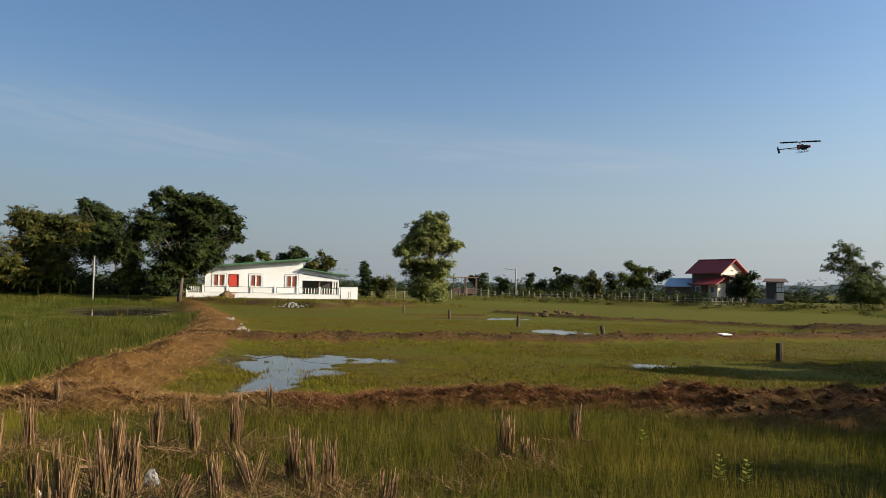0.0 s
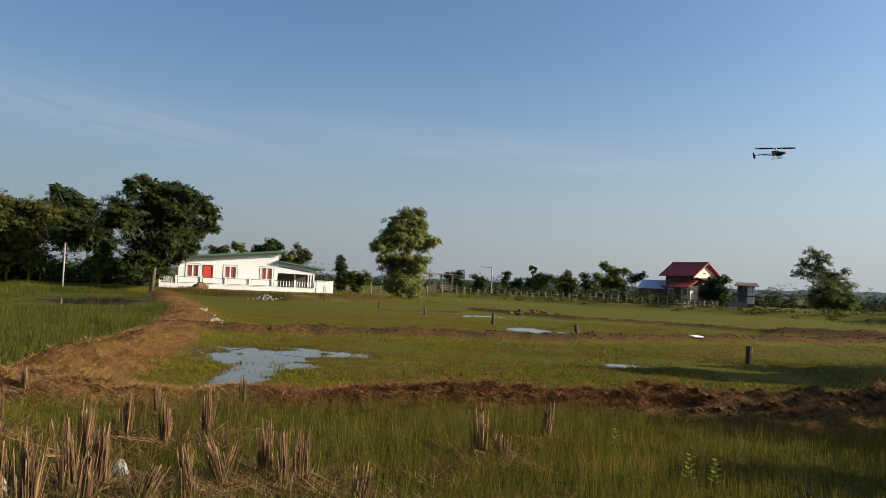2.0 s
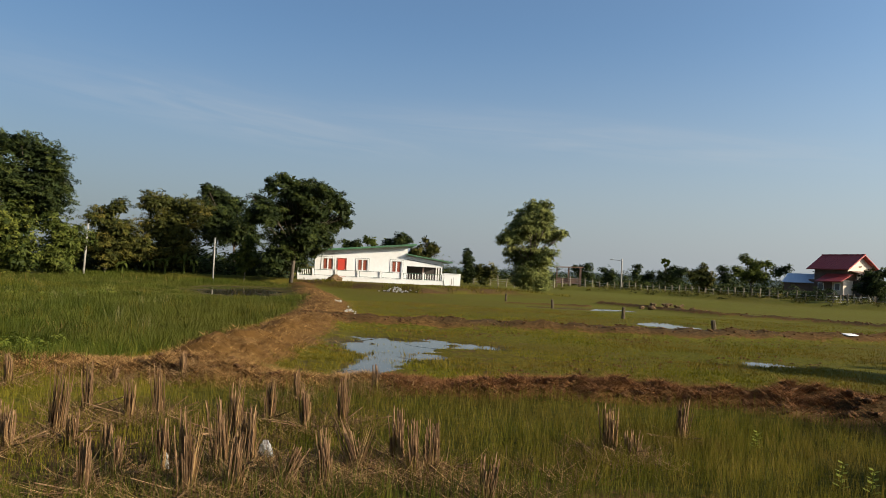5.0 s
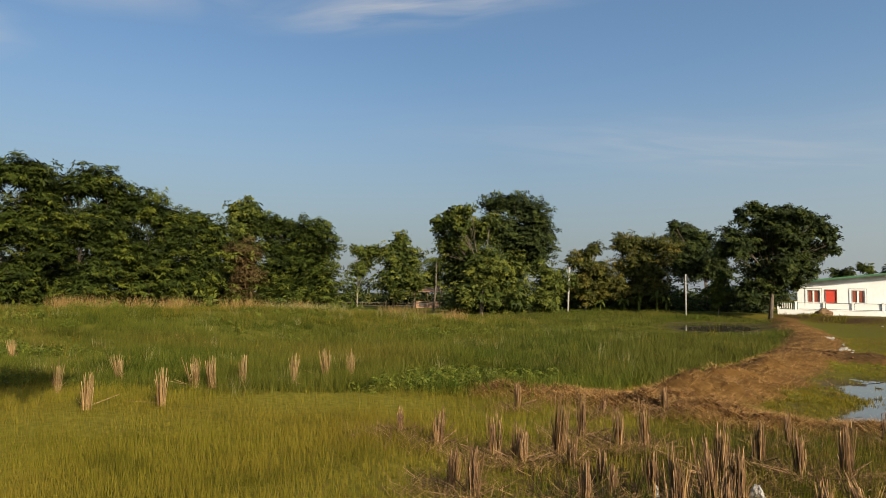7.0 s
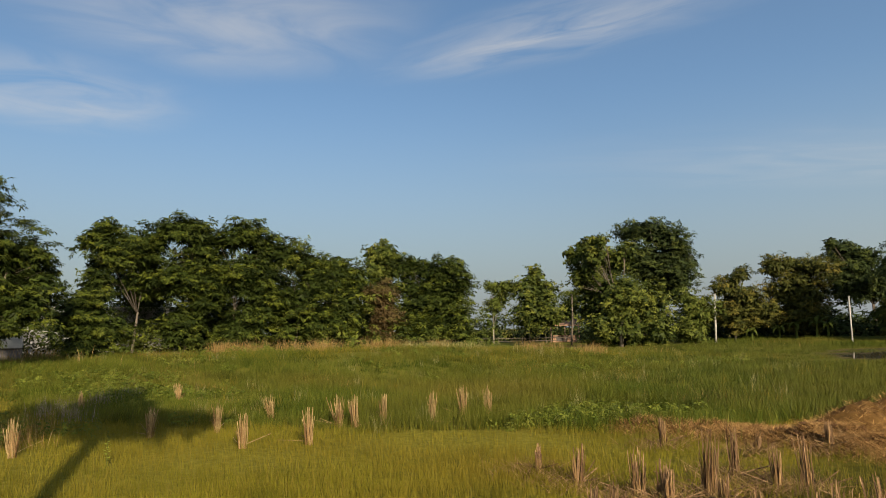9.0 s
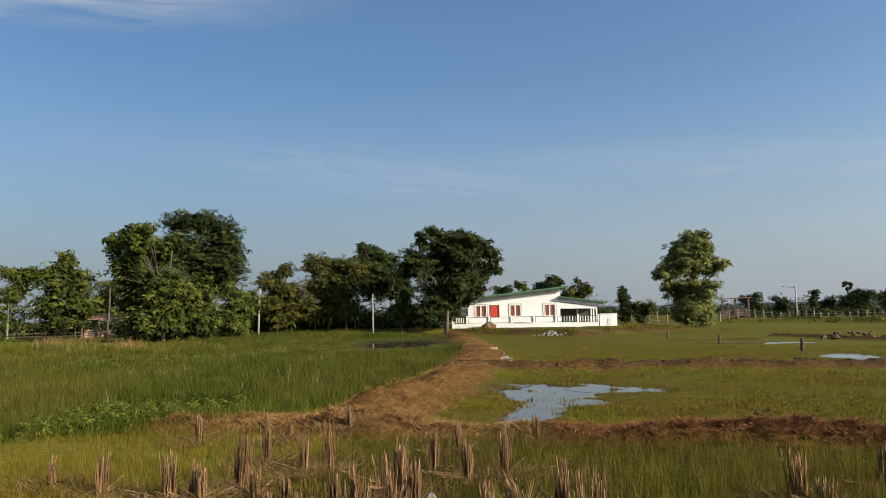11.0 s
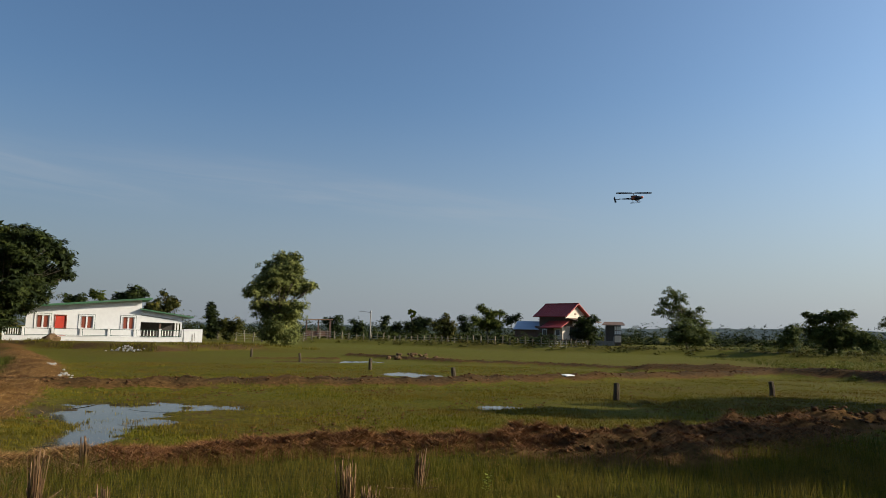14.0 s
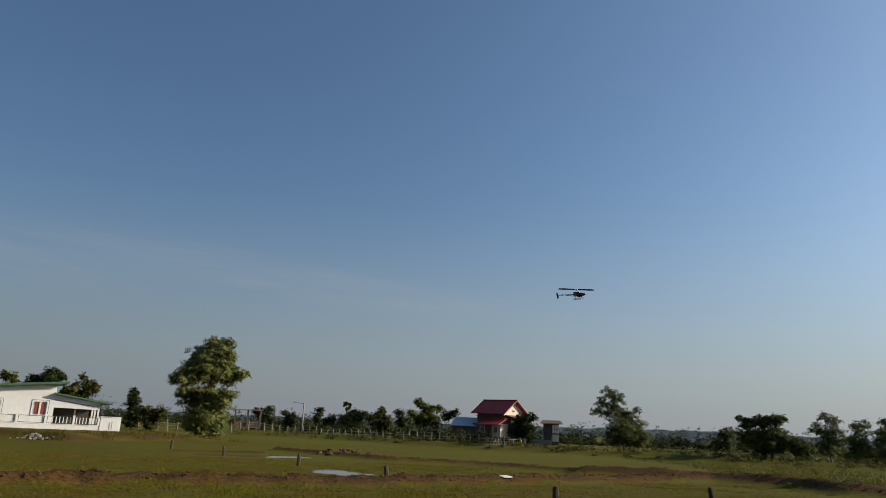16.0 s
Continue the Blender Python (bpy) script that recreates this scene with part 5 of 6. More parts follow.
# far woods: rows of leafy masses to the horizon
def far_woods(name, style, dist, height, a0, a1, n, seed, leaf, label):
    """Rounded leafy masses, large and small, side by side along an arc."""
    r = np.random.RandomState(seed)
    k = max(24, int(abs(math.radians(a1 - a0)) * dist / (0.42 * height)))
    ang = np.radians(a0 + (a1 - a0) * (np.arange(k) + r.uniform(-0.9, 0.9, k)) / k)
    d = dist * r.uniform(0.94, 1.06, k)
    rise = height * np.clip(r.normal(0.72, 0.2, k), 0.3, 1.25)
    wide = rise * r.uniform(0.45, 0.95, k)
    m = SPRAY[style][1]
    each = max(6, n // (k * m))
    o = unit(r.normal(size=(k, each, 3))) * r.uniform(0.3, 1.0, (k, each, 1)) ** 0.4
    c = np.stack([-np.sin(ang) * d, np.cos(ang) * d, rise * 0.45], -1)
    lump = 1 + 0.22 * np.sin(o[..., 0] * 5 + r.uniform(0, 6, (k, 1))) * np.sin(o[..., 2] * 6 + r.uniform(0, 6, (k, 1)))
    at = c[:, None] + o * lump[..., None] * np.stack([wide, wide, rise * 0.55], -1)[:, None]
    tone = np.clip(r.normal(0.45, 0.25, k)[:, None] + r.normal(size=(k, each)) * 0.12, 0, 1)
    v, t = sprays(r, at.reshape(-1, 3), unit(o.reshape(-1, 3) + (0, 0, 0.2)), tone.ravel(), style, leaf)
    return tagged(new(name, leaf_mesh(name, LEAF[style], v, t)), label, "woods", kind="stuff")


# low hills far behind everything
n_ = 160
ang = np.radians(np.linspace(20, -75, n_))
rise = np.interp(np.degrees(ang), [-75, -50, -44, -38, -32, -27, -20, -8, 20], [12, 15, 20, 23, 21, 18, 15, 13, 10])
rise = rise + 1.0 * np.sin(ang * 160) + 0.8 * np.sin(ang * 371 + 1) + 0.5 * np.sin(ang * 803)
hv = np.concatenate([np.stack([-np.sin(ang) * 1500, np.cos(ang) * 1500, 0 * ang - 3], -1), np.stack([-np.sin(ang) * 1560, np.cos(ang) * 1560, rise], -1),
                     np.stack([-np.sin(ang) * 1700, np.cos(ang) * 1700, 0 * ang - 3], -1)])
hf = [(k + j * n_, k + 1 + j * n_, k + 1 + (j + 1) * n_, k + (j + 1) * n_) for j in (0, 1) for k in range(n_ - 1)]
tagged(new("backdrop", mesh_of("backdrop", hv, hf, HILLS, True)), "low wooded hills on the horizon with a haze-like glow", "hills", kind="structure")
far_woods("distant_wood", "dark", 250, 3.9, -62, 12, 26000, 3, 0.85, "dark distant woods along the horizon")
far_woods("horizon_wood", "dark", 520, 11.5, -62, 24, 32000, 4, 1.35, "hazy woods on the horizon")
far_woods("back_wood", "dark", 88, 4.6, 22, 100, 26000, 5, 0.6, "dark undergrowth behind the trees")
far_woods("garden_thicket", "mixed", 86, 5.3, 8.5, 21.5, 8000, 12, 0.32, "green garden shrubs behind the white house")
far_woods("thicket", "dark", 67, 3.7, 20.5, 46, 24000, 8, 0.40, "dark shrubs below the trees beside the house")
far_woods("field_hedge", "crisp", 100, 1.0, -60, -33, 9000, 11, 0.3, "low bushes beyond the far field")
far_woods("garden_hedge", "dark", 104, 1.9, -20.0, -13, 9000, 9, 0.36, "dark hedge between the fence and the red-roofed house")
far_woods("hedge", "dark", 150, 1.9, -58, -2, 26000, 6, 0.55, "dark hedge behind the far fence")
far_woods("undergrowth", "feather", 43, 4.2, 56, 99, 28000, 7, 0.34, "undergrowth in the wood's edge")
far_woods("edge_bushes", "light", 37.5, 1.5, 50, 92, 16000, 13, 0.13, "low green bushes along the foot of the wood")


# ---- white house on its raised yard ----
def house_point(u, v, w=0.0):
    return Vector((HOUSE_AT[0] + u * HC - v * HS, HOUSE_AT[1] + u * HS + v * HC, 0.42 + w))


def placed(name, u, v, w=0.0, turn=0.0):
    root = new(name)
    root.matrix_world = Matrix.Translation(house_point(u, v, w)) @ Matrix.Rotation(HOUSE_TURN + turn, 4, "Z")
    return root


house = tagged(placed("white_house", 0, 0), "white single-storey house with green mono-pitch roof and red door", "house")
U0, U1, V0, V1 = 1.2, 9.15, 2.0, 9.5
ROOF_L, ROOF_R = 2.52, 3.33
OPEN = [(1.86, 2.76, 0.95, 1.88, "w"), (3.14, 3.86, 0.05, 1.88, "d"), (4.84, 5.74, 0.95, 1.88, "w"), (7.80, 8.68, 0.95, 1.88, "w")]


def eave(u):
    return ROOF_L + (ROOF_R - ROOF_L) * (u - U0) / (U1 - U0) - 0.05


bm = bmesh.new()
cuts = [U0]
for a, b, lo, hi, kind_ in OPEN:
    cuts += [a, b]
cuts.append(U1)
for i in range(len(cuts) - 1):
    a, b = cuts[i], cuts[i + 1]
    hole = next((o for o in OPEN if o[0] == a), None)
    for lo, hi in ([(-0.1, None)] if not hole else [(-0.1, hole[2]), (hole[3], None)]):
        za, zb = (eave(a), eave(b)) if hi is None else (hi, hi)
        prism([(a, V0, lo), (b, V0, lo), (b, V0, zb), (a, V0, za)], along=(0, 0.15, 0), bm=bm)
part("front_wall", bm, WHITE, house)
for nm, u in (("side_wall", U0), ("side_wall", U1 - 0.15)):
    part(nm, prism([(u, V0 + 0.15, -0.1), (u, V1, -0.1), (u, V1, eave(u) - 0.02), (u, V0 + 0.15, eave(u) - 0.02)], along=(0.15, 0, 0)), WHITE, house)
part("back_wall", prism([(U0 + 0.15, V1, -0.1), (U1 - 0.15, V1, -0.1), (U1 - 0.15, V1, eave(U1) - 0.05), (U0 + 0.15, V1, eave(U0))], along=(0, -0.15, 0)), WHITE, house)


def slope_roof(ua, za, ub, zb, va, vb, thick=0.10, wave=0.35):
    """Ribbed sheet roof between two edges."""
    out = prism([(ua, va, za), (ub, va, zb), (ub, va, zb + thick), (ua, va, za + thick)], along=(0, vb - va, 0))
    n = int((vb - va) / wave)
    for k in range(n + 1):
        v = va + k * wave
        prism([(ua, v, za + thick), (ub, v, zb + thick), (ub, v, zb + thick + 0.03), (ua, v, za + thick + 0.03)], along=(0, 0.06, 0), bm=out)
    return out


part("roof", slope_roof(U0 - 0.7, eave(U0 - 0.7) + 0.02, U1 + 0.75, eave(U1 + 0.75) + 0.02, V0 - 0.55, V1 + 0.5, 0.06), GREEN, house, "green ribbed metal roof")
part("fascia", prism([(U0 - 0.7, V0 - 0.58, eave(U0 - 0.7) - 0.04), (U1 + 0.75, V0 - 0.58, eave(U1 + 0.75) - 0.04), (U1 + 0.75, V0 - 0.58, eave(U1 + 0.75) + 0.06), (U0 - 0.7, V0 - 0.58, eave(U0 - 0.7) + 0.06)], along=(0, 0.03, 0)), GREEN, house)


def ring_frame(a, b, lo, hi, y0, y1, w):
    out = box(a - w, a, y0, y1, lo - w, hi + w)
    box(b, b + w, y0, y1, lo - w, hi + w, bm=out)
    box(a, b, y0, y1, lo - w, lo, bm=out)
    box(a, b, y0, y1, hi, hi + w, bm=out)
    return out


for a, b, lo, hi, kind_ in OPEN:
    if kind_ == "d":
        door = part("door", box(a + 0.02, b - 0.02, V0 + 0.03, V0 + 0.08, lo, hi - 0.02, 0.006), RED, house, "plain red door")
        part("door_frame", ring_frame(a, b, lo + 0.06, hi, V0 - 0.025, V0, 0.06), SHUTTER, house)
        part("door_knob", box(b - 0.12, b - 0.08, V0 - 0.01, V0 + 0.03, 0.95, 1.02, 0.01), METAL, door)
        continue
    win = part("window", ring_frame(a, b, lo, hi, V0 - 0.04, V0, 0.11), WHITE, house, "white framed window with red-brown shutters")
    part("window_edge", ring_frame(a - 0.11, b + 0.11, lo - 0.11, hi + 0.11, V0 - 0.02, V0, 0.03), DARKGREEN, win)
    mid_u = (a + b) / 2
    for s0, s1 in ((a + 0.10, mid_u - 0.06), (mid_u + 0.06, b - 0.10)):
        part("sash", ring_frame(s0 + 0.05, s1 - 0.05, lo + 0.08, hi - 0.08, V0 + 0.03, V0 + 0.07, 0.05), SHUTTER, win)
        part("pane", box(s0 + 0.05, s1 - 0.05, V0 + 0.045, V0 + 0.055, lo + 0.08, hi - 0.08), SHUTTER, win)
    part("mullion", box(mid_u - 0.06, mid_u + 0.06, V0 + 0.0, V0 + 0.06, lo, hi), WHITE, win)
    part("backing", box(a, b, V0 + 0.09, V0 + 0.11, lo, hi), WHITE, win)
# carport under a lower roof
part("carport_roof", slope_roof(U1 - 0.1, 2.50, 13.1, 1.92, V0 - 0.4, V1 - 1.5, 0.07), GREEN, house, "green sloping carport roof")
part("carport_gable", prism([(U1, V0, 1.52), (12.2, V0, 1.48), (12.2, V0, 1.98), (U1, V0, 2.44)], along=(0, 0.06, 0)), WHITE, house)
part("gable_band", prism([(U1, V0 - 0.012, 2.12), (11.9, V0 - 0.012, 1.76), (11.9, V0 - 0.012, 1.70), (U1, V0 - 0.012, 2.04)], along=(0, 0.01, 0)), CONCRETE, house)
for u, v in ((12.2, V0), (12.2, V0 + 3), (12.2, V0 + 5.8), (10.6, V0 + 0.1)):
    part("carport_post", box(u - 0.06, u + 0.06, v, v + 0.12, -0.1, 1.95 if u > 12 else 1.5), WHITE if u > 12 else DARKWOOD, house)
# dark back panel: the carport's inner shade is in its colour
part("carport_back", box(U1 + 0.05, 12.3, V0 + 5.9, V0 + 6.0, -0.1, 1.9), DARKVOID, house)
part("yard_slab", box(U0 - 0.5, 13.3, 0.4, V1 + 0.5, -0.25, 0.02), CONCRETE, house)

# yard wall: piers, plinth, framed panels with bars
yard_wall = tagged(placed("yard_fence", 0, 0), "low white fence with dark-framed barred panels before the house", "fence")
piers = [0.05, 1.27, 3.15, 5.02, 6.9, 8.7, 10.5, 12.15]
part("plinth", box(0, 12.2, -0.09, 0.09, -0.35, 0.34, 0.01), WHITE, yard_wall)
part("plinth_ledge", box(0, 12.2, -0.12, 0.12, 0.34, 0.38, 0.008), WHITE, yard_wall)
for u in piers:
    pier = part("pier", box(u - 0.07, u + 0.07, -0.12, 0.12, 0.38, 0.95, 0.01), WHITE, yard_wall)
    part("cap", box(u - 0.10, u + 0.10, -0.15, 0.15, 0.95, 1.0, 0.01), WHITE, pier)
for a, b in zip(piers, piers[1:]):
    a, b = a + 0.09, b - 0.09
    panel = part("panel_frame", ring_frame(a + 0.035, b - 0.035, 0.445, 0.875, -0.03, 0.03, 0.035), DARKGREEN, yard_wall, "dark green panel frame")
    if 1.0 < a < 8.6:
        part("panel", box(a + 0.035, b - 0.035, -0.02, 0.02, 0.445, 0.875), WHITE, panel, "plain white panel")
        continue
    n = 7
    for k in range(n):
        u = a + (b - a) * (k + 0.5) / n
        part("bar", box(u - 0.028, u + 0.028, -0.018, 0.018, 0.445, 0.875), WHITE, panel)
gate = tagged(placed("gate_wall", 12.25, 0), "solid white gate wall at the end of the fence", "wall")
part("wall_block", box(0, 1.40, -0.14, 0.14, -0.35, 0.98, 0.015), WHITE, gate)
part("coping", box(-0.03, 1.43, -0.18, 0.18, 0.98, 1.03, 0.01), WHITE, gate)
part("niche_bar", box(0.62, 0.68, -0.155, -0.142, 0.1, 0.62), CONCRETE, gate)
part("niche_bar", box(0.80, 0.83, -0.155, -0.142, 0.1, 0.75), CONCRETE, gate)


def lumpy(radius, seed, squash=0.7, sub=2):
    r = random.Random(seed)
    out = bmesh.new()
    bmesh.ops.create_icosphere(out, subdivisions=sub, radius=radius)
    off = Vector((r.uniform(0, 90), r.uniform(0, 90), r.uniform(0, 90)))
    for v in out.verts:
        v.co *= 1 + 0.45 * noise.noise(v.co / radius * 1.3 + off) + 0.18 * noise.noise(v.co / radius * 3.5 + off)
        v.co.z *= squash
    return out


p = house_point(3.2, -1.6)
heap = part("soil_heap", lumpy(0.6, 6, 0.6, 4), SOIL)
heap.location = (p.x, p.y, float(land(p.x, p.y)) + 0.1)
tagged(heap, "heap of dry brown soil before the fence", "soil heap")


def rubble(label, cx, cy, wx, wy, n, seed, size, slant=0.0):
    r = random.Random(seed)
    shapes = []
    for k in range(5):
        me = bpy.data.meshes.new("stone")
        b_ = lumpy(1.0, seed * 10 + k, 0.6, 1)
        b_.to_mesh(me)
        b_.free()
        me.materials.append(STONE)
        shapes.append(me)
    root = new("rubble_pile")
    root.location = (cx, cy, float(land(cx, cy)))
    tagged(root, label, "rubble")
    for k in range(n):
        dy = r.gauss(0, wy)
        dx = r.gauss(0, wx) + slant * dy
        s = size * r.uniform(0.5, 1.3)
        ob = new("stone", shapes[k % 5])
        ob.parent = root
        ob.location = (dx, dy, float(land(cx + dx, cy + dy)) - root.location.z + s * 0.35 + 0.34 * math.exp(-(dx / wx) ** 2 - (dy / wy) ** 2) * (wx > 0.5))
        ob.rotation_euler = (r.uniform(-0.5, 0.5), r.uniform(-0.5, 0.5), r.uniform(0, 6.3))
        ob.scale = (s, s * r.uniform(0.7, 1.1), s)


rubble("pile of pale broken concrete on the yard's bank", -10.4, 48.3, 0.55, 0.3, 50, 7, 0.085)
rubble("white rubble lying along the earth bank", -6.5, 22.8, 0.10, 1.1, 16, 8, 0.062, -0.34)
rubble("white rubble lying along the earth bank", -8.3, 27.7, 0.12, 0.5, 8, 9, 0.075, -0.34)
rubble("dark clods of earth heaped in the field", 7.2, 41.0, 0.9, 0.5, 24, 12, 0.16)
for ch in bpy.data.objects["rubble_pile.003"].children:
    ch.data.materials[0] = SOIL

# ---- poles and posts ----
def pole(name, x, y, height, r0, r1, mat, label, lean=(0, 0), arm=None):
    root = new(name)
    root.location = (x, y, float(land(x, y)))
    tagged(root, label, "pole")
    part("shaft", tube([(0, 0, -0.3), (lean[0], lean[1], height)], [r0, r1], 8), mat, root, smooth=True)
    if arm:
        part("arm", tube([(lean[0], lean[1], height - 0.3), (lean[0] + arm[0], lean[1], height - 0.2 + arm[1])], [0.04, 0.03], 6), METAL, root)
        part("lamp_head", box(lean[0] + arm[0] - 0.35, lean[0] + arm[0] + 0.05, -0.1, 0.1, height - 0.22 + arm[1], height - 0.12 + arm[1], 0.02), METAL, root, "grey lamp head")
    else:
        part("cap", box(lean[0] - r1 * 1.1, lean[0] + r1 * 1.1, lean[1] - r1 * 1.1, lean[1] + r1 * 1.1, height, height + 0.05), mat, root)
    return root


pole("utility_pole", -34.75, 48.9, 3.85, 0.09, 0.065, CONCRETE, "pale concrete pole at the wood's edge", lean=(0.10, 0.1))
pole("utility_pole", -24.6, 49.5, 3.3, 0.06, 0.045, CONCRETE, "pale concrete pole before the dark trees")
pole("street_lamp", 11.2, 109.4, 4.75, 0.13, 0.09, CONCRETE, "tall concrete lamp pole beside the far road", arm=(-1.4, 0.05))

FIELD_POSTS = [(7.93, 16.78, 0.42, 0.075), (5.24, 23.35, 0.46, 0.075), (3.10, 29.55, 0.45, 0.07), (0.30, 36.4, 0.45, 0.07), (-2.38, 42.0, 0.45, 0.07), (13.1, 17.85, 0.40, 0.075)]
for k, (x, y, h, r0) in enumerate(FIELD_POSTS):
    root = new("field_post")
    root.location = (x, y, float(land(x, y)))
    tagged(root, "short weathered post with a tuft of grass at its foot", "post", "posts in the field")
    bm = tube([(0, 0, -0.15), (0.01, 0, h * 0.5), (0.02 * (-1) ** k, 0.01, h)], [r0 * 1.05, r0, r0 * 0.95], 8)
    part("stump", bm, OLDPOST, root, smooth=False)
    part("worn_top", tube([(0.02 * (-1) ** k, 0.01, h - 0.004), (0.02 * (-1) ** k, 0.01, h + 0.015)], [r0 * 0.9, r0 * 0.5], 8), OLDPOST, root)

# far fence of pale posts and wires
FENCE = [(-9.0, 88), (3.0, 91.5), (10.5, 92.5), (15.5, 86.5), (21, 80), (27, 73.5), (34, 78)]
fence = tagged(new("field_fence"), "long wire fence of pale concrete posts", "fence")
post_me = bpy.data.meshes.new("post")
bm = box(-0.06, 0.06, -0.06, 0.06, -0.2, 1.2, 0.012)
bm.to_mesh(post_me)
bm.free()
post_me.materials.append(POSTWOOD)
spots = []
for (ax, ay), (bx, by) in zip(FENCE, FENCE[1:]):
    n = max(1, round(math.hypot(bx - ax, by - ay) / 1.0))
    for k in range(n):
        spots.append((ax + (bx - ax) * k / n, ay + (by - ay) * k / n))
rnd = random.Random(4)
for x, y in spots:
    ob = new("post", post_me)
    ob.parent = fence
    ob.location = (x, y, float(land(x, y)))
    ob.rotation_euler = (rnd.uniform(-0.05, 0.05), rnd.uniform(-0.06, 0.06), rnd.uniform(0, 1.5))
    ob.scale.z = rnd.uniform(0.88, 1.15)
for h in (0.35, 0.65, 0.92):
    part("wire", tube([(x, y, float(land(x, y)) + h) for x, y in spots], [0.007] * len(spots), 4), METAL, fence)
# bamboo rail by the little wood
rail = tagged(new("bamboo_fence"), "low bamboo rail fence below the young trees", "fence")
pts = [(-60 + 1.6 * k, 41.0 + 1.75 * k) for k in range(9)]
for x, y in pts:
    part("post", tube([(x, y, -0.1), (x, y, 0.75)], [0.04, 0.035], 6), BARK, rail)
for h in (0.35, 0.62):
    part("rail", tube([(x, y, h) for x, y in pts], [0.03] * len(pts), 5), BARK, rail)


# ---- red-roofed house far off ----
def oriented(name, x, y, turn, label, category):
    root = new(name)
    root.matrix_world = Matrix.Translation((x, y, float(land(x, y)))) @ Matrix.Rotation(turn, 4, "Z")
    return tagged(root, label, category)


RX, RY = 43.9, 111.5          # nearest corner
LOOK = math.atan2(RX, RY)
red_house = oriented("red_roofed_house", RX, RY, -LOOK - radians(36.9), "two-storey stilted house with red roofs and cream gable", "house")
# local: -x runs along the front, +y along the gable side
L, G, Z0, ZE, ZR = 5.6, 5.2, 0.85, 5.1, 6.8
part("upper_wall", box(-L, -0.13, 0, G, 2.9, ZE, 0.02), DARKWOOD, red_house, "dark wooden upper wall")
part("gable_wall", box(-0.125, 0, 0, G, 4.25, ZE, 0.01), CREAM, red_house)
# dark wood below the awning stands in for its shade on the wall
part("side_wall", box(-0.125, -0.004, 0, G, 2.9, 4.245, 0.01), DARKWOOD, red_house)
part("lower_wall", box(-L - 0.2, -1.6, -1.0, G, Z0, 3.0, 0.02), DARKWOOD, red_house, "dark wooden lower wall")
part("lower_wall", box(-1.6, 0.2, -1.2, 0.9, Z0, 3.0, 0.02), CREAM, red_house, "cream boarded room")
# near-black box painted in place of the shade under the awning
part("lower_wall", box(-1.6, 2.3, 0.95, G, Z0, 2.95, 0.02), DARKVOID, red_house)
part("gable", prism([(0, 0, ZE), (0, G, ZE), (0, G / 2, ZR - 0.1)], along=(-0.12, 0, 0)), CREAM, red_house, "cream gable")
for s in (0, 1):
    y0, y1 = (-0.8, G / 2) if s == 0 else (G + 0.8, G / 2)
    ze = ZE - 0.55
    part("roof_slope", prism([(0.8, y0, ze), (0.8, y1, ZR), (0.8, y1, ZR + 0.14), (0.8, y0, ze + 0.14)], along=(-L - 1.6, 0, 0)), REDROOF, red_house)
for k in range(16):
    x = 0.75 - k * 0.45
    part("roof_rib", prism([(x, -0.8, ZE - 0.41), (x, G / 2, ZR + 0.14), (x, G / 2, ZR + 0.19), (x, -0.8, ZE - 0.36)], along=(-0.07, 0, 0)), REDROOF, red_house)
part("ridge_cap", box(-L - 0.8, 0.8, G / 2 - 0.15, G / 2 + 0.15, ZR + 0.1, ZR + 0.22, 0.03), REDROOF, red_house)
part("porch_roof", prism([(0.9, -2.6, 2.7), (0.9, -0.02, 3.85), (0.9, -0.02, 3.97), (0.9, -2.6, 2.82)], along=(-4.3, 0, 0)), REDROOF, red_house, "lower red porch roof")
part("side_roof", prism([(0.02, 0.2, 4.35), (2.9, 0.2, 3.75), (2.9, 0.2, 3.85), (0.02, 0.2, 4.45)], along=(0, G + 0.8, 0)), DARKWOOD, red_house, "dark brown side awning")
for x, y in ((-3.6, -1.06), (-0.7, -1.26)):
    win = part("window", ring_frame(x - 0.4, x + 0.4, 1.55, 2.45, y - 0.03, y + 0.03, 0.09), WHITE, red_house, "white window frame")
    part("pane", box(x - 0.4, x + 0.4, y + 0.0, y + 0.03, 1.55, 2.45), GLASS, win)
gw = part("window", box(0.0, 0.05, 1.9, 2.8, 3.2, 4.0), WHITE, red_house)
part("pane", box(0.05, 0.06, 2.0, 2.7, 3.28, 3.92), GLASS, gw)
part("gable_vent", box(0.0, 0.05, G / 2 - 0.3, G / 2 + 0.3, 5.0, 5.25), DARKWOOD, red_house)
for x in (-L, -3.7, -1.7, 0.0):
    for y in (-0.9, 2.2, G - 0.2):
        part("stilt", box(x - 0.09, x + 0.09, y - 0.09, y + 0.09, -0.2, Z0), CONCRETE, red_house)
part("balcony_floor", box(-L - 0.3, 0.4, -1.3, G, Z0 - 0.15, Z0), DARKWOOD, red_house)

shed = oriented("metal_roofed_shed", 38.6, 116.3, -LOOK, "low shed with blue-grey sheet roof", "shed")
part("shed_wall", box(-1.9, 1.9, 0, 3.5, -0.1, 2.4), DARKWOOD, shed)
part("shed_roof", prism([(-2.2, -0.5, 2.4), (2.2, -0.5, 2.4), (2.2, 2.2, 3.8), (-1.6, 2.2, 3.8)], along=(0, 0, 0.09)), BLUEROOF, shed)
tower = oriented("side_building", 51.0, 108.9, -LOOK, "small grey upper-floor building with white shutters", "outbuilding")
part("block", box(-1.0, 1.4, 0, 2.6, -0.1, 3.35, 0.02), DARKVOID, tower)
part("shutter_panel", box(0.35, 1.38, -0.05, -0.004, 1.9, 3.2), WHITE, tower)
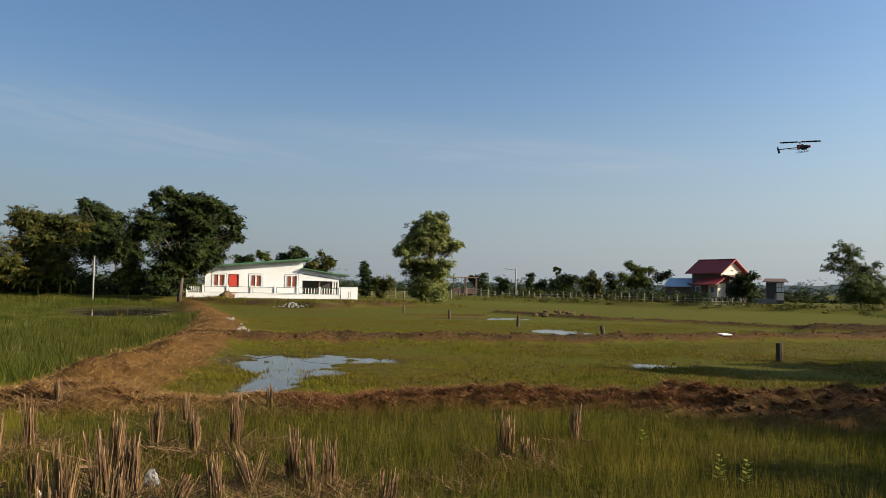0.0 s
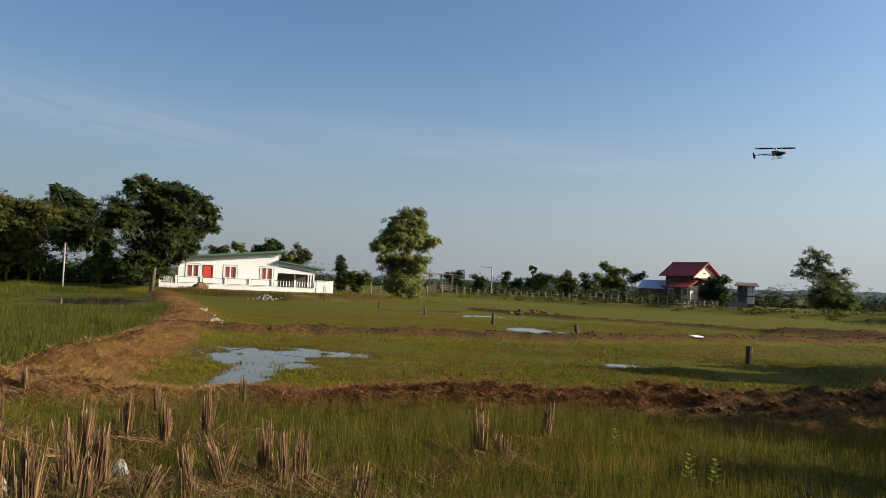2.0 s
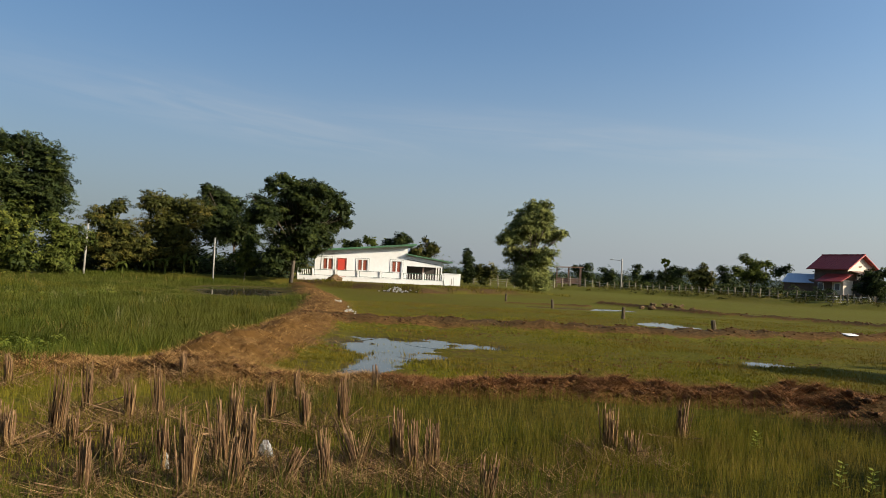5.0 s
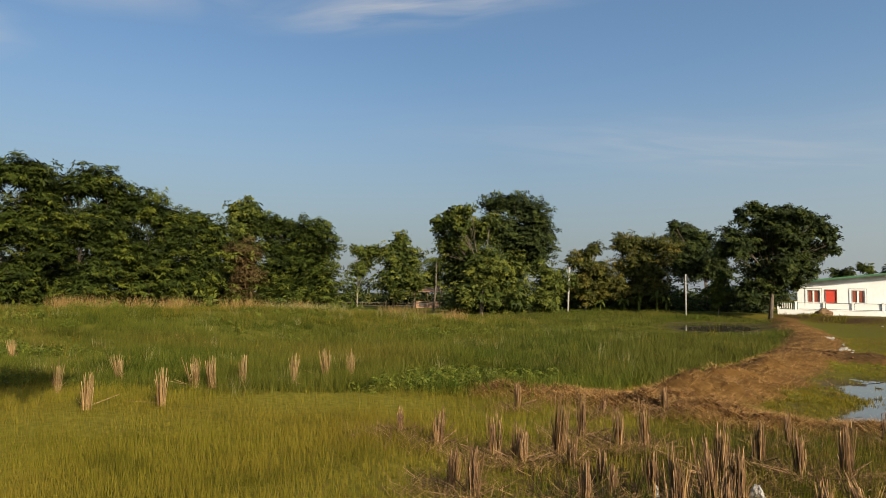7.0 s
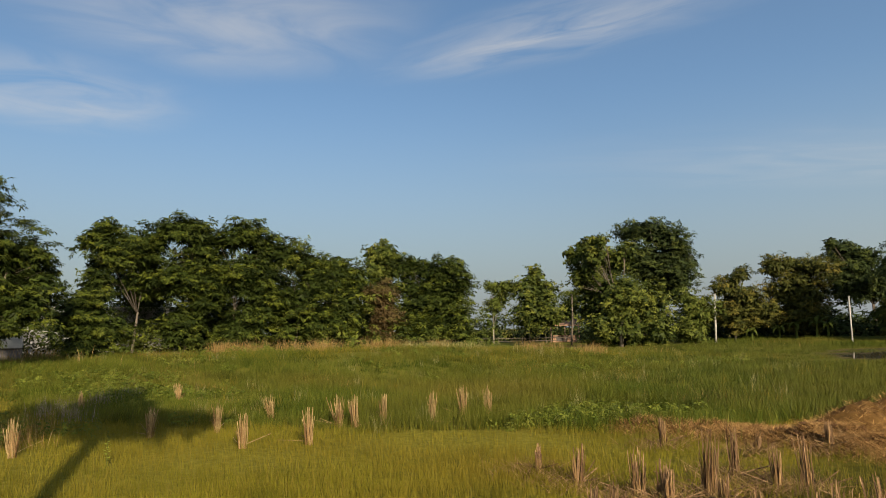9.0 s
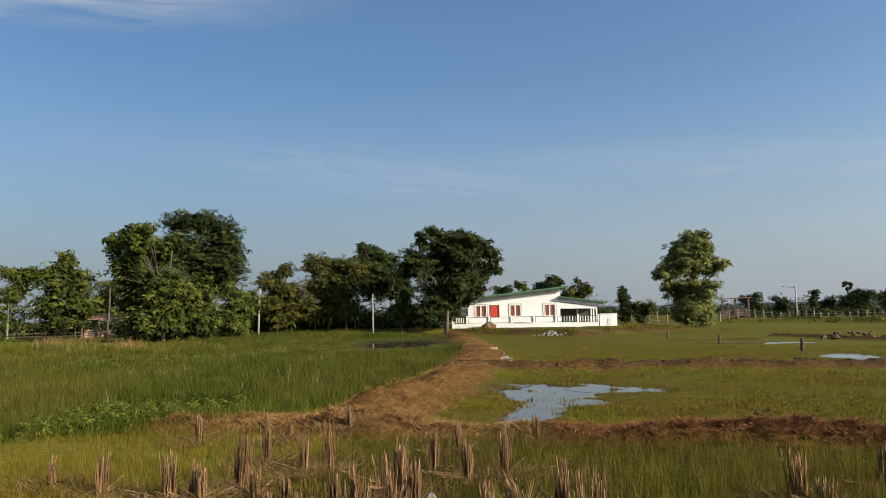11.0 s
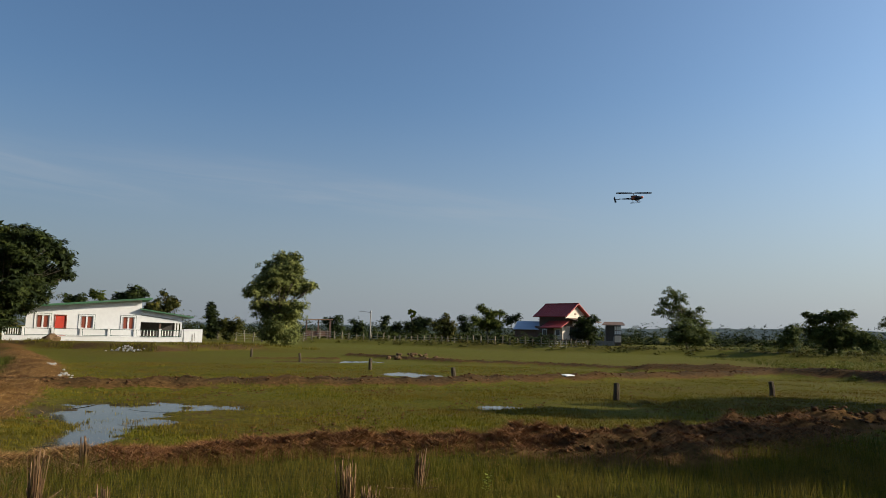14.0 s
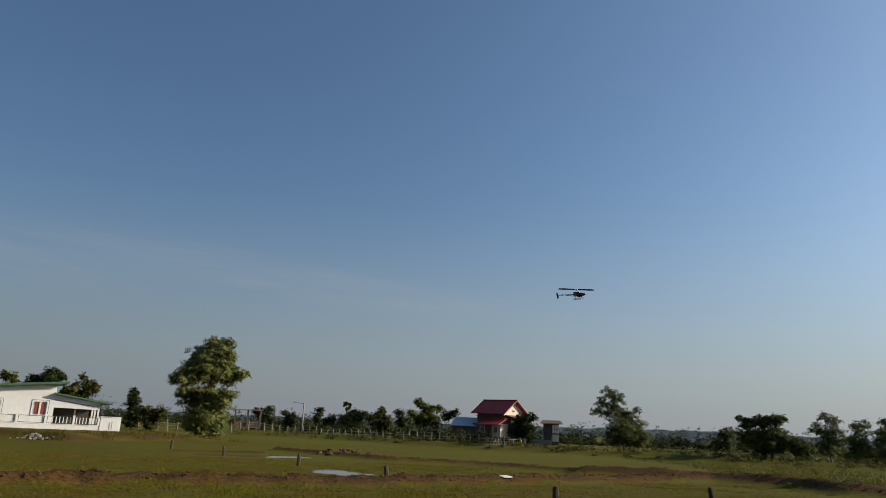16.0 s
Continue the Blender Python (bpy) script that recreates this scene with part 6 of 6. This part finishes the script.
for k in (0.68, 1.03):
    part("shutter_bar", box(k - 0.03, k + 0.03, -0.07, -0.052, 1.9, 3.2), DARKWOOD, tower)
part("shutter_bar", box(0.35, 1.38, -0.07, -0.052, 2.5, 2.57), DARKWOOD, tower)
part("lower_panel", box(0.35, 1.38, -0.05, -0.004, 0.6, 1.7), CREAM, tower)
part("block_roof", prism([(-1.7, -0.5, 3.35), (2.0, -0.5, 3.35), (1.7, 1.3, 3.85), (-1.2, 1.3, 3.85)], along=(0, 0, 0.1)), DARKWOOD, tower)
low_wall = oriented("yard_wall", 47.8, 108.4, -LOOK, "low white wall beside the red-roofed house", "wall")
part("wall_face", box(-1.6, 3.0, 0, 0.15, -0.1, 0.8, 0.01), WALLGREY, low_wall)
for k in (-1.5, 0.0, 1.5, 2.9):
    part("pier", box(k - 0.1, k + 0.1, -0.05, 0.2, -0.1, 1.5, 0.01), WALLGREY, low_wall)

# open hut with rusty roof by the road
hut = oriented("open_hut", 3.0, 98.0, 0.0, "open hut with flat rusty roof beside the road", "hut")
part("hut_roof", prism([(-1.9, -0.6, 2.9), (1.9, -0.6, 3.0), (1.9, -0.6, 3.1), (-1.9, -0.6, 3.0)], along=(0, 3.0, 0)), RUST, hut)
for x in (-1.6, 0.0, 1.6):
    for y in (-0.3, 2.1):
        part("hut_post", box(x - 0.07, x + 0.07, y - 0.07, y + 0.07, -0.2, 2.95), DARKWOOD, hut)
part("hut_floor", box(-1.7, 1.7, -0.4, 2.2, 0.75, 0.87), DARKWOOD, hut)
part("hut_rail", box(-1.7, 1.7, -0.36, -0.3, 1.3, 1.38), DARKWOOD, hut)
part("hut_back", box(-1.7, 1.7, 2.15, 2.2, 0.8, 1.5), DARKWOOD, hut)

# long wall behind the wood
wood_wall = oriented("compound_wall", -44.5, 1.0, radians(88), "grey-white compound wall behind the trees", "wall")
part("wall_face", box(-9, 10, 0, 0.2, -0.3, 2.5, 0.01), WALLGREY, wood_wall)
part("coping", box(-9.05, 10.05, -0.05, 0.25, 2.5, 2.58, 0.01), CONCRETE, wood_wall)
shelter = oriented("white_building", -35.8, -0.6, radians(92), "low white building behind the forked tree", "building")
part("wall_face", box(-2.6, 2.4, 0, 3, 0.45, 1.85, 0.02), WALLGREY, shelter)
part("plinth", box(-2.6, 2.4, 0.1, 3, -0.2, 0.45), DARKVOID, shelter)
part("roof_slab", box(-2.8, 2.6, -0.3, 3.2, 1.85, 1.95, 0.01), CONCRETE, shelter)
stall = oriented("rusty_hut", -53.6, 50.6, radians(48), "small open hut with rusty walls and roof among trees", "hut")
part("hut_wall", box(-1.2, 1.2, 0, 2.5, 0.0, 0.7), RUST, stall)
# flat dark panel on the wall in place of a shaded opening
part("hut_front", box(-0.9, 0.2, -0.05, -0.004, 0.1, 0.6), DARKVOID, stall)
part("hut_roof", prism([(-1.6, -0.8, 1.65), (1.6, -0.8, 1.65), (1.6, 1.6, 2.3), (-1.6, 1.6, 2.3)], along=(0, 0, 0.08)), RUST, stall)
for k in (-1.4, 0, 1.4):
    part("hut_post", box(k - 0.05, k + 0.05, -0.6, -0.5, -0.2, 1.8), DARKWOOD, stall)

# fan palm on the horizon
palm = new("fan_palm")
palm.location = (36.5, 227, 0)
tagged(palm, "tall distant sugar palm with round crown", "tree")
part("trunk", tube([(0, 0, -0.3), (0.1, 0, 4), (0.0, 0, 7.0)], [0.35, 0.28, 0.25], 7), BARK, palm, smooth=True)
bm = bmesh.new()
rnd = random.Random(9)
for k in range(60):
    d = Vector((rnd.gauss(0, 1), rnd.gauss(0, 1), rnd.gauss(0.15, 0.9))).normalized()
    s = d.cross(Vector((0.2, 0.9, 0.3))).normalized()
    e = Vector((0, 0, 7.6)) + d * 0.5
    tip = Vector((0, 0, 7.6)) + d * rnd.uniform(1.3, 1.8)
    bm.faces.new([bm.verts.new(v) for v in (e, (e + tip) / 2 + s * 0.4, tip, (e + tip) / 2 - s * 0.4)])
part("crown", bm, FROND, palm)

# coconut palm between the trees
coco = new("coconut_palm")
coco.location = (-44.6, 42.8, float(land(-44.6, 42.8)))
tagged(coco, "pale coconut palm with long drooping fronds among the trees", "tree")
part("trunk", tube([(0, 0, -0.2), (0.15, 0.1, 2.2), (0.1, 0.2, 4.4)], [0.10, 0.08, 0.07], 8), BARK, coco, smooth=True)
rnd = random.Random(19)
for k in range(13):
    a, rise = k * 2.4, rnd.uniform(0.5, 1.5)
    d, side_ = Vector((math.cos(a), math.sin(a), 0)), Vector((-math.sin(a), math.cos(a), 0))
    ln = rnd.uniform(1.9, 2.6)
    spine = [Vector((0.1, 0.2, 4.3)) + d * (ln * 0.75 * q) + Vector((0, 0, ln * (rise * q - (rise + 0.35) * q * q))) for q in (i / 12 for i in range(13))]
    frond = part("frond", tube(spine, [0.02 - 0.0013 * i for i in range(13)], 4), FROND, coco)
    bm = bmesh.new()
    for i in range(2, 13):
        for w in (1, -1):
            p, l_ = spine[i], 0.55 * math.sin(math.pi * (0.15 + 0.8 * i / 13))
            tip = p + side_ * w * l_ * 0.6 + d * l_ * 0.3 - Vector((0, 0, l_ * 0.75))
            mid_ = (p + tip) / 2 + Vector((0, 0, 0.04))
            bm.faces.new([bm.verts.new(v) for v in (p, mid_ + d * 0.035, tip, mid_ - d * 0.035)])
    part("leaflets", bm, FROND, frond)

# bananas before the wood by the pole
def banana(x, y, h, seed):
    r = random.Random(seed)
    root = new("banana_plant")
    root.location = (x, y, float(land(x, y)))
    tagged(root, "banana plant with long arching green leaves", "plant", "banana plants by the pole")
    part("stem", tube([(0, 0, -0.1), (0, 0, h * 0.55)], [0.12, 0.07], 7), FROND, root)
    for k in range(8):
        a = k * 2.4 + r.uniform(-0.3, 0.3)
        d = Vector((math.cos(a), math.sin(a), 0))
        s = Vector((-math.sin(a), math.cos(a), 0))
        bm = bmesh.new()
        lift = r.uniform(0.6, 1.25)
        rows = []
        for i in range(7):
            q = i / 6
            p = Vector((0, 0, h * 0.5)) + d * (q * h * 0.55) + Vector((0, 0, h * (lift * q - (lift - 0.35 + 0.22 * (k % 3)) * q * q)))
            w = 0.11 * math.sin(math.pi * (0.08 + 0.9 * q)) + 0.01
            rows.append([bm.verts.new(p - s * w - Vector((0, 0, w * 0.35))), bm.verts.new(p), bm.verts.new(p + s * w - Vector((0, 0, w * 0.35)))])
        for a_, b_ in zip(rows, rows[1:]):
            bm.faces.new((a_[0], a_[1], b_[1], b_[0]))
            bm.faces.new((a_[1], a_[2], b_[2], b_[1]))
        part("leaf", bm, FROND, root, smooth=True)


for k, (x, y, h) in enumerate([(-31.6, 52.6, 1.9), (-30.7, 53.4, 2.1), (-29.4, 54.0, 2.3), (-28.7, 54.3, 2.0), (-33.2, 51.4, 1.6)]):
    banana(x, y, h * 0.8, 20 + k)

# ---- stubble in the near field ----
STUBS_MID = [(-6.11, 5.18, 0.32), (-5.37, 5.05, 0.42), (-4.18, 4.06, 0.36), (-3.78, 3.88, 0.44), (-4.61, 5.09, 0.47), (-4.37, 5.14, 0.40), (-4.26, 5.08, 0.33), (-6.37, 7.59, 0.37),
             (-4.28, 5.67, 0.63), (-4.67, 6.65, 0.53), (-5.25, 7.93, 0.27), (-4.03, 6.39, 0.43), (-3.87, 6.63, 0.57), (-4.62, 8.47, 0.35), (-3.04, 4.30, 0.40), (-3.04, 4.64, 0.30)]
STUBS_NEAR = [(-2.39, 4.43, 0.60), (-2.78, 5.98, 0.56), (-2.39, 4.95, 0.56), (-2.12, 4.56, 0.41), (-2.29, 5.21, 0.47), (-2.79, 6.87, 0.42), (-2.88, 7.92, 0.40), (-2.33, 6.62, 0.42),
              (-1.87, 4.83, 0.31), (-2.02, 6.86, 0.53), (-1.45, 5.32, 0.45), (-1.57, 4.90, 0.44), (-1.21, 5.67, 0.45), (-1.03, 5.39, 0.44), (-0.91, 5.56, 0.41), (-2.15, 8.74, 0.34),
              (-0.41, 4.82, 0.36), (0.56, 6.53, 0.50), (0.74, 6.36, 0.27), (1.33, 7.33, 0.46), (-2.88, 4.99, 0.39), (-2.42, 5.30, 0.44), (-3.45, 5.15, 0.30), (-3.9, 5.35, 0.33)]
LEANING = {10: 0.3, 16: 0.0, 24: 0.38, 26: -0.36, 2: 0.15, 3: 0.12, 18: -0.12}
STUBS_LEFT = [(-17.3, 1.93), (-12.16, 2.31), (-17.6, 4.05), (-10.03, 3.12), (-12.05, 3.35), (-12.88, 4.58), (-9.78, 4.01), (-11.27, 5.19), (-11.08, 5.4), (-10.73, 5.78), (-10.47, 6.58), (-11.09, 7.68), (-10.76, 8.03), (-11.39, 0.39)]


STALKS, STALKS_PALE = [], []
for k in range(8):
    r = random.Random(900 + k)
    w, q = 0.0048 * r.uniform(0.5, 1.4), r.uniform(-0.02, 0.03)
    b_ = tube([(0, 0, -0.06), (q * 0.3, r.uniform(-0.02, 0.02), 0.45), (q, r.uniform(-0.03, 0.03), 1.0)], [w * 1.1, w, w * 0.75], 4)
    me = bpy.data.meshes.new("stalk")
    b_.to_mesh(me)
    b_.free()
    me.materials.append(STALK)
    STALKS.append(me)
    me = me.copy()
    me.materials[0] = PALESTALK
    STALKS_PALE.append(me)


HUSKS = []
for k in range(5):
    r = random.Random(950 + k)
    b_ = bmesh.new()
    for i in range(54):
        a, rad, ln = r.uniform(0, 6.3), 0.058 * math.sqrt(r.random()), r.uniform(0.35, 1.0)
        turn, droop = a + r.uniform(-0.8, 0.8), r.choice((0.0, 0.03, 0.05, 0.1, 0.4))
        side_ = Vector((-math.sin(turn), math.cos(turn), 0)) * r.uniform(0.004, 0.009)
        rows_ = []
        for j in range(5):
            q = j / 4
            p_ = Vector((math.cos(a) * rad, math.sin(a) * rad, -0.04)) + Vector((math.cos(turn), math.sin(turn), 0)) * (droop * 0.4 * q * q * ln) + Vector((0, 0, ln * (q - 0.9 * droop * q ** 3)))
            rows_.append((b_.verts.new(p_ - side_ * (1 - 0.8 * q)), b_.verts.new(p_ + side_ * (1 - 0.8 * q))))
        for u_, v_ in zip(rows_, rows_[1:]):
            b_.faces.new((u_[0], u_[1], v_[1], v_[0]))
    me = bpy.data.meshes.new("dry_leaves")
    b_.to_mesh(me)
    b_.free()
    me.materials.append(STRAW)
    HUSKS.append(me)


def stub(x, y, h, seed, kit=STALKS, fan=0.02, lean=0.0):
    """A cut clump: dry stalks standing close together, some broken over."""
    r = random.Random(seed)
    root = new("stubble_clump")
    root.location = (x, y, float(land(x, y)))
    tagged(root, "dry pale brown clump of cut stalks", "stubble", "cut clumps in the near field")
    tilt_x, tilt_y = r.gauss(0, 0.05), lean + r.gauss(0, 0.05)
    wide = 0.020 + 0.060 * h + r.uniform(-0.010, 0.014)
    for k in range(r.randint(32, 44)):
        a, q = r.uniform(0, 6.3), wide * math.sqrt(r.random())
        ob = new("stalk", kit[r.randrange(8)])
        ob.parent = root
        ob.location = (math.cos(a) * q * 1.15, math.sin(a) * q * 0.85, 0)
        out = r.gauss(fan * 0.5, 0.022 + fan)
        ob.rotation_euler = (tilt_x - math.sin(a) * out, tilt_y + math.cos(a) * out, 0)
        ob.scale = (0.85, 0.85, h * (r.uniform(0.70, 1.05) if r.random() < 0.6 else r.uniform(0.3, 0.8)))
    ob = new("dry_leaves", HUSKS[seed % 5])
    ob.parent = root
    ob.rotation_euler = (tilt_x, tilt_y, r.uniform(0, 6.3))
    ob.scale = (wide / 0.05, wide / 0.05, h * 0.95)
    for k in range(r.randint(6, 11) if kit is STALKS else 2):
        a = r.uniform(0, 6.3)
        ob = new("fallen_stalk", kit[r.randrange(8)])
        ob.parent = root
        ob.location = (math.cos(a) * wide, math.sin(a) * wide, r.uniform(0.02, 0.06))
        ob.rotation_euler = (0, radians(r.uniform(68, 92)), a)
        ob.scale = (1, 1, h * r.uniform(0.4, 0.95))


for k, (x, y, h) in enumerate(STUBS_MID + STUBS_NEAR):
    stub(x, y, h, 300 + k, lean=LEANING.get(k, 0.0))
for k, (x, y) in enumerate(STUBS_LEFT):
    stub(x, y, 0.45 + 0.10 * math.sin(k * 12.7), 400 + k, STALKS_PALE, 0.07, lean=0.12 * math.sin(k * 5.1))
rr = np.random.RandomState(77)
sx = np.array([s[0] for s in STUBS_MID + STUBS_NEAR])
sy = np.array([s[1] for s in STUBS_MID + STUBS_NEAR])
pick = rr.randint(0, len(sx) - 5, 14000)
x, y = sx[pick] + rr.normal(0, 0.20, 14000), sy[pick] + rr.normal(0, 0.22, 14000) - 0.08
for k, (u_, v_) in enumerate([(0.03, 5.70), (-0.20, 5.88), (0.20, 5.55), (-0.35, 5.05), (-0.75, 5.0), (-1.2, 4.95), (-0.05, 5.1), (1.4, 7.2)]):
    fan_ = np.arange(k * 70, k * 70 + 70)
    x[fan_], y[fan_] = u_ + rr.normal(0, 0.10, 70), v_ + rr.normal(0, 0.07, 70)
blades("straw_litter", STRAW, x, y, 0.21, 0.009, 1.0, "fallen dry straw lying between the clumps", 78, z=land(x, y) + rr.uniform(0.01, 0.07, 14000), category="straw", spread=0.6, flat=True, simple=True)

# litter
def bag(x, y, h, seed, label):
    r = random.Random(seed)
    bm = lumpy(0.5, seed, 1.0, 3)
    for v in bm.verts:
        k = max(0.0, v.co.z + 0.5)
        pinch = 1 - 0.55 * min(1, k) ** 0.8
        v.co.x *= pinch * (1 + 0.25 * noise.noise(v.co * 9 + Vector((seed, 0, 0))))
        v.co.y *= pinch * 0.6
        v.co *= h
    ob = part("plastic_bag", bm, PLASTIC, None)
    ob.location = (x, y, float(land(x, y)) + 0.42 * h)
    tagged(ob, label, "bag")


bag(-2.27, 5.50, 0.18, 3, "crumpled white plastic bag among the stubble")
bag(-2.86, 4.98, 0.13, 4, "torn white plastic bag lying on straw")
sheet = part("white_board", box(-0.22, 0.22, -0.13, 0.13, 0, 0.03, 0.008), WHITE)
sheet.matrix_world = Matrix.Translation((9.1, 22.95, float(land(9.1, 22.95)) + 0.05)) @ Matrix.Rotation(0.5, 4, "Z") @ Matrix.Rotation(0.12, 4, "X")
tagged(sheet, "flat white board lying on the earth bank", "board")

# leafy weed in the near grass
for k, (x, y, h) in enumerate([(2.25, 5.88, 0.26), (2.44, 5.80, 0.24), (1.95, 7.05, 0.20), (-9.9, 1.35, 0.30)]):
    root = new("leafy_weed")
    root.location = (x, y, float(land(x, y)))
    tagged(root, "small leafy weed with pale green leaves", "weed", "weeds in the grass")
    r = random.Random(50 + k)
    part("stem", tube([(0, 0, -0.03), (0.02, 0, h)], [0.006, 0.003], 5), FROND, root)
    for i in range(15):
        a, q = i * 2.4, 0.25 + 0.75 * i / 14
        d = Vector((math.cos(a), math.sin(a), 0.35))
        s = Vector((-math.sin(a), math.cos(a), 0)) * 0.02
        e = Vector((0.02 * q, 0, h * q))
        ln = 0.075 * (1.1 - 0.5 * q)
        bm = bmesh.new()
        v = [bm.verts.new(c) for c in (e, e + d * ln * 0.5 + s, e + d * ln, e + d * ln * 0.5 - s)]
        bm.faces.new(v)
        part("leaf", bm, PALEWEED, root)

# ---- model helicopter in the air ----
heli = new("model_helicopter")
ahead = Vector((0.432, -0.2, 0.045)).normalized()
left = Vector((0, 0, 1)).cross(ahead).normalized()
over = ahead.cross(left)
heli.matrix_world = Matrix.Translation((6.17, 12.23, 4.17)) @ Matrix((ahead, left, over)).transposed().to_4x4() @ Matrix.Scale(0.92, 4)
tagged(heli, "small black radio-controlled helicopter flying with red canopy trim", "toy helicopter")
bm = bmesh.new()
bmesh.ops.create_uvsphere(bm, u_segments=14, v_segments=9, radius=1)
for v in bm.verts:
    v.co = Vector((0.075 + v.co.x * 0.105, v.co.y * 0.036, -0.008 + v.co.z * (0.042 - 0.014 * v.co.x)))
part("canopy", bm, BLACK, heli, smooth=True)
bm = bmesh.new()
bmesh.ops.create_uvsphere(bm, u_segments=12, v_segments=7, radius=1)
for v in bm.verts:
    v.co = Vector((0.15 + v.co.x * 0.038, v.co.y * 0.026, -0.006 + v.co.z * 0.027))
part("nose_trim", bm, ORANGE, heli, "orange-red nose", smooth=True)
part("main_frame", box(-0.06, 0.07, -0.02, 0.02, -0.04, 0.05, 0.006), BLACK, heli)
part("tail_boom", tube([(-0.04, 0, 0.0), (-0.38, 0, 0.012)], [0.009, 0.007], 8), BLACK, heli)
part("tail_fin", prism([(-0.35, 0, -0.05), (-0.39, 0, -0.055), (-0.405, 0, 0.05), (-0.375, 0, 0.055)], along=(0, 0.003, 0)), BLACK, heli)
tr = part("tail_rotor", tube([(-0.38, 0.02, -0.06), (-0.385, 0.02, 0.075)], [0.008, 0.008], 5), BLACK, heli)
part("mast", tube([(0, 0, 0.04), (0, 0, 0.10)], [0.006, 0.006], 7), METAL, heli)
hub = part("rotor_head", box(-0.03, 0.03, -0.012, 0.012, 0.092, 0.108, 0.004), METAL, heli)
part("linkage", box(-0.012, 0.012, -0.03, 0.03, 0.07, 0.085, 0.003), METAL, heli)
for side_ in (1, -1):
    d = Vector((-0.62 * side_, 0.25 * side_, 0.12 * side_)).normalized()
    w = d.cross(Vector((0.3, 0.9, 0.4))).normalized() * 0.015
    c = Vector((0, 0, 0.10))
    blade = part("rotor_blade", prism([c + d * 0.03 - w * 0.7, c + d * 0.31 - w, c + d * 0.31 + w, c + d * 0.03 + w * 0.7], along=(0, 0, 0.004)), BLACK, hub)
    part("blade_tip", prism([c + d * 0.312 - w, c + d * 0.37 - w * 0.8, c + d * 0.38 + w * 0.6, c + d * 0.312 + w], along=(0, 0, 0.004)), PLASTIC, blade, "white blade tip")
    part("side_plate", box(-0.055, 0.06, 0.021 * side_ - 0.0015, 0.021 * side_ + 0.0015, -0.03, 0.03, 0.001), ORANGE, heli, "orange-red side plate")
    part("boom_stay", tube([(-0.05, 0.018 * side_, -0.03), (-0.25, 0.004 * side_, 0.004)], [0.003, 0.003], 5), BLACK, heli)
part("battery", box(0.02, 0.11, -0.016, 0.016, -0.062, -0.042, 0.004), PLASTIC, heli, "pale battery pack")
part("stabiliser", prism([(-0.27, -0.05, 0.008), (-0.30, -0.055, 0.008), (-0.30, 0.055, 0.008), (-0.27, 0.05, 0.008)], along=(0, 0, 0.003)), BLACK, heli)
for s in (0.05, -0.05):
    skid = part("skid", tube([(0.13, s, -0.085), (0.10, s, -0.095), (-0.08, s, -0.095)], [0.004] * 3, 5), METAL, heli)
    for q in (0.06, -0.03):
        part("skid_strut", tube([(q, s, -0.095), (q, s * 0.3, -0.035)], [0.0035, 0.0035], 5), METAL, skid)
